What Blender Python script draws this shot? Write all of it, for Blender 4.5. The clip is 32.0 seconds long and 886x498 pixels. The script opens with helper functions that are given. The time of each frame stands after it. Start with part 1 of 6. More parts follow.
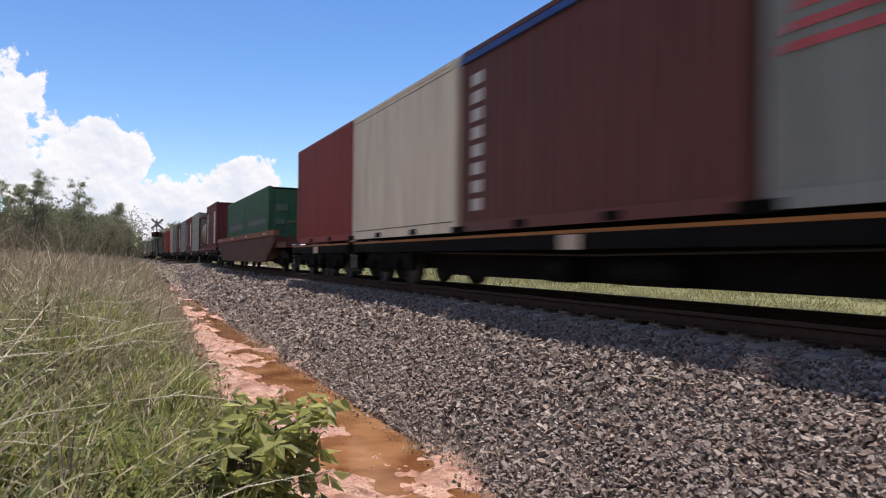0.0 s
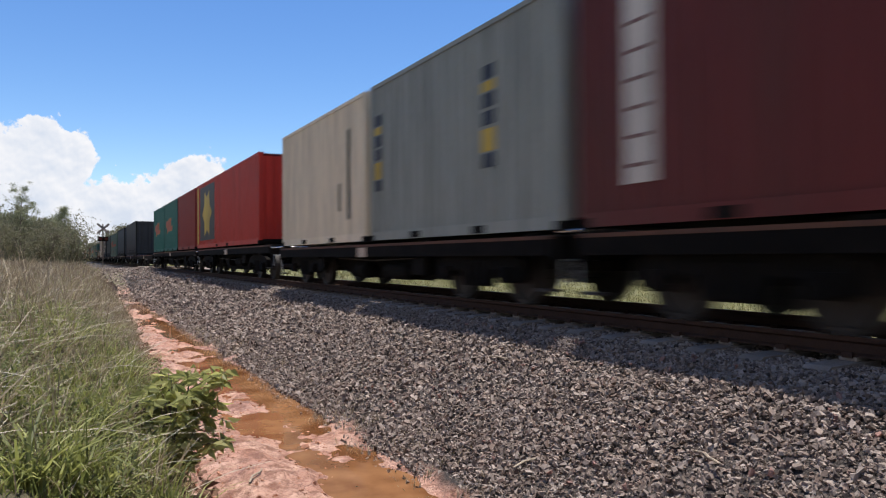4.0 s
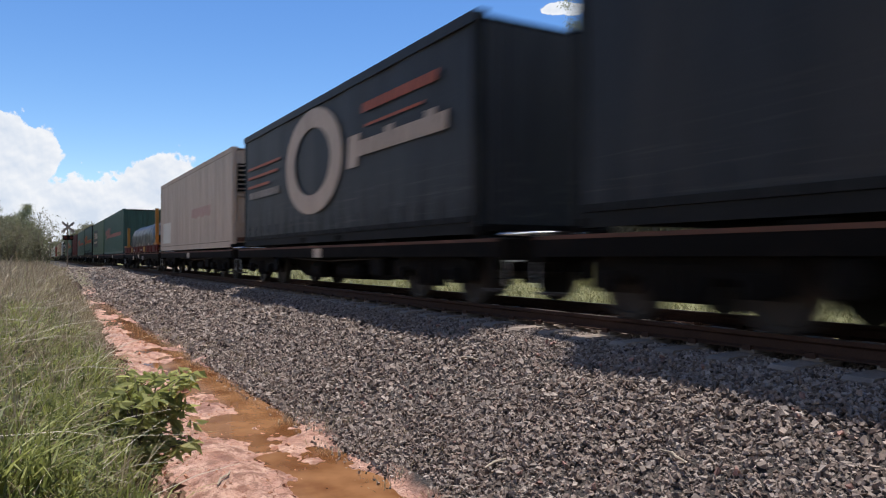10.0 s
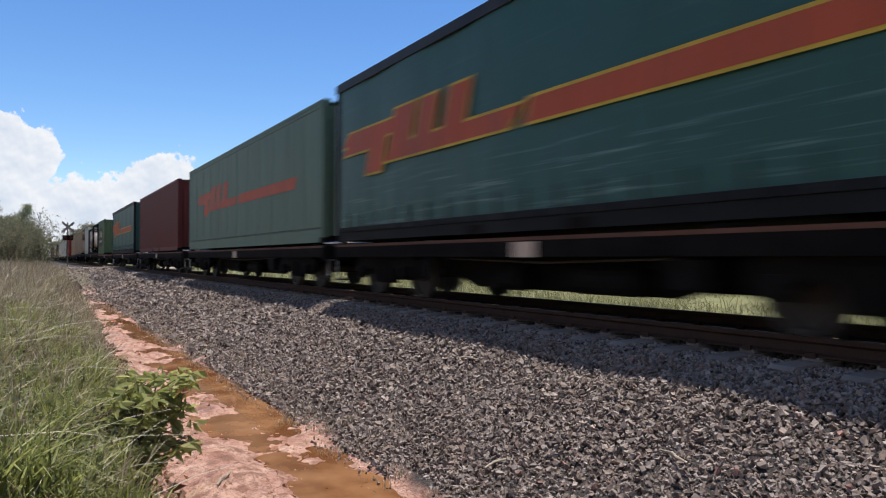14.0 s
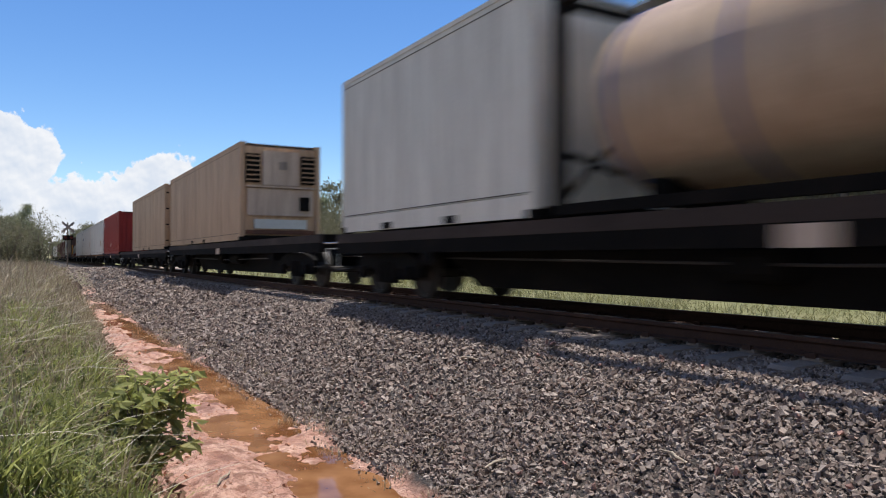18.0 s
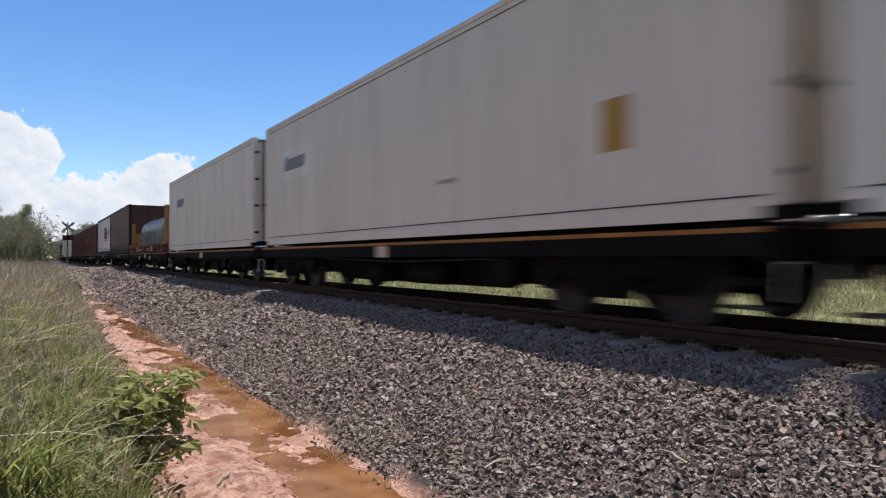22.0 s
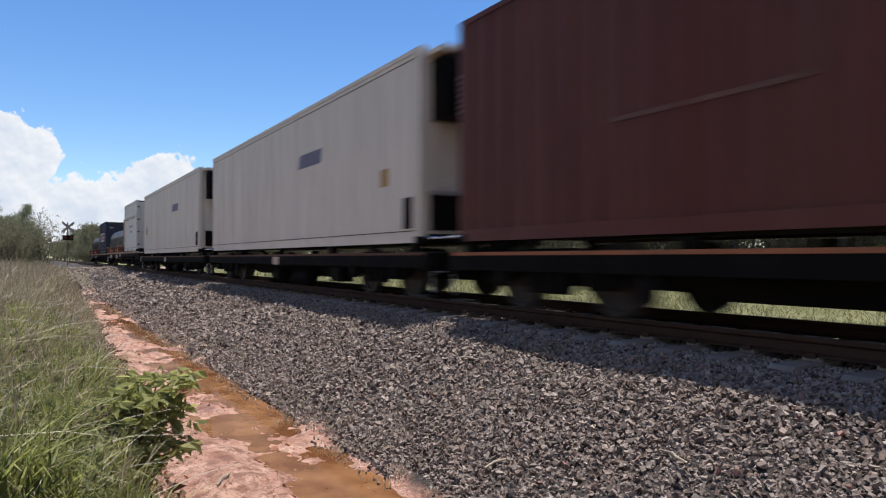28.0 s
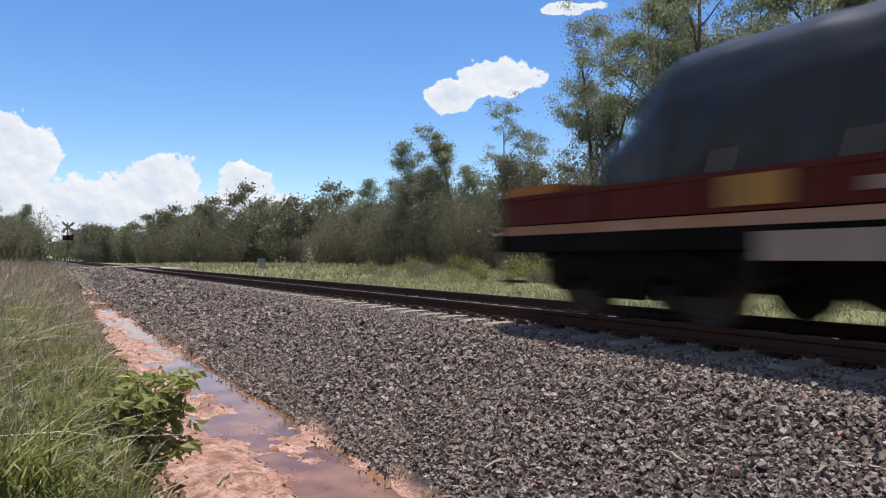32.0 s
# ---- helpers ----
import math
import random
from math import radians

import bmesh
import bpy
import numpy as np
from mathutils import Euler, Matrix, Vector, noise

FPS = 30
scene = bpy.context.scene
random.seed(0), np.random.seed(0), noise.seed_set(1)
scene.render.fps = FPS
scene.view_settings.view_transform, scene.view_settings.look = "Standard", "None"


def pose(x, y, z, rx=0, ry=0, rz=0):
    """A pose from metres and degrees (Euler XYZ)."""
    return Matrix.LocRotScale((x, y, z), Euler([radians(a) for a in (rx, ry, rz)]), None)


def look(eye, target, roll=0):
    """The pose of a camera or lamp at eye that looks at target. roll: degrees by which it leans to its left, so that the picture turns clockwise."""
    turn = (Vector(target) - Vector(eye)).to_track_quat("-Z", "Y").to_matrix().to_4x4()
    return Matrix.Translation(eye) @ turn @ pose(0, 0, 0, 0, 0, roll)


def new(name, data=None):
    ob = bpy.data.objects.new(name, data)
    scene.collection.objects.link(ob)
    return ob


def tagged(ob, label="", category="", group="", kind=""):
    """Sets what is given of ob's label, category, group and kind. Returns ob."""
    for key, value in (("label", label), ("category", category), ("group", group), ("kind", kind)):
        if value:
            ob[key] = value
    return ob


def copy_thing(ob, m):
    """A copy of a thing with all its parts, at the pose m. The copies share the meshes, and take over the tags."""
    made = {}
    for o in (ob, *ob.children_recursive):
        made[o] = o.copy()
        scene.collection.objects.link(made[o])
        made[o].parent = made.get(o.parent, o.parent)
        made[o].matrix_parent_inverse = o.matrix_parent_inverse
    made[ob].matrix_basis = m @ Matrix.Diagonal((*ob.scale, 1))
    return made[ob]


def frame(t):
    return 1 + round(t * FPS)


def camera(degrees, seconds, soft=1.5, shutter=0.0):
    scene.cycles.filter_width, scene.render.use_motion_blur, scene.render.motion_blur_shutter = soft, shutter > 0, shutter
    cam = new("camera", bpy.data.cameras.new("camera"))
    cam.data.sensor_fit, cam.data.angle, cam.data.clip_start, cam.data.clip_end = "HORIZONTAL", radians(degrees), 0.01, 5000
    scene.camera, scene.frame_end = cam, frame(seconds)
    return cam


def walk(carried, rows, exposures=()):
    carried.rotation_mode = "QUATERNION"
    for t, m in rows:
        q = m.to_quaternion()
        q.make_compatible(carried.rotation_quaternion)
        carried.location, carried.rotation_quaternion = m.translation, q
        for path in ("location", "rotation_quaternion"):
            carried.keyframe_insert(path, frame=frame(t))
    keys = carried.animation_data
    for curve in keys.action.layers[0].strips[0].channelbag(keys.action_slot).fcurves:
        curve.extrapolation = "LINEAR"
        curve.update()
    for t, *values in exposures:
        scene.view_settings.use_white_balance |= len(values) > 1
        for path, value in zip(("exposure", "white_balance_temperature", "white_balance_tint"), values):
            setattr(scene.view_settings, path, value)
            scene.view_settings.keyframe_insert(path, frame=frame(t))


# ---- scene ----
from math import sin, cos, pi, sqrt, atan2, exp

EYE = Vector((0.0, 0.0, 0.62))        # rail head is z = 0, the track runs along y
XC = 6.41                             # centre line of the track
RAIL_Z = -0.045                       # the rail heads


def aim(eye, yaw, pitch, roll=0.0):
    """A view: yaw to the right of the track's direction, pitch upwards."""
    a, b = radians(yaw), radians(pitch)
    e = Vector(eye)
    return look(e, e + Vector((sin(a) * cos(b), cos(a) * cos(b), sin(b))), roll)


# ---- camera and its way ----
cam = camera(64.0, 32.0, soft=1.15, shutter=0.5)
walk(cam, [
    (0.00, aim((0.085, 2.006, 0.489), 24.09, 0.84, 0.62)),
    (0.50, aim((0.064, 1.611, 0.507), 24.10, 0.80, 0.47)),
    (1.00, aim((0.054, 1.167, 0.533), 24.15, 0.79, 0.37)),
    (1.50, aim((0.044, 0.819, 0.559), 24.60, 0.67, 0.03)),
    (2.00, aim((0.021, 0.399, 0.589), 24.51, 0.71, -0.18)),
    (2.50, aim((0.005, 0.068, 0.615), 25.09, 0.58, -0.42)),
    (3.00, aim(EYE, 26.29, 0.62, -0.41)),
    (3.50, aim(EYE, 27.05, 0.65, -0.34)),
    (5.50, aim(EYE, 29.66, 0.72, -0.08)),
    (6.10, aim(EYE, 30.0, 0.73, 0.0)),
    (7.00, aim(EYE, 30.0, 0.73, 0.0)),
    (32.00, aim(EYE, 30.0, 0.73, 0.0)),
], exposures=((0.0, 0.60, 6750, 14), (2.0, 0.57, 6720, 13.5), (3.5, 0.54, 6650, 12), (6.0, 0.5, 6500, 10), (32.0, 0.5, 6500, 10)))

# ---- world and sun ----
SUN_EL, SUN_AZ = 81.8, 53.0           # azimuth to the right of the track's far end
world = bpy.data.worlds.new("sky")
scene.world = world
world.use_nodes = True
wn = world.node_tree.nodes
sky = wn.new("ShaderNodeTexSky")
sky.sky_type = "NISHITA"
sky.sun_disc = False
sky.sun_elevation = radians(SUN_EL)
sky.sun_rotation = radians(SUN_AZ)
sky.altitude, sky.air_density, sky.dust_density, sky.ozone_density = 60, 1.0, 0.0, 4.0
wn["Background"].inputs[1].default_value = 0.112
sat = wn.new("ShaderNodeHueSaturation")
sat.inputs["Hue"].default_value, sat.inputs["Saturation"].default_value = 0.507, 1.21
world.node_tree.links.new(sky.outputs[0], sat.inputs["Color"])
world.node_tree.links.new(sat.outputs[0], wn["Background"].inputs[0])
sun = new("sun", bpy.data.lights.new("sun", "SUN"))
sun.data.energy, sun.data.angle, sun.data.color = 5.0, radians(0.53), (1.0, 0.95, 0.88)
sv = Vector((sin(radians(SUN_AZ)) * cos(radians(SUN_EL)), cos(radians(SUN_AZ)) * cos(radians(SUN_EL)), sin(radians(SUN_EL))))
sun.matrix_world = look(sv * 100, (0, 0, 0))
scene.view_settings.exposure = 0.5


# ---- materials ----
def mat(name, col, rough=0.6, metal=0.0, vary=0.15, scale=6.0, fine=60.0, bump=0.0, dirt=None, dirt_amt=0.0, spec=0.5,
        streak=False, rand=0.0, island=0.0, alt=None, scuff=None):
    """A painted, worn or natural surface: base colour varied at two scales, dirt patches, fine relief."""
    m = bpy.data.materials.new(name)
    m.use_nodes = True
    nt = m.node_tree
    n, lk = nt.nodes, nt.links
    p = n["Principled BSDF"]
    tc = n.new("ShaderNodeTexCoord")
    mp = n.new("ShaderNodeMapping")
    lk.new(tc.outputs["Object"], mp.inputs[0])
    if streak:
        mp.inputs["Scale"].default_value = (1.0, 1.0, 0.12)
    n1, n2 = n.new("ShaderNodeTexNoise"), n.new("ShaderNodeTexNoise")
    n1.inputs["Scale"].default_value, n1.inputs["Detail"].default_value, n1.inputs["Roughness"].default_value = scale, 5, 0.6
    n2.inputs["Scale"].default_value, n2.inputs["Detail"].default_value = fine, 3
    lk.new(mp.outputs[0], n1.inputs["Vector"])
    lk.new(tc.outputs["Object"], n2.inputs["Vector"])
    add = n.new("ShaderNodeMath")
    add.operation = "ADD"
    lk.new(n1.outputs[0], add.inputs[0])
    lk.new(n2.outputs[0], add.inputs[1])
    mr = n.new("ShaderNodeMapRange")
    mr.inputs["From Min"].default_value, mr.inputs["From Max"].default_value = 0.6, 1.4
    mr.inputs["To Min"].default_value, mr.inputs["To Max"].default_value = 1 - vary, 1 + vary
    lk.new(add.outputs[0], mr.inputs["Value"])
    fac = mr.outputs[0]
    if streak:                                                      # rain runs and scuffs on painted sheet
        ms = n.new("ShaderNodeMapping")
        ms.inputs["Scale"].default_value = (1.0, 1.0, 0.07)
        lk.new(tc.outputs["Object"], ms.inputs[0])
        n4 = n.new("ShaderNodeTexNoise")
        n4.inputs["Scale"].default_value, n4.inputs["Detail"].default_value, n4.inputs["Roughness"].default_value = scale * 5, 6, 0.7
        lk.new(ms.outputs[0], n4.inputs["Vector"])
        m4 = n.new("ShaderNodeMapRange")
        m4.inputs["From Min"].default_value, m4.inputs["From Max"].default_value = 0.3, 0.7
        m4.inputs["To Min"].default_value, m4.inputs["To Max"].default_value = 1 - 1.3 * vary, 1 + 1.1 * vary
        lk.new(n4.outputs[0], m4.inputs["Value"])
        mm = n.new("ShaderNodeMath")
        mm.operation = "MULTIPLY"
        lk.new(fac, mm.inputs[0])
        lk.new(m4.outputs[0], mm.inputs[1])
        fac = mm.outputs[0]
    if rand or island:
        src = n.new("ShaderNodeObjectInfo").outputs["Random"] if rand else n.new("ShaderNodeNewGeometry").outputs["Random Per Island"]
        amt = rand or island
        rr = n.new("ShaderNodeMapRange")
        rr.inputs["To Min"].default_value, rr.inputs["To Max"].default_value = 1 - amt, 1 + amt
        lk.new(src, rr.inputs["Value"])
        ml = n.new("ShaderNodeMath")
        ml.operation = "MULTIPLY"
        lk.new(fac, ml.inputs[0])
        lk.new(rr.outputs[0], ml.inputs[1])
        fac = ml.outputs[0]
    sc = n.new("ShaderNodeVectorMath")
    sc.operation = "SCALE"
    sc.inputs[0].default_value = col
    lk.new(fac, sc.inputs["Scale"])
    out = sc.outputs[0]
    if alt:                                                         # some pieces of another colour
        hs = n.new("ShaderNodeMath")
        hs.operation = "MULTIPLY"
        lk.new(src, hs.inputs[0])
        hs.inputs[1].default_value = 37.3
        fr = n.new("ShaderNodeMath")
        fr.operation = "FRACT"
        lk.new(hs.outputs[0], fr.inputs[0])
        pw = n.new("ShaderNodeMath")
        pw.operation = "POWER"
        lk.new(fr.outputs[0], pw.inputs[0])
        pw.inputs[1].default_value = 1.6
        ma = n.new("ShaderNodeMix")
        ma.data_type = "RGBA"
        lk.new(pw.outputs[0], ma.inputs["Factor"])
        lk.new(out, ma.inputs["A"])
        ma.inputs["B"].default_value = (*alt, 1)
        out = ma.outputs["Result"]
    if dirt:
        n3 = n.new("ShaderNodeTexNoise")
        n3.inputs["Scale"].default_value, n3.inputs["Detail"].default_value, n3.inputs["Roughness"].default_value = scale * (0.8 if streak else 0.45), 9, 0.72
        lk.new(mp.outputs[0], n3.inputs["Vector"])
        r3 = n.new("ShaderNodeMapRange")
        r3.inputs["From Min"].default_value, r3.inputs["From Max"].default_value = 0.48, 0.72
        r3.inputs["To Min"].default_value, r3.inputs["To Max"].default_value = 0.0, dirt_amt
        lk.new(n3.outputs[0], r3.inputs["Value"])
        mx = n.new("ShaderNodeMix")
        mx.data_type = "RGBA"
        lk.new(r3.outputs[0], mx.inputs["Factor"])
        lk.new(out, mx.inputs["A"])
        mx.inputs["B"].default_value = (*dirt, 1)
        out = mx.outputs["Result"]
    if scuff:                                                       # rubbed lines along a curtain's lower half
        m5 = n.new("ShaderNodeMapping")
        m5.inputs["Scale"].default_value = (1.0, 0.30, 9.0)
        lk.new(tc.outputs["Object"], m5.inputs[0])
        n5 = n.new("ShaderNodeTexNoise")
        n5.inputs["Scale"].default_value, n5.inputs["Detail"].default_value, n5.inputs["Roughness"].default_value = 1.6, 7, 0.7
        lk.new(m5.outputs[0], n5.inputs["Vector"])
        r5 = n.new("ShaderNodeMapRange")
        r5.inputs["From Min"].default_value, r5.inputs["From Max"].default_value = 0.54, 0.70
        lk.new(n5.outputs[0], r5.inputs["Value"])
        sz = n.new("ShaderNodeSeparateXYZ")
        lk.new(tc.outputs["Object"], sz.inputs[0])
        bz_ = n.new("ShaderNodeMapRange")
        bz_.inputs["From Min"].default_value, bz_.inputs["From Max"].default_value = 1.25, 0.75
        bz_.inputs["To Min"].default_value, bz_.inputs["To Max"].default_value = 0.08, 0.75
        lk.new(sz.outputs[2], bz_.inputs["Value"])
        mu = n.new("ShaderNodeMath")
        mu.operation = "MULTIPLY"
        lk.new(r5.outputs[0], mu.inputs[0])
        lk.new(bz_.outputs[0], mu.inputs[1])
        mc = n.new("ShaderNodeMix")
        mc.data_type = "RGBA"
        lk.new(mu.outputs[0], mc.inputs["Factor"])
        lk.new(out, mc.inputs["A"])
        mc.inputs["B"].default_value = (*scuff, 1)
        out = mc.outputs["Result"]
    lk.new(out, p.inputs["Base Color"])
    p.inputs["Roughness"].default_value, p.inputs["Metallic"].default_value = rough, metal
    p.inputs["Specular IOR Level"].default_value = spec
    if bump:
        b = n.new("ShaderNodeBump")
        b.inputs["Strength"].default_value, b.inputs["Distance"].default_value = bump, 0.01
        lk.new(add.outputs[0], b.inputs["Height"])
        lk.new(b.outputs[0], p.inputs["Normal"])
    return m


GRIME = (0.06, 0.045, 0.035)
RUST = (0.16, 0.065, 0.03)


def paint(name, col, dirt=GRIME, amt=0.5, rough=0.55, vary=0.18, scuff=None):
    return mat(name, col, rough, 0.0, vary, 1.6, 45, 0.05, dirt, amt, 0.16, streak=True, scuff=scuff)


M = {
    "maroon": paint("maroon_paint", (0.115, 0.026, 0.024)),
    "brown": paint("brown_paint", (0.125, 0.043, 0.034), amt=0.5),
    "van": paint("oxide_brown_paint", (0.098, 0.031, 0.025), (0.13, 0.062, 0.048), 0.4),
    "red": paint("red_paint", (0.23, 0.026, 0.022)),
    "bright_red": paint("bright_red_paint", (0.42, 0.035, 0.025)),
    "cream": paint("cream_paint", (0.66, 0.56, 0.41), (0.35, 0.28, 0.21), 0.4),
    "white_vinyl": paint("white_vinyl", (0.54, 0.50, 0.44), (0.30, 0.27, 0.24), 0.5, vary=0.12, scuff=(0.24, 0.20, 0.17)),
    "off_white": paint("off_white_panel", (0.60, 0.535, 0.455), (0.34, 0.28, 0.23), 0.4, vary=0.10),
    "dull_teal": paint("dull_teal_paint", (0.040, 0.086, 0.072), (0.05, 0.05, 0.04), 0.5),
    "white": paint("white_paint", (0.62, 0.59, 0.52), (0.40, 0.36, 0.31), 0.4),
    "tan": paint("dirty_cream_paint", (0.46, 0.305, 0.19), (0.19, 0.10, 0.055), 0.65, vary=0.17),
    "stained": paint("stained_cream_paint", (0.45, 0.355, 0.28), (0.30, 0.20, 0.15), 0.55),
    "faded": paint("washed_out_red", (0.40, 0.24, 0.20), (0.44, 0.35, 0.28), 0.8),
    "grey": paint("grey_paint", (0.245, 0.26, 0.235), amt=0.4),
    "green": paint("green_paint", (0.03, 0.10, 0.055)),
    "teal": paint("teal_paint", (0.014, 0.125, 0.098)),
    "sage": paint("faded_green_paint", (0.10, 0.155, 0.113), (0.09, 0.10, 0.08), 0.4),
    "olive": paint("dull_green_paint", (0.072, 0.115, 0.074), (0.05, 0.06, 0.04), 0.4),
    "lime": paint("leaf_green_paint", (0.083, 0.122, 0.064), (0.05, 0.06, 0.035), 0.5),
    "navy": paint("navy_paint", (0.026, 0.034, 0.052)),
    "black": paint("black_vinyl", (0.025, 0.028, 0.032), (0.10, 0.09, 0.08), 0.3, scuff=(0.07, 0.065, 0.06)),
    "charcoal": paint("charcoal_vinyl", (0.030, 0.033, 0.037), (0.10, 0.09, 0.08), 0.3, scuff=(0.085, 0.08, 0.075)),
    "blue_vinyl": paint("slate_blue_vinyl", (0.064, 0.077, 0.092), (0.09, 0.085, 0.08), 0.35, scuff=(0.10, 0.10, 0.10)),
    "teal_vinyl": mat("teal_vinyl", (0.011, 0.068, 0.055), 0.5, 0, 0.15, 1.6, 45, 0.05, (0.02, 0.05, 0.045), 0.4, 0.4, True, scuff=(0.16, 0.24, 0.22)),
    "orange": paint("orange_paint", (0.40, 0.082, 0.04), (0.13, 0.09, 0.07), 0.65),
    "pink": paint("faded_red_paint", (0.50, 0.10, 0.11)),
    "yellow": paint("yellow_paint", (0.34, 0.16, 0.035), amt=0.65),
    "pale": paint("off_white_paint", (0.58, 0.54, 0.48), GRIME, 0.6),
    "blue": paint("violet_blue_paint", (0.12, 0.12, 0.17)),
    "gold": paint("gold_yellow_paint", (0.50, 0.34, 0.05)),
    "deck_rust": mat("rusty_steel", (0.115, 0.055, 0.037), 0.75, 0.1, 0.3, 3, 50, 0.15, (0.045, 0.035, 0.03), 0.7, 0.15),
    "deck_yellow": mat("rust_stained_yellow", (0.30, 0.125, 0.035), 0.6, 0, 0.25, 3, 50, 0.1, RUST, 0.6, 0.12),
    "red_oxide": mat("red_oxide_paint", (0.080, 0.014, 0.011), 0.7, 0, 0.2, 3, 50, 0.08, GRIME, 0.6, 0.12),
    # near black: grime, and the shade below the wagons put into the colour
    "under": mat("grimy_steel_shade_black", (0.006, 0.0055, 0.005), 0.9, 0.0, 0.3, 4, 40, 0.2, (0.020, 0.015, 0.012), 0.6, 0.08),
    "steel": mat("worn_bright_steel", (0.55, 0.55, 0.55), 0.25, 1.0, 0.15, 8, 60),
    "tyre_steel": mat("wheel_steel", (0.03, 0.026, 0.023), 0.7, 0.2, 0.2, 8, 60),
    "tank_white": paint("stained_white_tank", (0.66, 0.65, 0.62), (0.38, 0.26, 0.18), 0.5, 0.3),
    "tank_tan": paint("stained_cream_tank", (0.40, 0.30, 0.22), (0.30, 0.19, 0.12), 0.5, 0.35),
    "tank_dark": paint("rusty_brown_tank", (0.085, 0.052, 0.038), (0.22, 0.17, 0.125), 0.5, 0.35),
    "tarp": mat("dark_grey_tarpaulin", (0.014, 0.015, 0.017), 0.36, 0, 0.3, 2.5, 14, 0.35, (0.028, 0.028, 0.028), 0.5, 0.30),
    "concrete": mat("weathered_concrete", (0.23, 0.185, 0.155), 0.9, 0, 0.25, 8, 90, 0.15, (0.0988, 0.076, 0.0608), 0.6, 0.2, rand=0.15),
    "rail_side": mat("brown_rail_steel", (0.048, 0.026, 0.019), 0.85, 0.0, 0.3, 5, 60, 0.1, spec=0.15),
    "rail_top": mat("polished_rail_top", (0.13, 0.11, 0.095), 0.6, 1.0, 0.1, 8, 60),
    "stone": mat("ballast_stone", (0.104, 0.075, 0.062), 0.85, 0, 0.3, 30, 140, 0.25, (0.19, 0.152, 0.129), 0.4, 0.2, island=0.8, alt=(0.305, 0.255, 0.222)),
    "stone_one": mat("ballast_stone_single", (0.145, 0.113, 0.094), 0.85, 0, 0.3, 30, 140, 0.25, (0.16, 0.133, 0.118), 0.5, 0.35, rand=0.45),
    "stone_red": mat("reddish_stone", (0.20, 0.112, 0.092), 0.85, 0, 0.25, 30, 140, 0.2, rand=0.4),
    "bark": mat("grey_bark", (0.12, 0.095, 0.075), 0.9, 0, 0.35, 4, 30, 0.4, (0.24, 0.20, 0.17), 0.6, 0.2),
    "wood": mat("weathered_timber", (0.30, 0.25, 0.19), 0.85, 0, 0.25, 6, 50, 0.2, streak=True),
    "zinc": mat("galvanised_steel", (0.45, 0.46, 0.47), 0.45, 0.8, 0.15, 6, 50),
}


def leaf_mat(name, a, b, trans=0.35):
    """Leaves: colour from leaf to leaf, light through the blade."""
    m = bpy.data.materials.new(name)
    m.use_nodes = True
    n, lk = m.node_tree.nodes, m.node_tree.links
    p = n["Principled BSDF"]
    g = n.new("ShaderNodeNewGeometry")
    mx = n.new("ShaderNodeMix")
    mx.data_type = "RGBA"
    lk.new(g.outputs["Random Per Island"], mx.inputs["Factor"])
    mx.inputs["A"].default_value, mx.inputs["B"].default_value = (*a, 1), (*b, 1)
    lk.new(mx.outputs["Result"], p.inputs["Base Color"])
    p.inputs["Roughness"].default_value = 0.5
    tr = n.new("ShaderNodeBsdfTranslucent")
    lk.new(mx.outputs["Result"], tr.inputs["Color"])
    ms = n.new("ShaderNodeMixShader")
    ms.inputs[0].default_value = trans
    lk.new(p.outputs[0], ms.inputs[1])
    lk.new(tr.outputs[0], ms.inputs[2])
    lk.new(ms.outputs[0], n["Material Output"].inputs["Surface"])
    return m


LEAF = leaf_mat("eucalypt_leaves", (0.15, 0.172, 0.095), (0.275, 0.295, 0.17), 0.52)
LEAF2 = leaf_mat("olive_leaves", (0.115, 0.115, 0.065), (0.19, 0.18, 0.105), 0.5)
BRUSH = leaf_mat("brown_scrub_leaves", (0.12, 0.105, 0.07), (0.19, 0.165, 0.11), 0.5)
WEED = leaf_mat("yellow_green_weeds", (0.133, 0.133, 0.0351), (0.281, 0.265, 0.0858), 0.4)
BUSHLEAF = leaf_mat("fresh_shrub_leaves", (0.19, 0.21, 0.065), (0.44, 0.44, 0.16), 0.6)
GRASS_G = leaf_mat("green_grass", (0.14, 0.17, 0.045), (0.38, 0.40, 0.12), 0.46)
GRASS_D = leaf_mat("dry_grass", (0.156, 0.113, 0.0663), (0.406, 0.335, 0.222), 0.3)
GRASS_B = leaf_mat("dead_brown_grass", (0.109, 0.078, 0.0507), (0.281, 0.215, 0.14), 0.3)
FIELD_G = leaf_mat("field_grass", (0.11, 0.115, 0.047), (0.27, 0.25, 0.115), 0.4)


# ---- mesh helpers ----
def box(bm, x0, x1, y0, y1, z0, z1):
    v = [bm.verts.new(c) for c in ((x0, y0, z0), (x1, y0, z0), (x1, y1, z0), (x0, y1, z0), (x0, y0, z1), (x1, y0, z1), (x1, y1, z1), (x0, y1, z1))]
    for f in ((3, 2, 1, 0), (4, 5, 6, 7), (0, 1, 5, 4), (1, 2, 6, 5), (2, 3, 7, 6), (3, 0, 4, 7)):
        bm.faces.new([v[i] for i in f])
    return bm


def cbox(bm, x, y, z, sx, sy, sz):
    return box(bm, x - sx / 2, x + sx / 2, y - sy / 2, y + sy / 2, z - sz / 2, z + sz / 2)


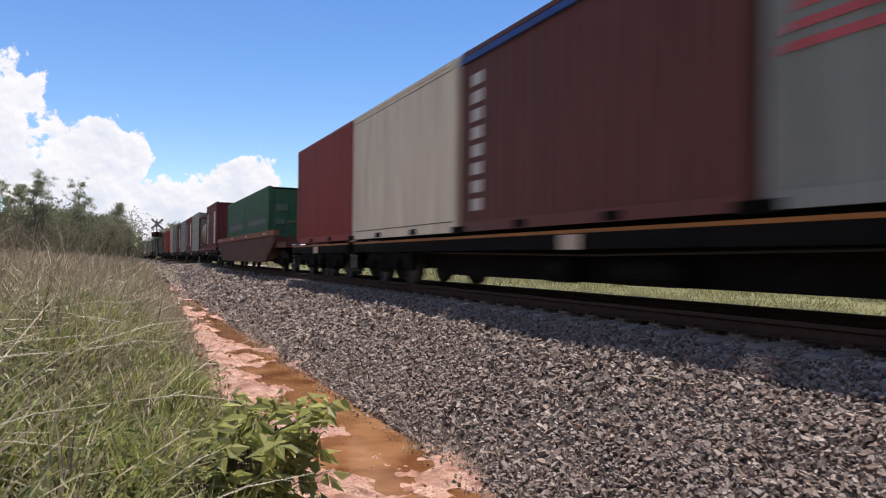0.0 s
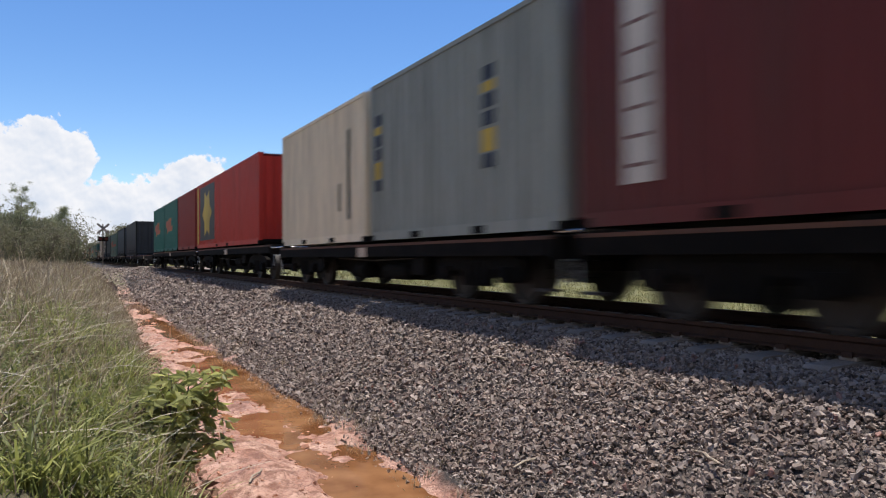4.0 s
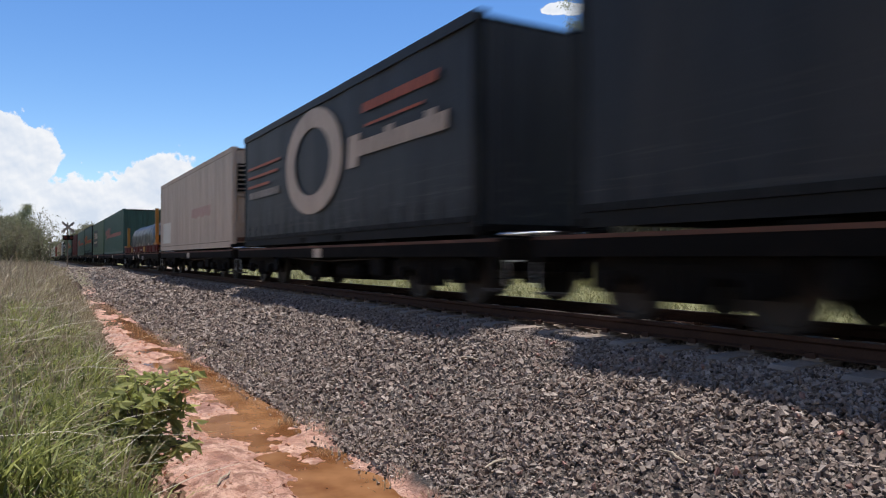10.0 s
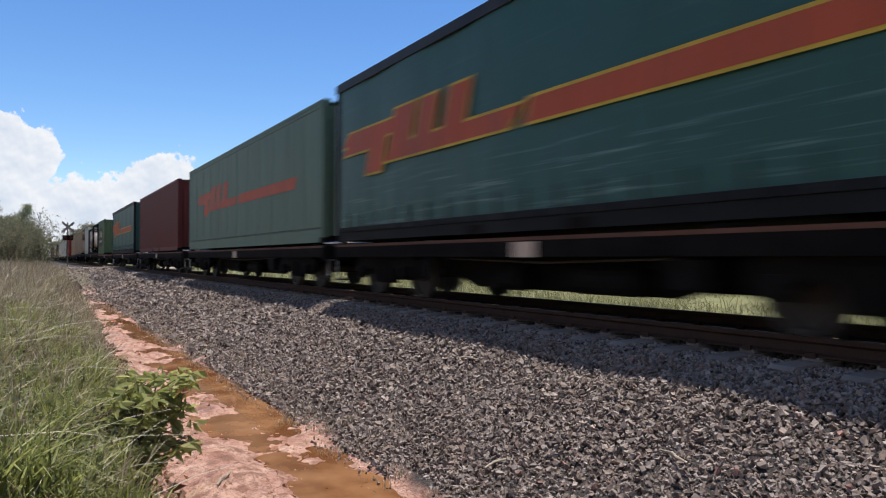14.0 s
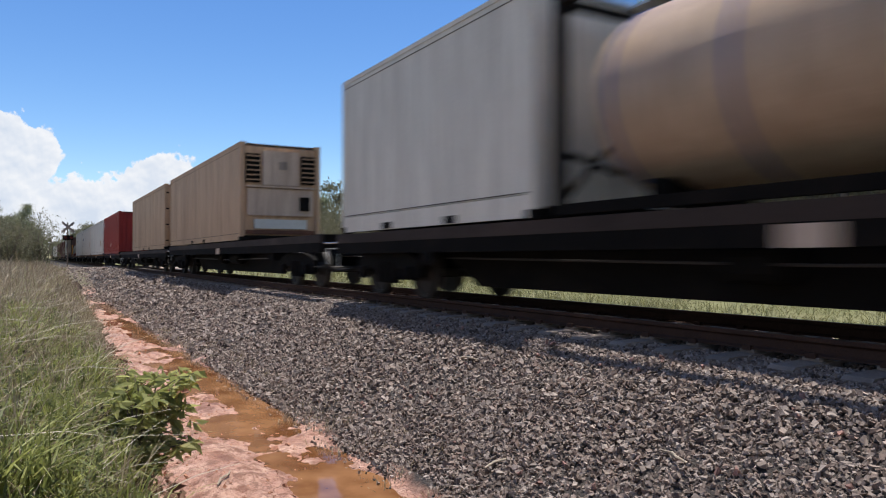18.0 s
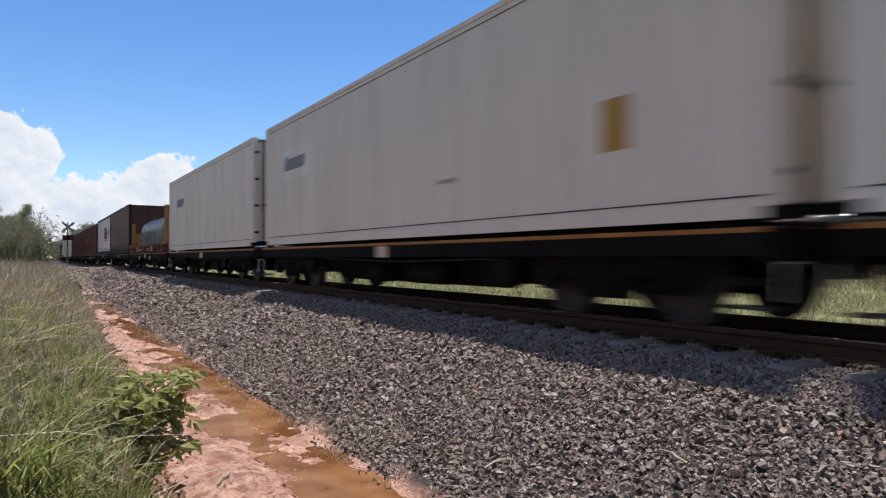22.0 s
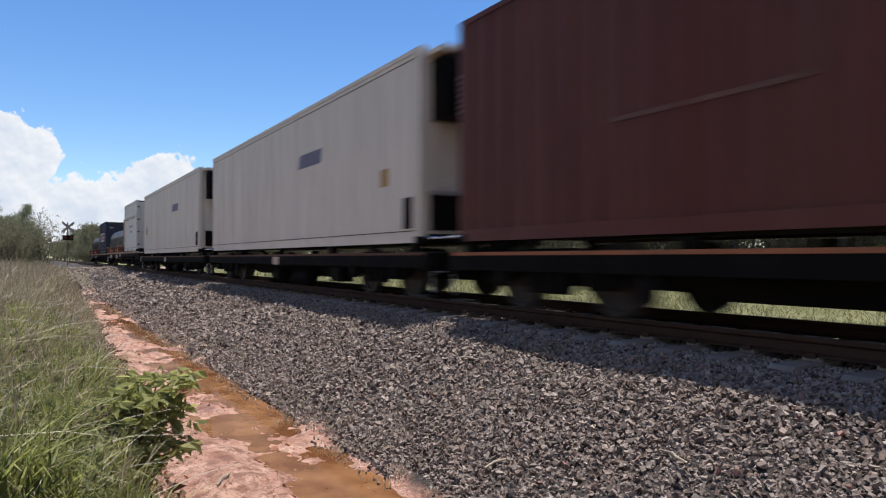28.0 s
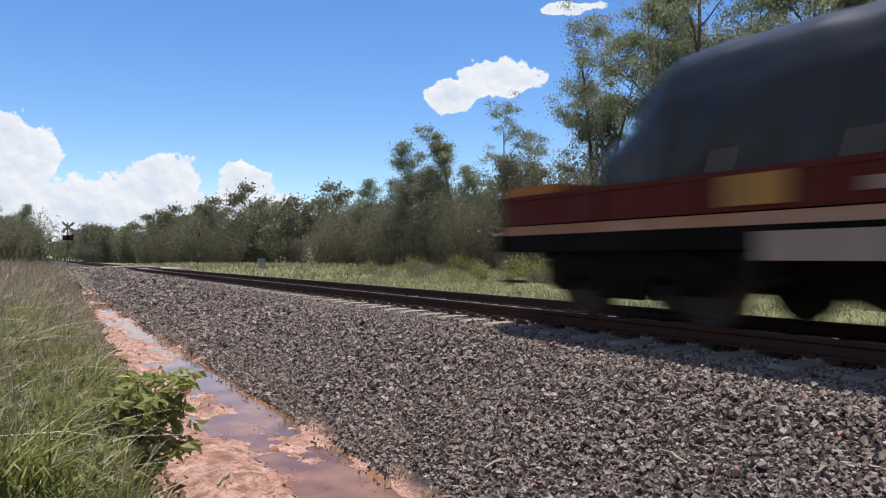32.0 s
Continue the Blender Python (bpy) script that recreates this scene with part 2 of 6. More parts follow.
def prism_y(bm, pts, y0, y1):
    """A profile in x and z, drawn out along y."""
    a = [bm.verts.new((x, y0, z)) for x, z in pts]
    b = [bm.verts.new((x, y1, z)) for x, z in pts]
    k = len(pts)
    for i in range(k):
        bm.faces.new((a[i], a[(i + 1) % k], b[(i + 1) % k], b[i]))
    bm.faces.new(a[::-1])
    bm.faces.new(b)
    return bm


def prism_x(bm, pts, x0, x1):
    """A profile in y and z, drawn out along x."""
    a = [bm.verts.new((x0, y, z)) for y, z in pts]
    b = [bm.verts.new((x1, y, z)) for y, z in pts]
    k = len(pts)
    for i in range(k):
        bm.faces.new((a[i], a[(i + 1) % k], b[(i + 1) % k], b[i]))
    bm.faces.new(a[::-1])
    bm.faces.new(b)
    return bm


def tube(bm, path, radii, n=7):
    rings = []
    for i, c in enumerate(path):
        d = (Vector(path[min(i + 1, len(path) - 1)]) - Vector(path[max(i - 1, 0)])).normalized()
        q = d.to_track_quat("Z", "Y")
        r = radii[i] if hasattr(radii, "__len__") else radii
        rings.append([bm.verts.new(Vector(c) + q @ Vector((r * cos(2 * pi * k / n), r * sin(2 * pi * k / n), 0))) for k in range(n)])
    for a, b in zip(rings, rings[1:]):
        for k in range(n):
            bm.faces.new((a[k], a[(k + 1) % n], b[(k + 1) % n], b[k]))
    bm.faces.new(rings[0][::-1])
    bm.faces.new(rings[-1])
    return bm


def lathe_x(bm, prof, n=24, cy=0.0, cz=0.0):
    """A solid of turning about the x axis through (cy, cz): prof is rows of x, radius."""
    rings = [[bm.verts.new((x, cy + r * cos(2 * pi * k / n), cz + r * sin(2 * pi * k / n))) for k in range(n)] for x, r in prof]
    for a, b in zip(rings, rings[1:]):
        for k in range(n):
            bm.faces.new((a[k], a[(k + 1) % n], b[(k + 1) % n], b[k]))
    bm.faces.new(rings[0][::-1])
    bm.faces.new(rings[-1])
    return bm


def lathe_y(bm, prof, n=28, cx=0.0, cz=0.0):
    rings = [[bm.verts.new((cx + r * cos(2 * pi * k / n), y, cz + r * sin(2 * pi * k / n))) for k in range(n)] for y, r in prof]
    for a, b in zip(rings, rings[1:]):
        for k in range(n):
            bm.faces.new((a[k], a[(k + 1) % n], b[(k + 1) % n], b[k]))
    bm.faces.new(rings[0][::-1])
    bm.faces.new(rings[-1])
    return bm


def data_of(name, bm, material, smooth=False):
    bmesh.ops.recalc_face_normals(bm, faces=bm.faces)
    me = bpy.data.meshes.new(name)
    bm.to_mesh(me)
    bm.free()
    me.materials.append(material)
    me.polygons.foreach_set("use_smooth", [smooth] * len(me.polygons))
    return me


def part(name, bm, material, parent, label="", smooth=False):
    """One mesh object under a thing or a part; bm is a bmesh or ready mesh data."""
    me = bm if isinstance(bm, bpy.types.Mesh) else data_of(name, bm, material, smooth)
    ob = new(name, me)
    ob.parent = parent
    if label:
        tagged(ob, label)
    return ob


def B():
    return bmesh.new()


def raw(name, verts, faces, material, smooth=False, island=False):
    """Mesh data straight from arrays: verts (n, 3), faces (m, k), all faces of one size."""
    verts, faces = np.asarray(verts, dtype=np.float32), np.asarray(faces, dtype=np.int32)
    me = bpy.data.meshes.new(name)
    me.vertices.add(len(verts))
    me.vertices.foreach_set("co", verts.ravel())
    k = faces.shape[1]
    me.loops.add(faces.size)
    me.loops.foreach_set("vertex_index", faces.ravel())
    me.polygons.add(len(faces))
    me.polygons.foreach_set("loop_start", np.arange(0, faces.size, k, dtype=np.int32))
    me.update(calc_edges=True)
    me.validate()
    me.materials.append(material)
    me.polygons.foreach_set("use_smooth", [smooth] * len(me.polygons))
    return me


# ---- ground ----
def sstep(a, b, x):
    t = min(max((x - a) / (b - a), 0.0), 1.0)
    return t * t * (3 - 2 * t)


def lerp_profile(rows, x):
    for (x0, z0), (x1, z1) in zip(rows, rows[1:]):
        if x <= x1:
            return z0 + (z1 - z0) * max(0.0, (x - x0) / (x1 - x0))
    return rows[-1][1]


def bank_edge(y):
    """Where the muddy drain meets the grassy bank."""
    return 0.86 + 0.036 * (min(max(y, 2), 34) - 5) + 0.10 * sin(y * 0.9) + 0.06 * sin(y * 2.3 + 1)


WATER_Z = -1.426


def ground_z(x, y):
    e = bank_edge(y)
    prof = ((-400, 0.6), (-60, 0.25), (-6, 0.10), (-2.0, -0.08), (e - 1.1, -0.34), (e - 0.35, -0.80), (e, -1.30), (e + 0.12, -1.36), (2.0, -1.40), (2.55, -1.455), (2.85, -1.43), (3.02, -1.34),
            (4.9, -0.35), (5.25, -0.28), (7.6, -0.285), (9.4, -0.66), (12, -0.50), (25, -0.15), (60, 0.1), (400, 0.6))
    z = lerp_profile(prof, x)
    if e < x < 3.0:
        pool = 0.5 + 0.5 * sin(y * 0.62 + 0.4)
        z += 0.06 * noise.noise((x * 2.2, y * 1.1, 3.0)) + 0.025 * abs(noise.noise((x * 5, y * 2.6, 2.0))) - 0.03 * pool * sstep(e + 0.3, 2.3, x) + 0.012 * noise.noise((x * 11, y * 9, 7.0))
        q = 4.0 + 6.0 * noise.noise((x * 1.5 + 0.3 * y, y * 0.9 - 0.3 * x, 12.0)) + 1.2 * noise.noise((x * 6, y * 5, 2.0))
        z += 0.021 * (math.floor(q) - 4.0 + sstep(0.80, 1.0, q - math.floor(q))) * sstep(e, e + 0.2, x) * (1 - sstep(2.2, 2.6, x))
        z += 0.05 * noise.noise((x * 1.7, y * 0.6, 21.0)) * sstep(1.5, 2.1, x) + 0.022 * noise.noise((x * 7, y * 4, 23.0))
        z += 0.08 * max(0.0, 2.0 - x) * (0.7 + noise.noise((x * 3, y * 2, 9.0)))
    elif x <= e:
        z += 0.05 * noise.noise((x * 1.3, y * 1.3, 1.0)) + 0.10 * noise.noise((x * 0.21, y * 0.21, 4.0))
    elif x > 9.4:
        z += 0.10 * noise.noise((x * 0.25, y * 0.25, 5.0))
    # the level crossing's ramp closes the drain at its far end
    ramp = sstep(41, 53, y) * (1 - sstep(64, 69, y)) * (1 - sstep(25, 60, abs(x - XC)))
    z = z + (-0.12 - z) * ramp
    far = sstep(70, 110, y)
    if x < 5.0:
        z = z + (lerp_profile(((-400, 0.6), (-30, -0.2), (3.2, -0.7), (5.0, -0.27)), x) - z) * far
    return z


def grid_axis(parts):
    out = []
    for a, b, step in parts:
        k = max(1, int(round((b - a) / step)))
        out += [a + (b - a) * i / k for i in range(k)]
    return out + [parts[-1][1]]


gx = grid_axis(((-2600, -200, 400), (-200, -20, 30), (-20, -3, 1.7), (-3, 0.4, 0.2), (0.4, 3.2, 0.055), (3.2, 9.6, 0.2), (9.6, 30, 1.7), (30, 200, 17), (200, 2600, 400)))
gy = grid_axis(((-2600, -200, 400), (-200, -10, 38), (-10, 2, 0.8), (2, 12, 0.07), (12, 30, 0.15), (30, 75, 0.7), (75, 200, 6), (200, 2600, 300)))
gv = np.array([(x, y, ground_z(x, y)) for y in gy for x in gx])
nx = len(gx)
ii = np.arange(len(gy) - 1)[:, None] * nx + np.arange(nx - 1)[None, :]
gf = np.stack([ii, ii + 1, ii + nx + 1, ii + nx], -1).reshape(-1, 4)


def ground_material():
    """Zones across the track: grassy soil, red wet mud of the drain, ballast bed, pale road at the crossing."""
    m = bpy.data.materials.new("ground_soil_mud_ballast")
    m.use_nodes = True
    n, lk = m.node_tree.nodes, m.node_tree.links
    p = n["Principled BSDF"]
    tc = n.new("ShaderNodeTexCoord")
    sep = n.new("ShaderNodeSeparateXYZ")
    lk.new(tc.outputs["Object"], sep.inputs[0])

    def noi(scale, detail=5, rough=0.6):
        k = n.new("ShaderNodeTexNoise")
        k.inputs["Scale"].default_value, k.inputs["Detail"].default_value, k.inputs["Roughness"].default_value = scale, detail, rough
        lk.new(tc.outputs["Object"], k.inputs["Vector"])
        return k.outputs[0]

    def ramp(src, a, b):
        k = n.new("ShaderNodeMapRange")
        k.inputs["From Min"].default_value, k.inputs["From Max"].default_value = a, b
        lk.new(src, k.inputs["Value"])
        return k.outputs[0]

    def mul(a, b, op="MULTIPLY"):
        k = n.new("ShaderNodeMath")
        k.operation = op
        for i, v in enumerate((a, b)):
            if isinstance(v, (int, float)):
                k.inputs[i].default_value = v
            else:
                lk.new(v, k.inputs[i])
        return k.outputs[0]

    def mix(f, a, b):
        k = n.new("ShaderNodeMix")
        k.data_type = "RGBA"
        lk.new(f, k.inputs["Factor"])
        for s, v in (("A", a), ("B", b)):
            if isinstance(v, tuple):
                k.inputs[s].default_value = (*v, 1)
            else:
                lk.new(v, k.inputs[s])
        return k.outputs["Result"]

    x = mul(sep.outputs[0], mul(mul(noi(1.4), 0.5, "SUBTRACT"), 0.5), "ADD")
    soil = mix(noi(0.7, 8), (0.076, 0.0646, 0.038), (0.129, 0.114, 0.057))
    field = mix(noi(0.35, 8), (0.0988, 0.114, 0.0342), (0.205, 0.19, 0.0912))
    mud_a = mix(ramp(noi(2.2, 8, 0.65), 0.35, 0.65), (0.36, 0.175, 0.12), (0.54, 0.35, 0.265))
    mud = mix(ramp(noi(6.0, 8, 0.7), 0.46, 0.63), mud_a, (0.182, 0.076, 0.0456))
    mud = mix(ramp(noi(2.7, 9, 0.72), 0.52, 0.62), mud, (0.19, 0.085, 0.055))
    mud = mix(ramp(noi(34, 4, 0.6), 0.56, 0.66), mud, (0.20, 0.095, 0.06))
    cr = n.new("ShaderNodeTexVoronoi")
    cr.feature = "DISTANCE_TO_EDGE"
    cr.inputs["Scale"].default_value, cr.inputs["Randomness"].default_value = 5.5, 1.0
    wm = n.new("ShaderNodeMapping")
    wm.inputs["Scale"].default_value = (1.0, 0.55, 1.0)
    wv_ = n.new("ShaderNodeVectorMath")
    wn_ = n.new("ShaderNodeTexNoise")
    wn_.inputs["Scale"].default_value, wn_.inputs["Detail"].default_value = 3.0, 4
    lk.new(tc.outputs["Object"], wn_.inputs["Vector"])
    wv_.operation = "MULTIPLY_ADD"
    lk.new(wn_.outputs["Color"], wv_.inputs[0])
    wv_.inputs[1].default_value = (0.5, 0.5, 0.5)
    lk.new(tc.outputs["Object"], wv_.inputs[2])
    lk.new(wv_.outputs[0], wm.inputs[0])
    lk.new(wm.outputs[0], cr.inputs["Vector"])
    crack = mul(mul(1.0, ramp(cr.outputs["Distance"], 0.0, 0.05), "SUBTRACT"), ramp(noi(1.3, 4), 0.45, 0.62))
    mud = mix(mul(crack, 0.75), mud, (0.122, 0.0532, 0.0342))
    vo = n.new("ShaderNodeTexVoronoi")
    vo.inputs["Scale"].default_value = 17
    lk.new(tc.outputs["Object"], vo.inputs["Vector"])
    # near-black bed: the shade in the gaps between stones is painted in
    bed_shade = mix(vo.outputs["Distance"], (0.06, 0.048, 0.042), (0.016, 0.013, 0.012))
    bed = mix(ramp(noi(9, 4), 0.3, 0.75), bed_shade, (0.035, 0.027, 0.023))
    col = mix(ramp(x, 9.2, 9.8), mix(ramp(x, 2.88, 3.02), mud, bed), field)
    low = mul(1.0, ramp(sep.outputs[2], -1.22, -0.95), "SUBTRACT")
    left = mul(1.0, ramp(x, 2.9, 3.0), "SUBTRACT")
    col = mix(mul(left, mul(1.0, low, "SUBTRACT")), col, soil)
    road = mul(ramp(sep.outputs[1], 52.5, 54), mul(1.0, ramp(sep.outputs[1], 64, 66), "SUBTRACT"))
    col = mix(road, col, mix(noi(3.0), (0.20, 0.155, 0.125), (0.32, 0.25, 0.205)))
    lk.new(col, p.inputs["Base Color"])
    wet = mul(mul(low, left), ramp(noi(2.0, 6), 0.35, 0.6))
    r = n.new("ShaderNodeMapRange")
    r.inputs["To Min"].default_value, r.inputs["To Max"].default_value = 0.92, 0.5
    lk.new(wet, r.inputs["Value"])
    lk.new(r.outputs[0], p.inputs["Roughness"])
    b = n.new("ShaderNodeBump")
    b.inputs["Strength"].default_value, b.inputs["Distance"].default_value = 0.9, 0.045
    lk.new(mul(noi(26, 6, 0.65), mul(vo.outputs["Distance"], -0.4), "ADD"), b.inputs["Height"])
    lk.new(b.outputs[0], p.inputs["Normal"])
    return m


ground = new("ground", raw("ground", gv, gf, ground_material(), smooth=True))
tagged(ground, "grassy ground with a muddy red drain and ballast bed", "ground", kind="structure")


def water_material():
    m = bpy.data.materials.new("muddy_water")
    m.use_nodes = True
    n, lk = m.node_tree.nodes, m.node_tree.links
    p = n["Principled BSDF"]
    p.inputs["Base Color"].default_value = (0.21, 0.09, 0.034, 1)
    p.inputs["Roughness"].default_value, p.inputs["IOR"].default_value = 0.03, 1.333
    silt = n.new("ShaderNodeTexNoise")
    silt.inputs["Scale"].default_value, silt.inputs["Detail"].default_value = 1.7, 6
    sc = n.new("ShaderNodeTexCoord")
    lk.new(sc.outputs["Object"], silt.inputs["Vector"])
    sr = n.new("ShaderNodeMapRange")
    sr.inputs["From Min"].default_value, sr.inputs["From Max"].default_value = 0.36, 0.64
    lk.new(silt.outputs[0], sr.inputs["Value"])
    sm = n.new("ShaderNodeMix")
    sm.data_type = "RGBA"
    lk.new(sr.outputs[0], sm.inputs["Factor"])
    sm.inputs["A"].default_value, sm.inputs["B"].default_value = (0.115, 0.047, 0.019, 1), (0.25, 0.125, 0.058, 1)
    lk.new(sm.outputs["Result"], p.inputs["Base Color"])
    t = n.new("ShaderNodeTexNoise")
    t.inputs["Scale"].default_value, t.inputs["Detail"].default_value = 7, 2
    tc = n.new("ShaderNodeTexCoord")
    lk.new(tc.outputs["Object"], t.inputs["Vector"])
    b = n.new("ShaderNodeBump")
    b.inputs["Strength"].default_value, b.inputs["Distance"].default_value = 0.05, 0.02
    lk.new(t.outputs[0], b.inputs["Height"])
    lk.new(b.outputs[0], p.inputs["Normal"])
    return m


wy = [-14.0 + 0.5 * i for i in range(126)]
wv, wf = [], []
for y in wy:
    wv += [(bank_edge(y) + 0.15, y, WATER_Z), (3.03, y, WATER_Z)]
for i in range(len(wy) - 1):
    wf.append((2 * i, 2 * i + 1, 2 * i + 3, 2 * i + 2))
water = new("water", raw("water", wv, wf, water_material()))
tagged(water, "shallow brown puddles lying in the muddy drain", "puddle", kind="structure")

# ---- track ----
track = new("railway_track")
track.location = (XC, 0, RAIL_Z)
tagged(track, "straight track of dark brown rails on concrete sleepers", "railway track")
GAUGE = 0.752                          # half the distance between the rails' centres
RAIL = ((-0.035, 0.0), (0.035, 0.0), (0.037, -0.035), (0.009, -0.055), (0.009, -0.125), (0.062, -0.142), (0.062, -0.155), (-0.062, -0.155), (-0.062, -0.142), (-0.009, -0.125), (-0.009, -0.055), (-0.037, -0.035))
for sx in (-GAUGE, GAUGE):
    bm = B()
    prism_y(bm, [(sx + a, b) for a, b in RAIL], -60, 675)
    rl = part("rail", bm, M["rail_side"], track, "brown rusty steel rail")
    part("running_surface", box(B(), sx - 0.027, sx + 0.027, -60, 675, 0.0005, 0.003), M["rail_top"], rl, "polished top of the rail")
cs = bmesh.new()
pts = [(-1.25, -0.40), (1.25, -0.40), (1.25, -0.225), (1.21, -0.198), (0.52, -0.185), (0.40, -0.215), (-0.40, -0.215), (-0.52, -0.185), (-1.21, -0.198), (-1.25, -0.225)]
prism_y(cs, pts, -0.115, 0.115)
for sx in (-GAUGE, GAUGE):
    box(cs, sx - 0.09, sx + 0.09, -0.075, 0.075, -0.188, -0.157)
sleeper_mesh = data_of("sleeper", cs, M["concrete"])
fb = B()
for sx in (-GAUGE, GAUGE):
    for d in (-0.085, 0.085):
        cbox(fb, sx + d, 0, -0.142, 0.035, 0.09, 0.045)
clip_mesh = data_of("fastening", fb, M["rail_side"])
for i in range(-10, 230):
    s = part("sleeper", sleeper_mesh, None, track)
    s.location = (0.012 * sin(i * 7.1), 2.96 + 0.606 * i, 0.004 * sin(i * 3.3))
    s.rotation_euler = (0, 0, 0.012 * sin(i * 5.7))
    if i < 60:
        part("fastening", clip_mesh, None, s)
track["kind"] = "structure"


# ---- ballast stones ----
def stone_shapes(count, seed):
    """Angular broken stones: lopsided blocks of eight corners."""
    rng = np.random.RandomState(seed)
    v0 = np.array([(x, y, z) for z in (-1, 1) for y in (-1, 1) for x in (-1, 1)]) * 0.72
    f0 = np.array([(0, 2, 3), (0, 3, 1), (4, 5, 7), (4, 7, 6), (0, 1, 5), (0, 5, 4), (1, 3, 7), (1, 7, 5), (3, 2, 6), (3, 6, 7), (2, 0, 4), (2, 4, 6)])
    out = []
    for _ in range(count):
        v = v0 * (1 + rng.uniform(-0.62, 0.36, (8, 3)))
        v[4:, :2] *= rng.uniform(0.6, 1.05)
        v[4:, :2] += rng.uniform(-0.25, 0.25, 2)
        out.append(v * np.array([1.15, rng.uniform(0.55, 0.95), rng.uniform(0.44, 0.76)]))
    return out, f0


SHAPES, SF = stone_shapes(24, 3)


def stones(name, xs, ys, zs, sizes, material, seed):
    rng = np.random.RandomState(seed)
    k = len(xs)
    spin = rng.uniform(0, pi, k)                                   # pieces lie on their flat sides, some on edge
    q = np.stack([np.cos(spin), np.zeros(k), np.zeros(k), np.sin(spin)], 1) + rng.normal(size=(k, 4)) * rng.choice([0.22, 0.45, 0.9], k)[:, None]
    q /= np.linalg.norm(q, axis=1)[:, None]
    w, a, b, c = q.T
    R = np.stack([1 - 2 * (b * b + c * c), 2 * (a * b - c * w), 2 * (a * c + b * w), 2 * (a * b + c * w), 1 - 2 * (a * a + c * c), 2 * (b * c - a * w),
                  2 * (a * c - b * w), 2 * (b * c + a * w), 1 - 2 * (a * a + b * b)], 1).reshape(-1, 3, 3)
    base = np.array(SHAPES)[rng.randint(0, len(SHAPES), k)] * np.asarray(sizes)[:, None, None]
    v = np.einsum("nij,nkj->nki", R, base) + np.stack([xs, ys, zs], 1)[:, None, :]
    m = v.shape[1]
    f = SF[None] + (np.arange(k) * m)[:, None, None]
    return raw(name, v.reshape(-1, 3), f.reshape(-1, 3), material)


def bed_z(x):
    return np.interp(x, [2.85, 3.02, 4.9, 5.25, 7.6, 9.4], [-1.43, -1.34, -0.340, -0.262, -0.264, -0.66])


rng = np.random.RandomState(11)
ballast = new("ballast")
tagged(ballast, "sloping bed of broken dark grey-brown ballast stone", "ballast", kind="structure")
bx, by, bs = [], [], []
for y0, y1, dens, size in ((-3, 1.5, 200, 0.05), (1.5, 7, 4300, 0.0192), (7, 14, 1850, 0.0255), (14, 26, 620, 0.039), (26, 52, 130, 0.065)):
    k = int((y1 - y0) * 3.1 * dens)
    bx.append(rng.uniform(2.86, 5.95, k))
    by.append(rng.uniform(y0, y1, k))
    bs.append(size * np.clip(rng.lognormal(0, 0.40, k), 0.35, 2.1))
for y0, y1, dens, size in ((1.0, 30, 150, 0.045),):
    k = int((y1 - y0) * 2.9 * dens)
    bx.append(rng.uniform(5.95, 8.8, k))
    by.append(rng.uniform(y0, y1, k))
    bs.append(size * rng.lognormal(0, 0.25, k))
k = 9000
bx.append(np.clip(rng.normal(3.0, 0.16, k), 2.66, 3.5))
by.append(2 + 22 * rng.rand(k) ** 1.3)
bs.append(0.0125 * rng.lognormal(0, 0.45, k))
bx, by, bs = (np.concatenate(a) for a in (bx, by, bs))
bs = np.where((bx > 4.75) & (by < 30), np.minimum(bs, 0.030), bs)
bz = bed_z(bx) + np.where(bx > 4.75, rng.uniform(-0.014, 0.008, len(bx)), rng.uniform(-0.045, 0.036, len(bx)) + 0.02 * np.sin(by * 1.7 + bx * 3))
off = np.abs((by - 2.96) / 0.606 - np.round((by - 2.96) / 0.606)) * 0.606
keep = ~((np.abs(bx - XC) < 1.27) & (off < 0.14)) & ~(np.abs(np.abs(bx - XC) - GAUGE) < 0.11)
bx, by, bs, bz = bx[keep], by[keep], bs[keep], bz[keep]
gx_, gy_ = rng.uniform(1.2, 5.2, 3600), rng.uniform(37, 57, 3600)
bx, by = np.concatenate([bx, gx_]), np.concatenate([by, gy_])
bz = np.concatenate([bz, [ground_z(a, b) for a, b in zip(gx_, gy_)]])
bs = np.concatenate([bs, 0.070 * rng.lognormal(0, 0.3, 3600)])
part("loose_stones", stones("loose_stones", bx, by, bz, bs, M["stone"], 5), None, ballast)["kind"] = "stuff"
k = 240
sx_, sy_ = rng.uniform(3.1, 5.0, k), rng.uniform(2.2, 9.0, k)
one = [raw("stone", s * 0.034, SF, M["stone_one"]) for s in SHAPES[:10]]
one_red = [raw("stone", s * 0.032, SF, M["stone_red"]) for s in SHAPES[10:16]]
for i in range(k):
    red = i % 3 == 0
    ob = part("stone", (one_red if red else one)[i % (6 if red else 10)], None, ballast)
    ob.location = (sx_[i], sy_[i], float(bed_z(sx_[i])) + 0.03)
    ob.rotation_euler = tuple(rng.uniform(0, 6.28, 3))


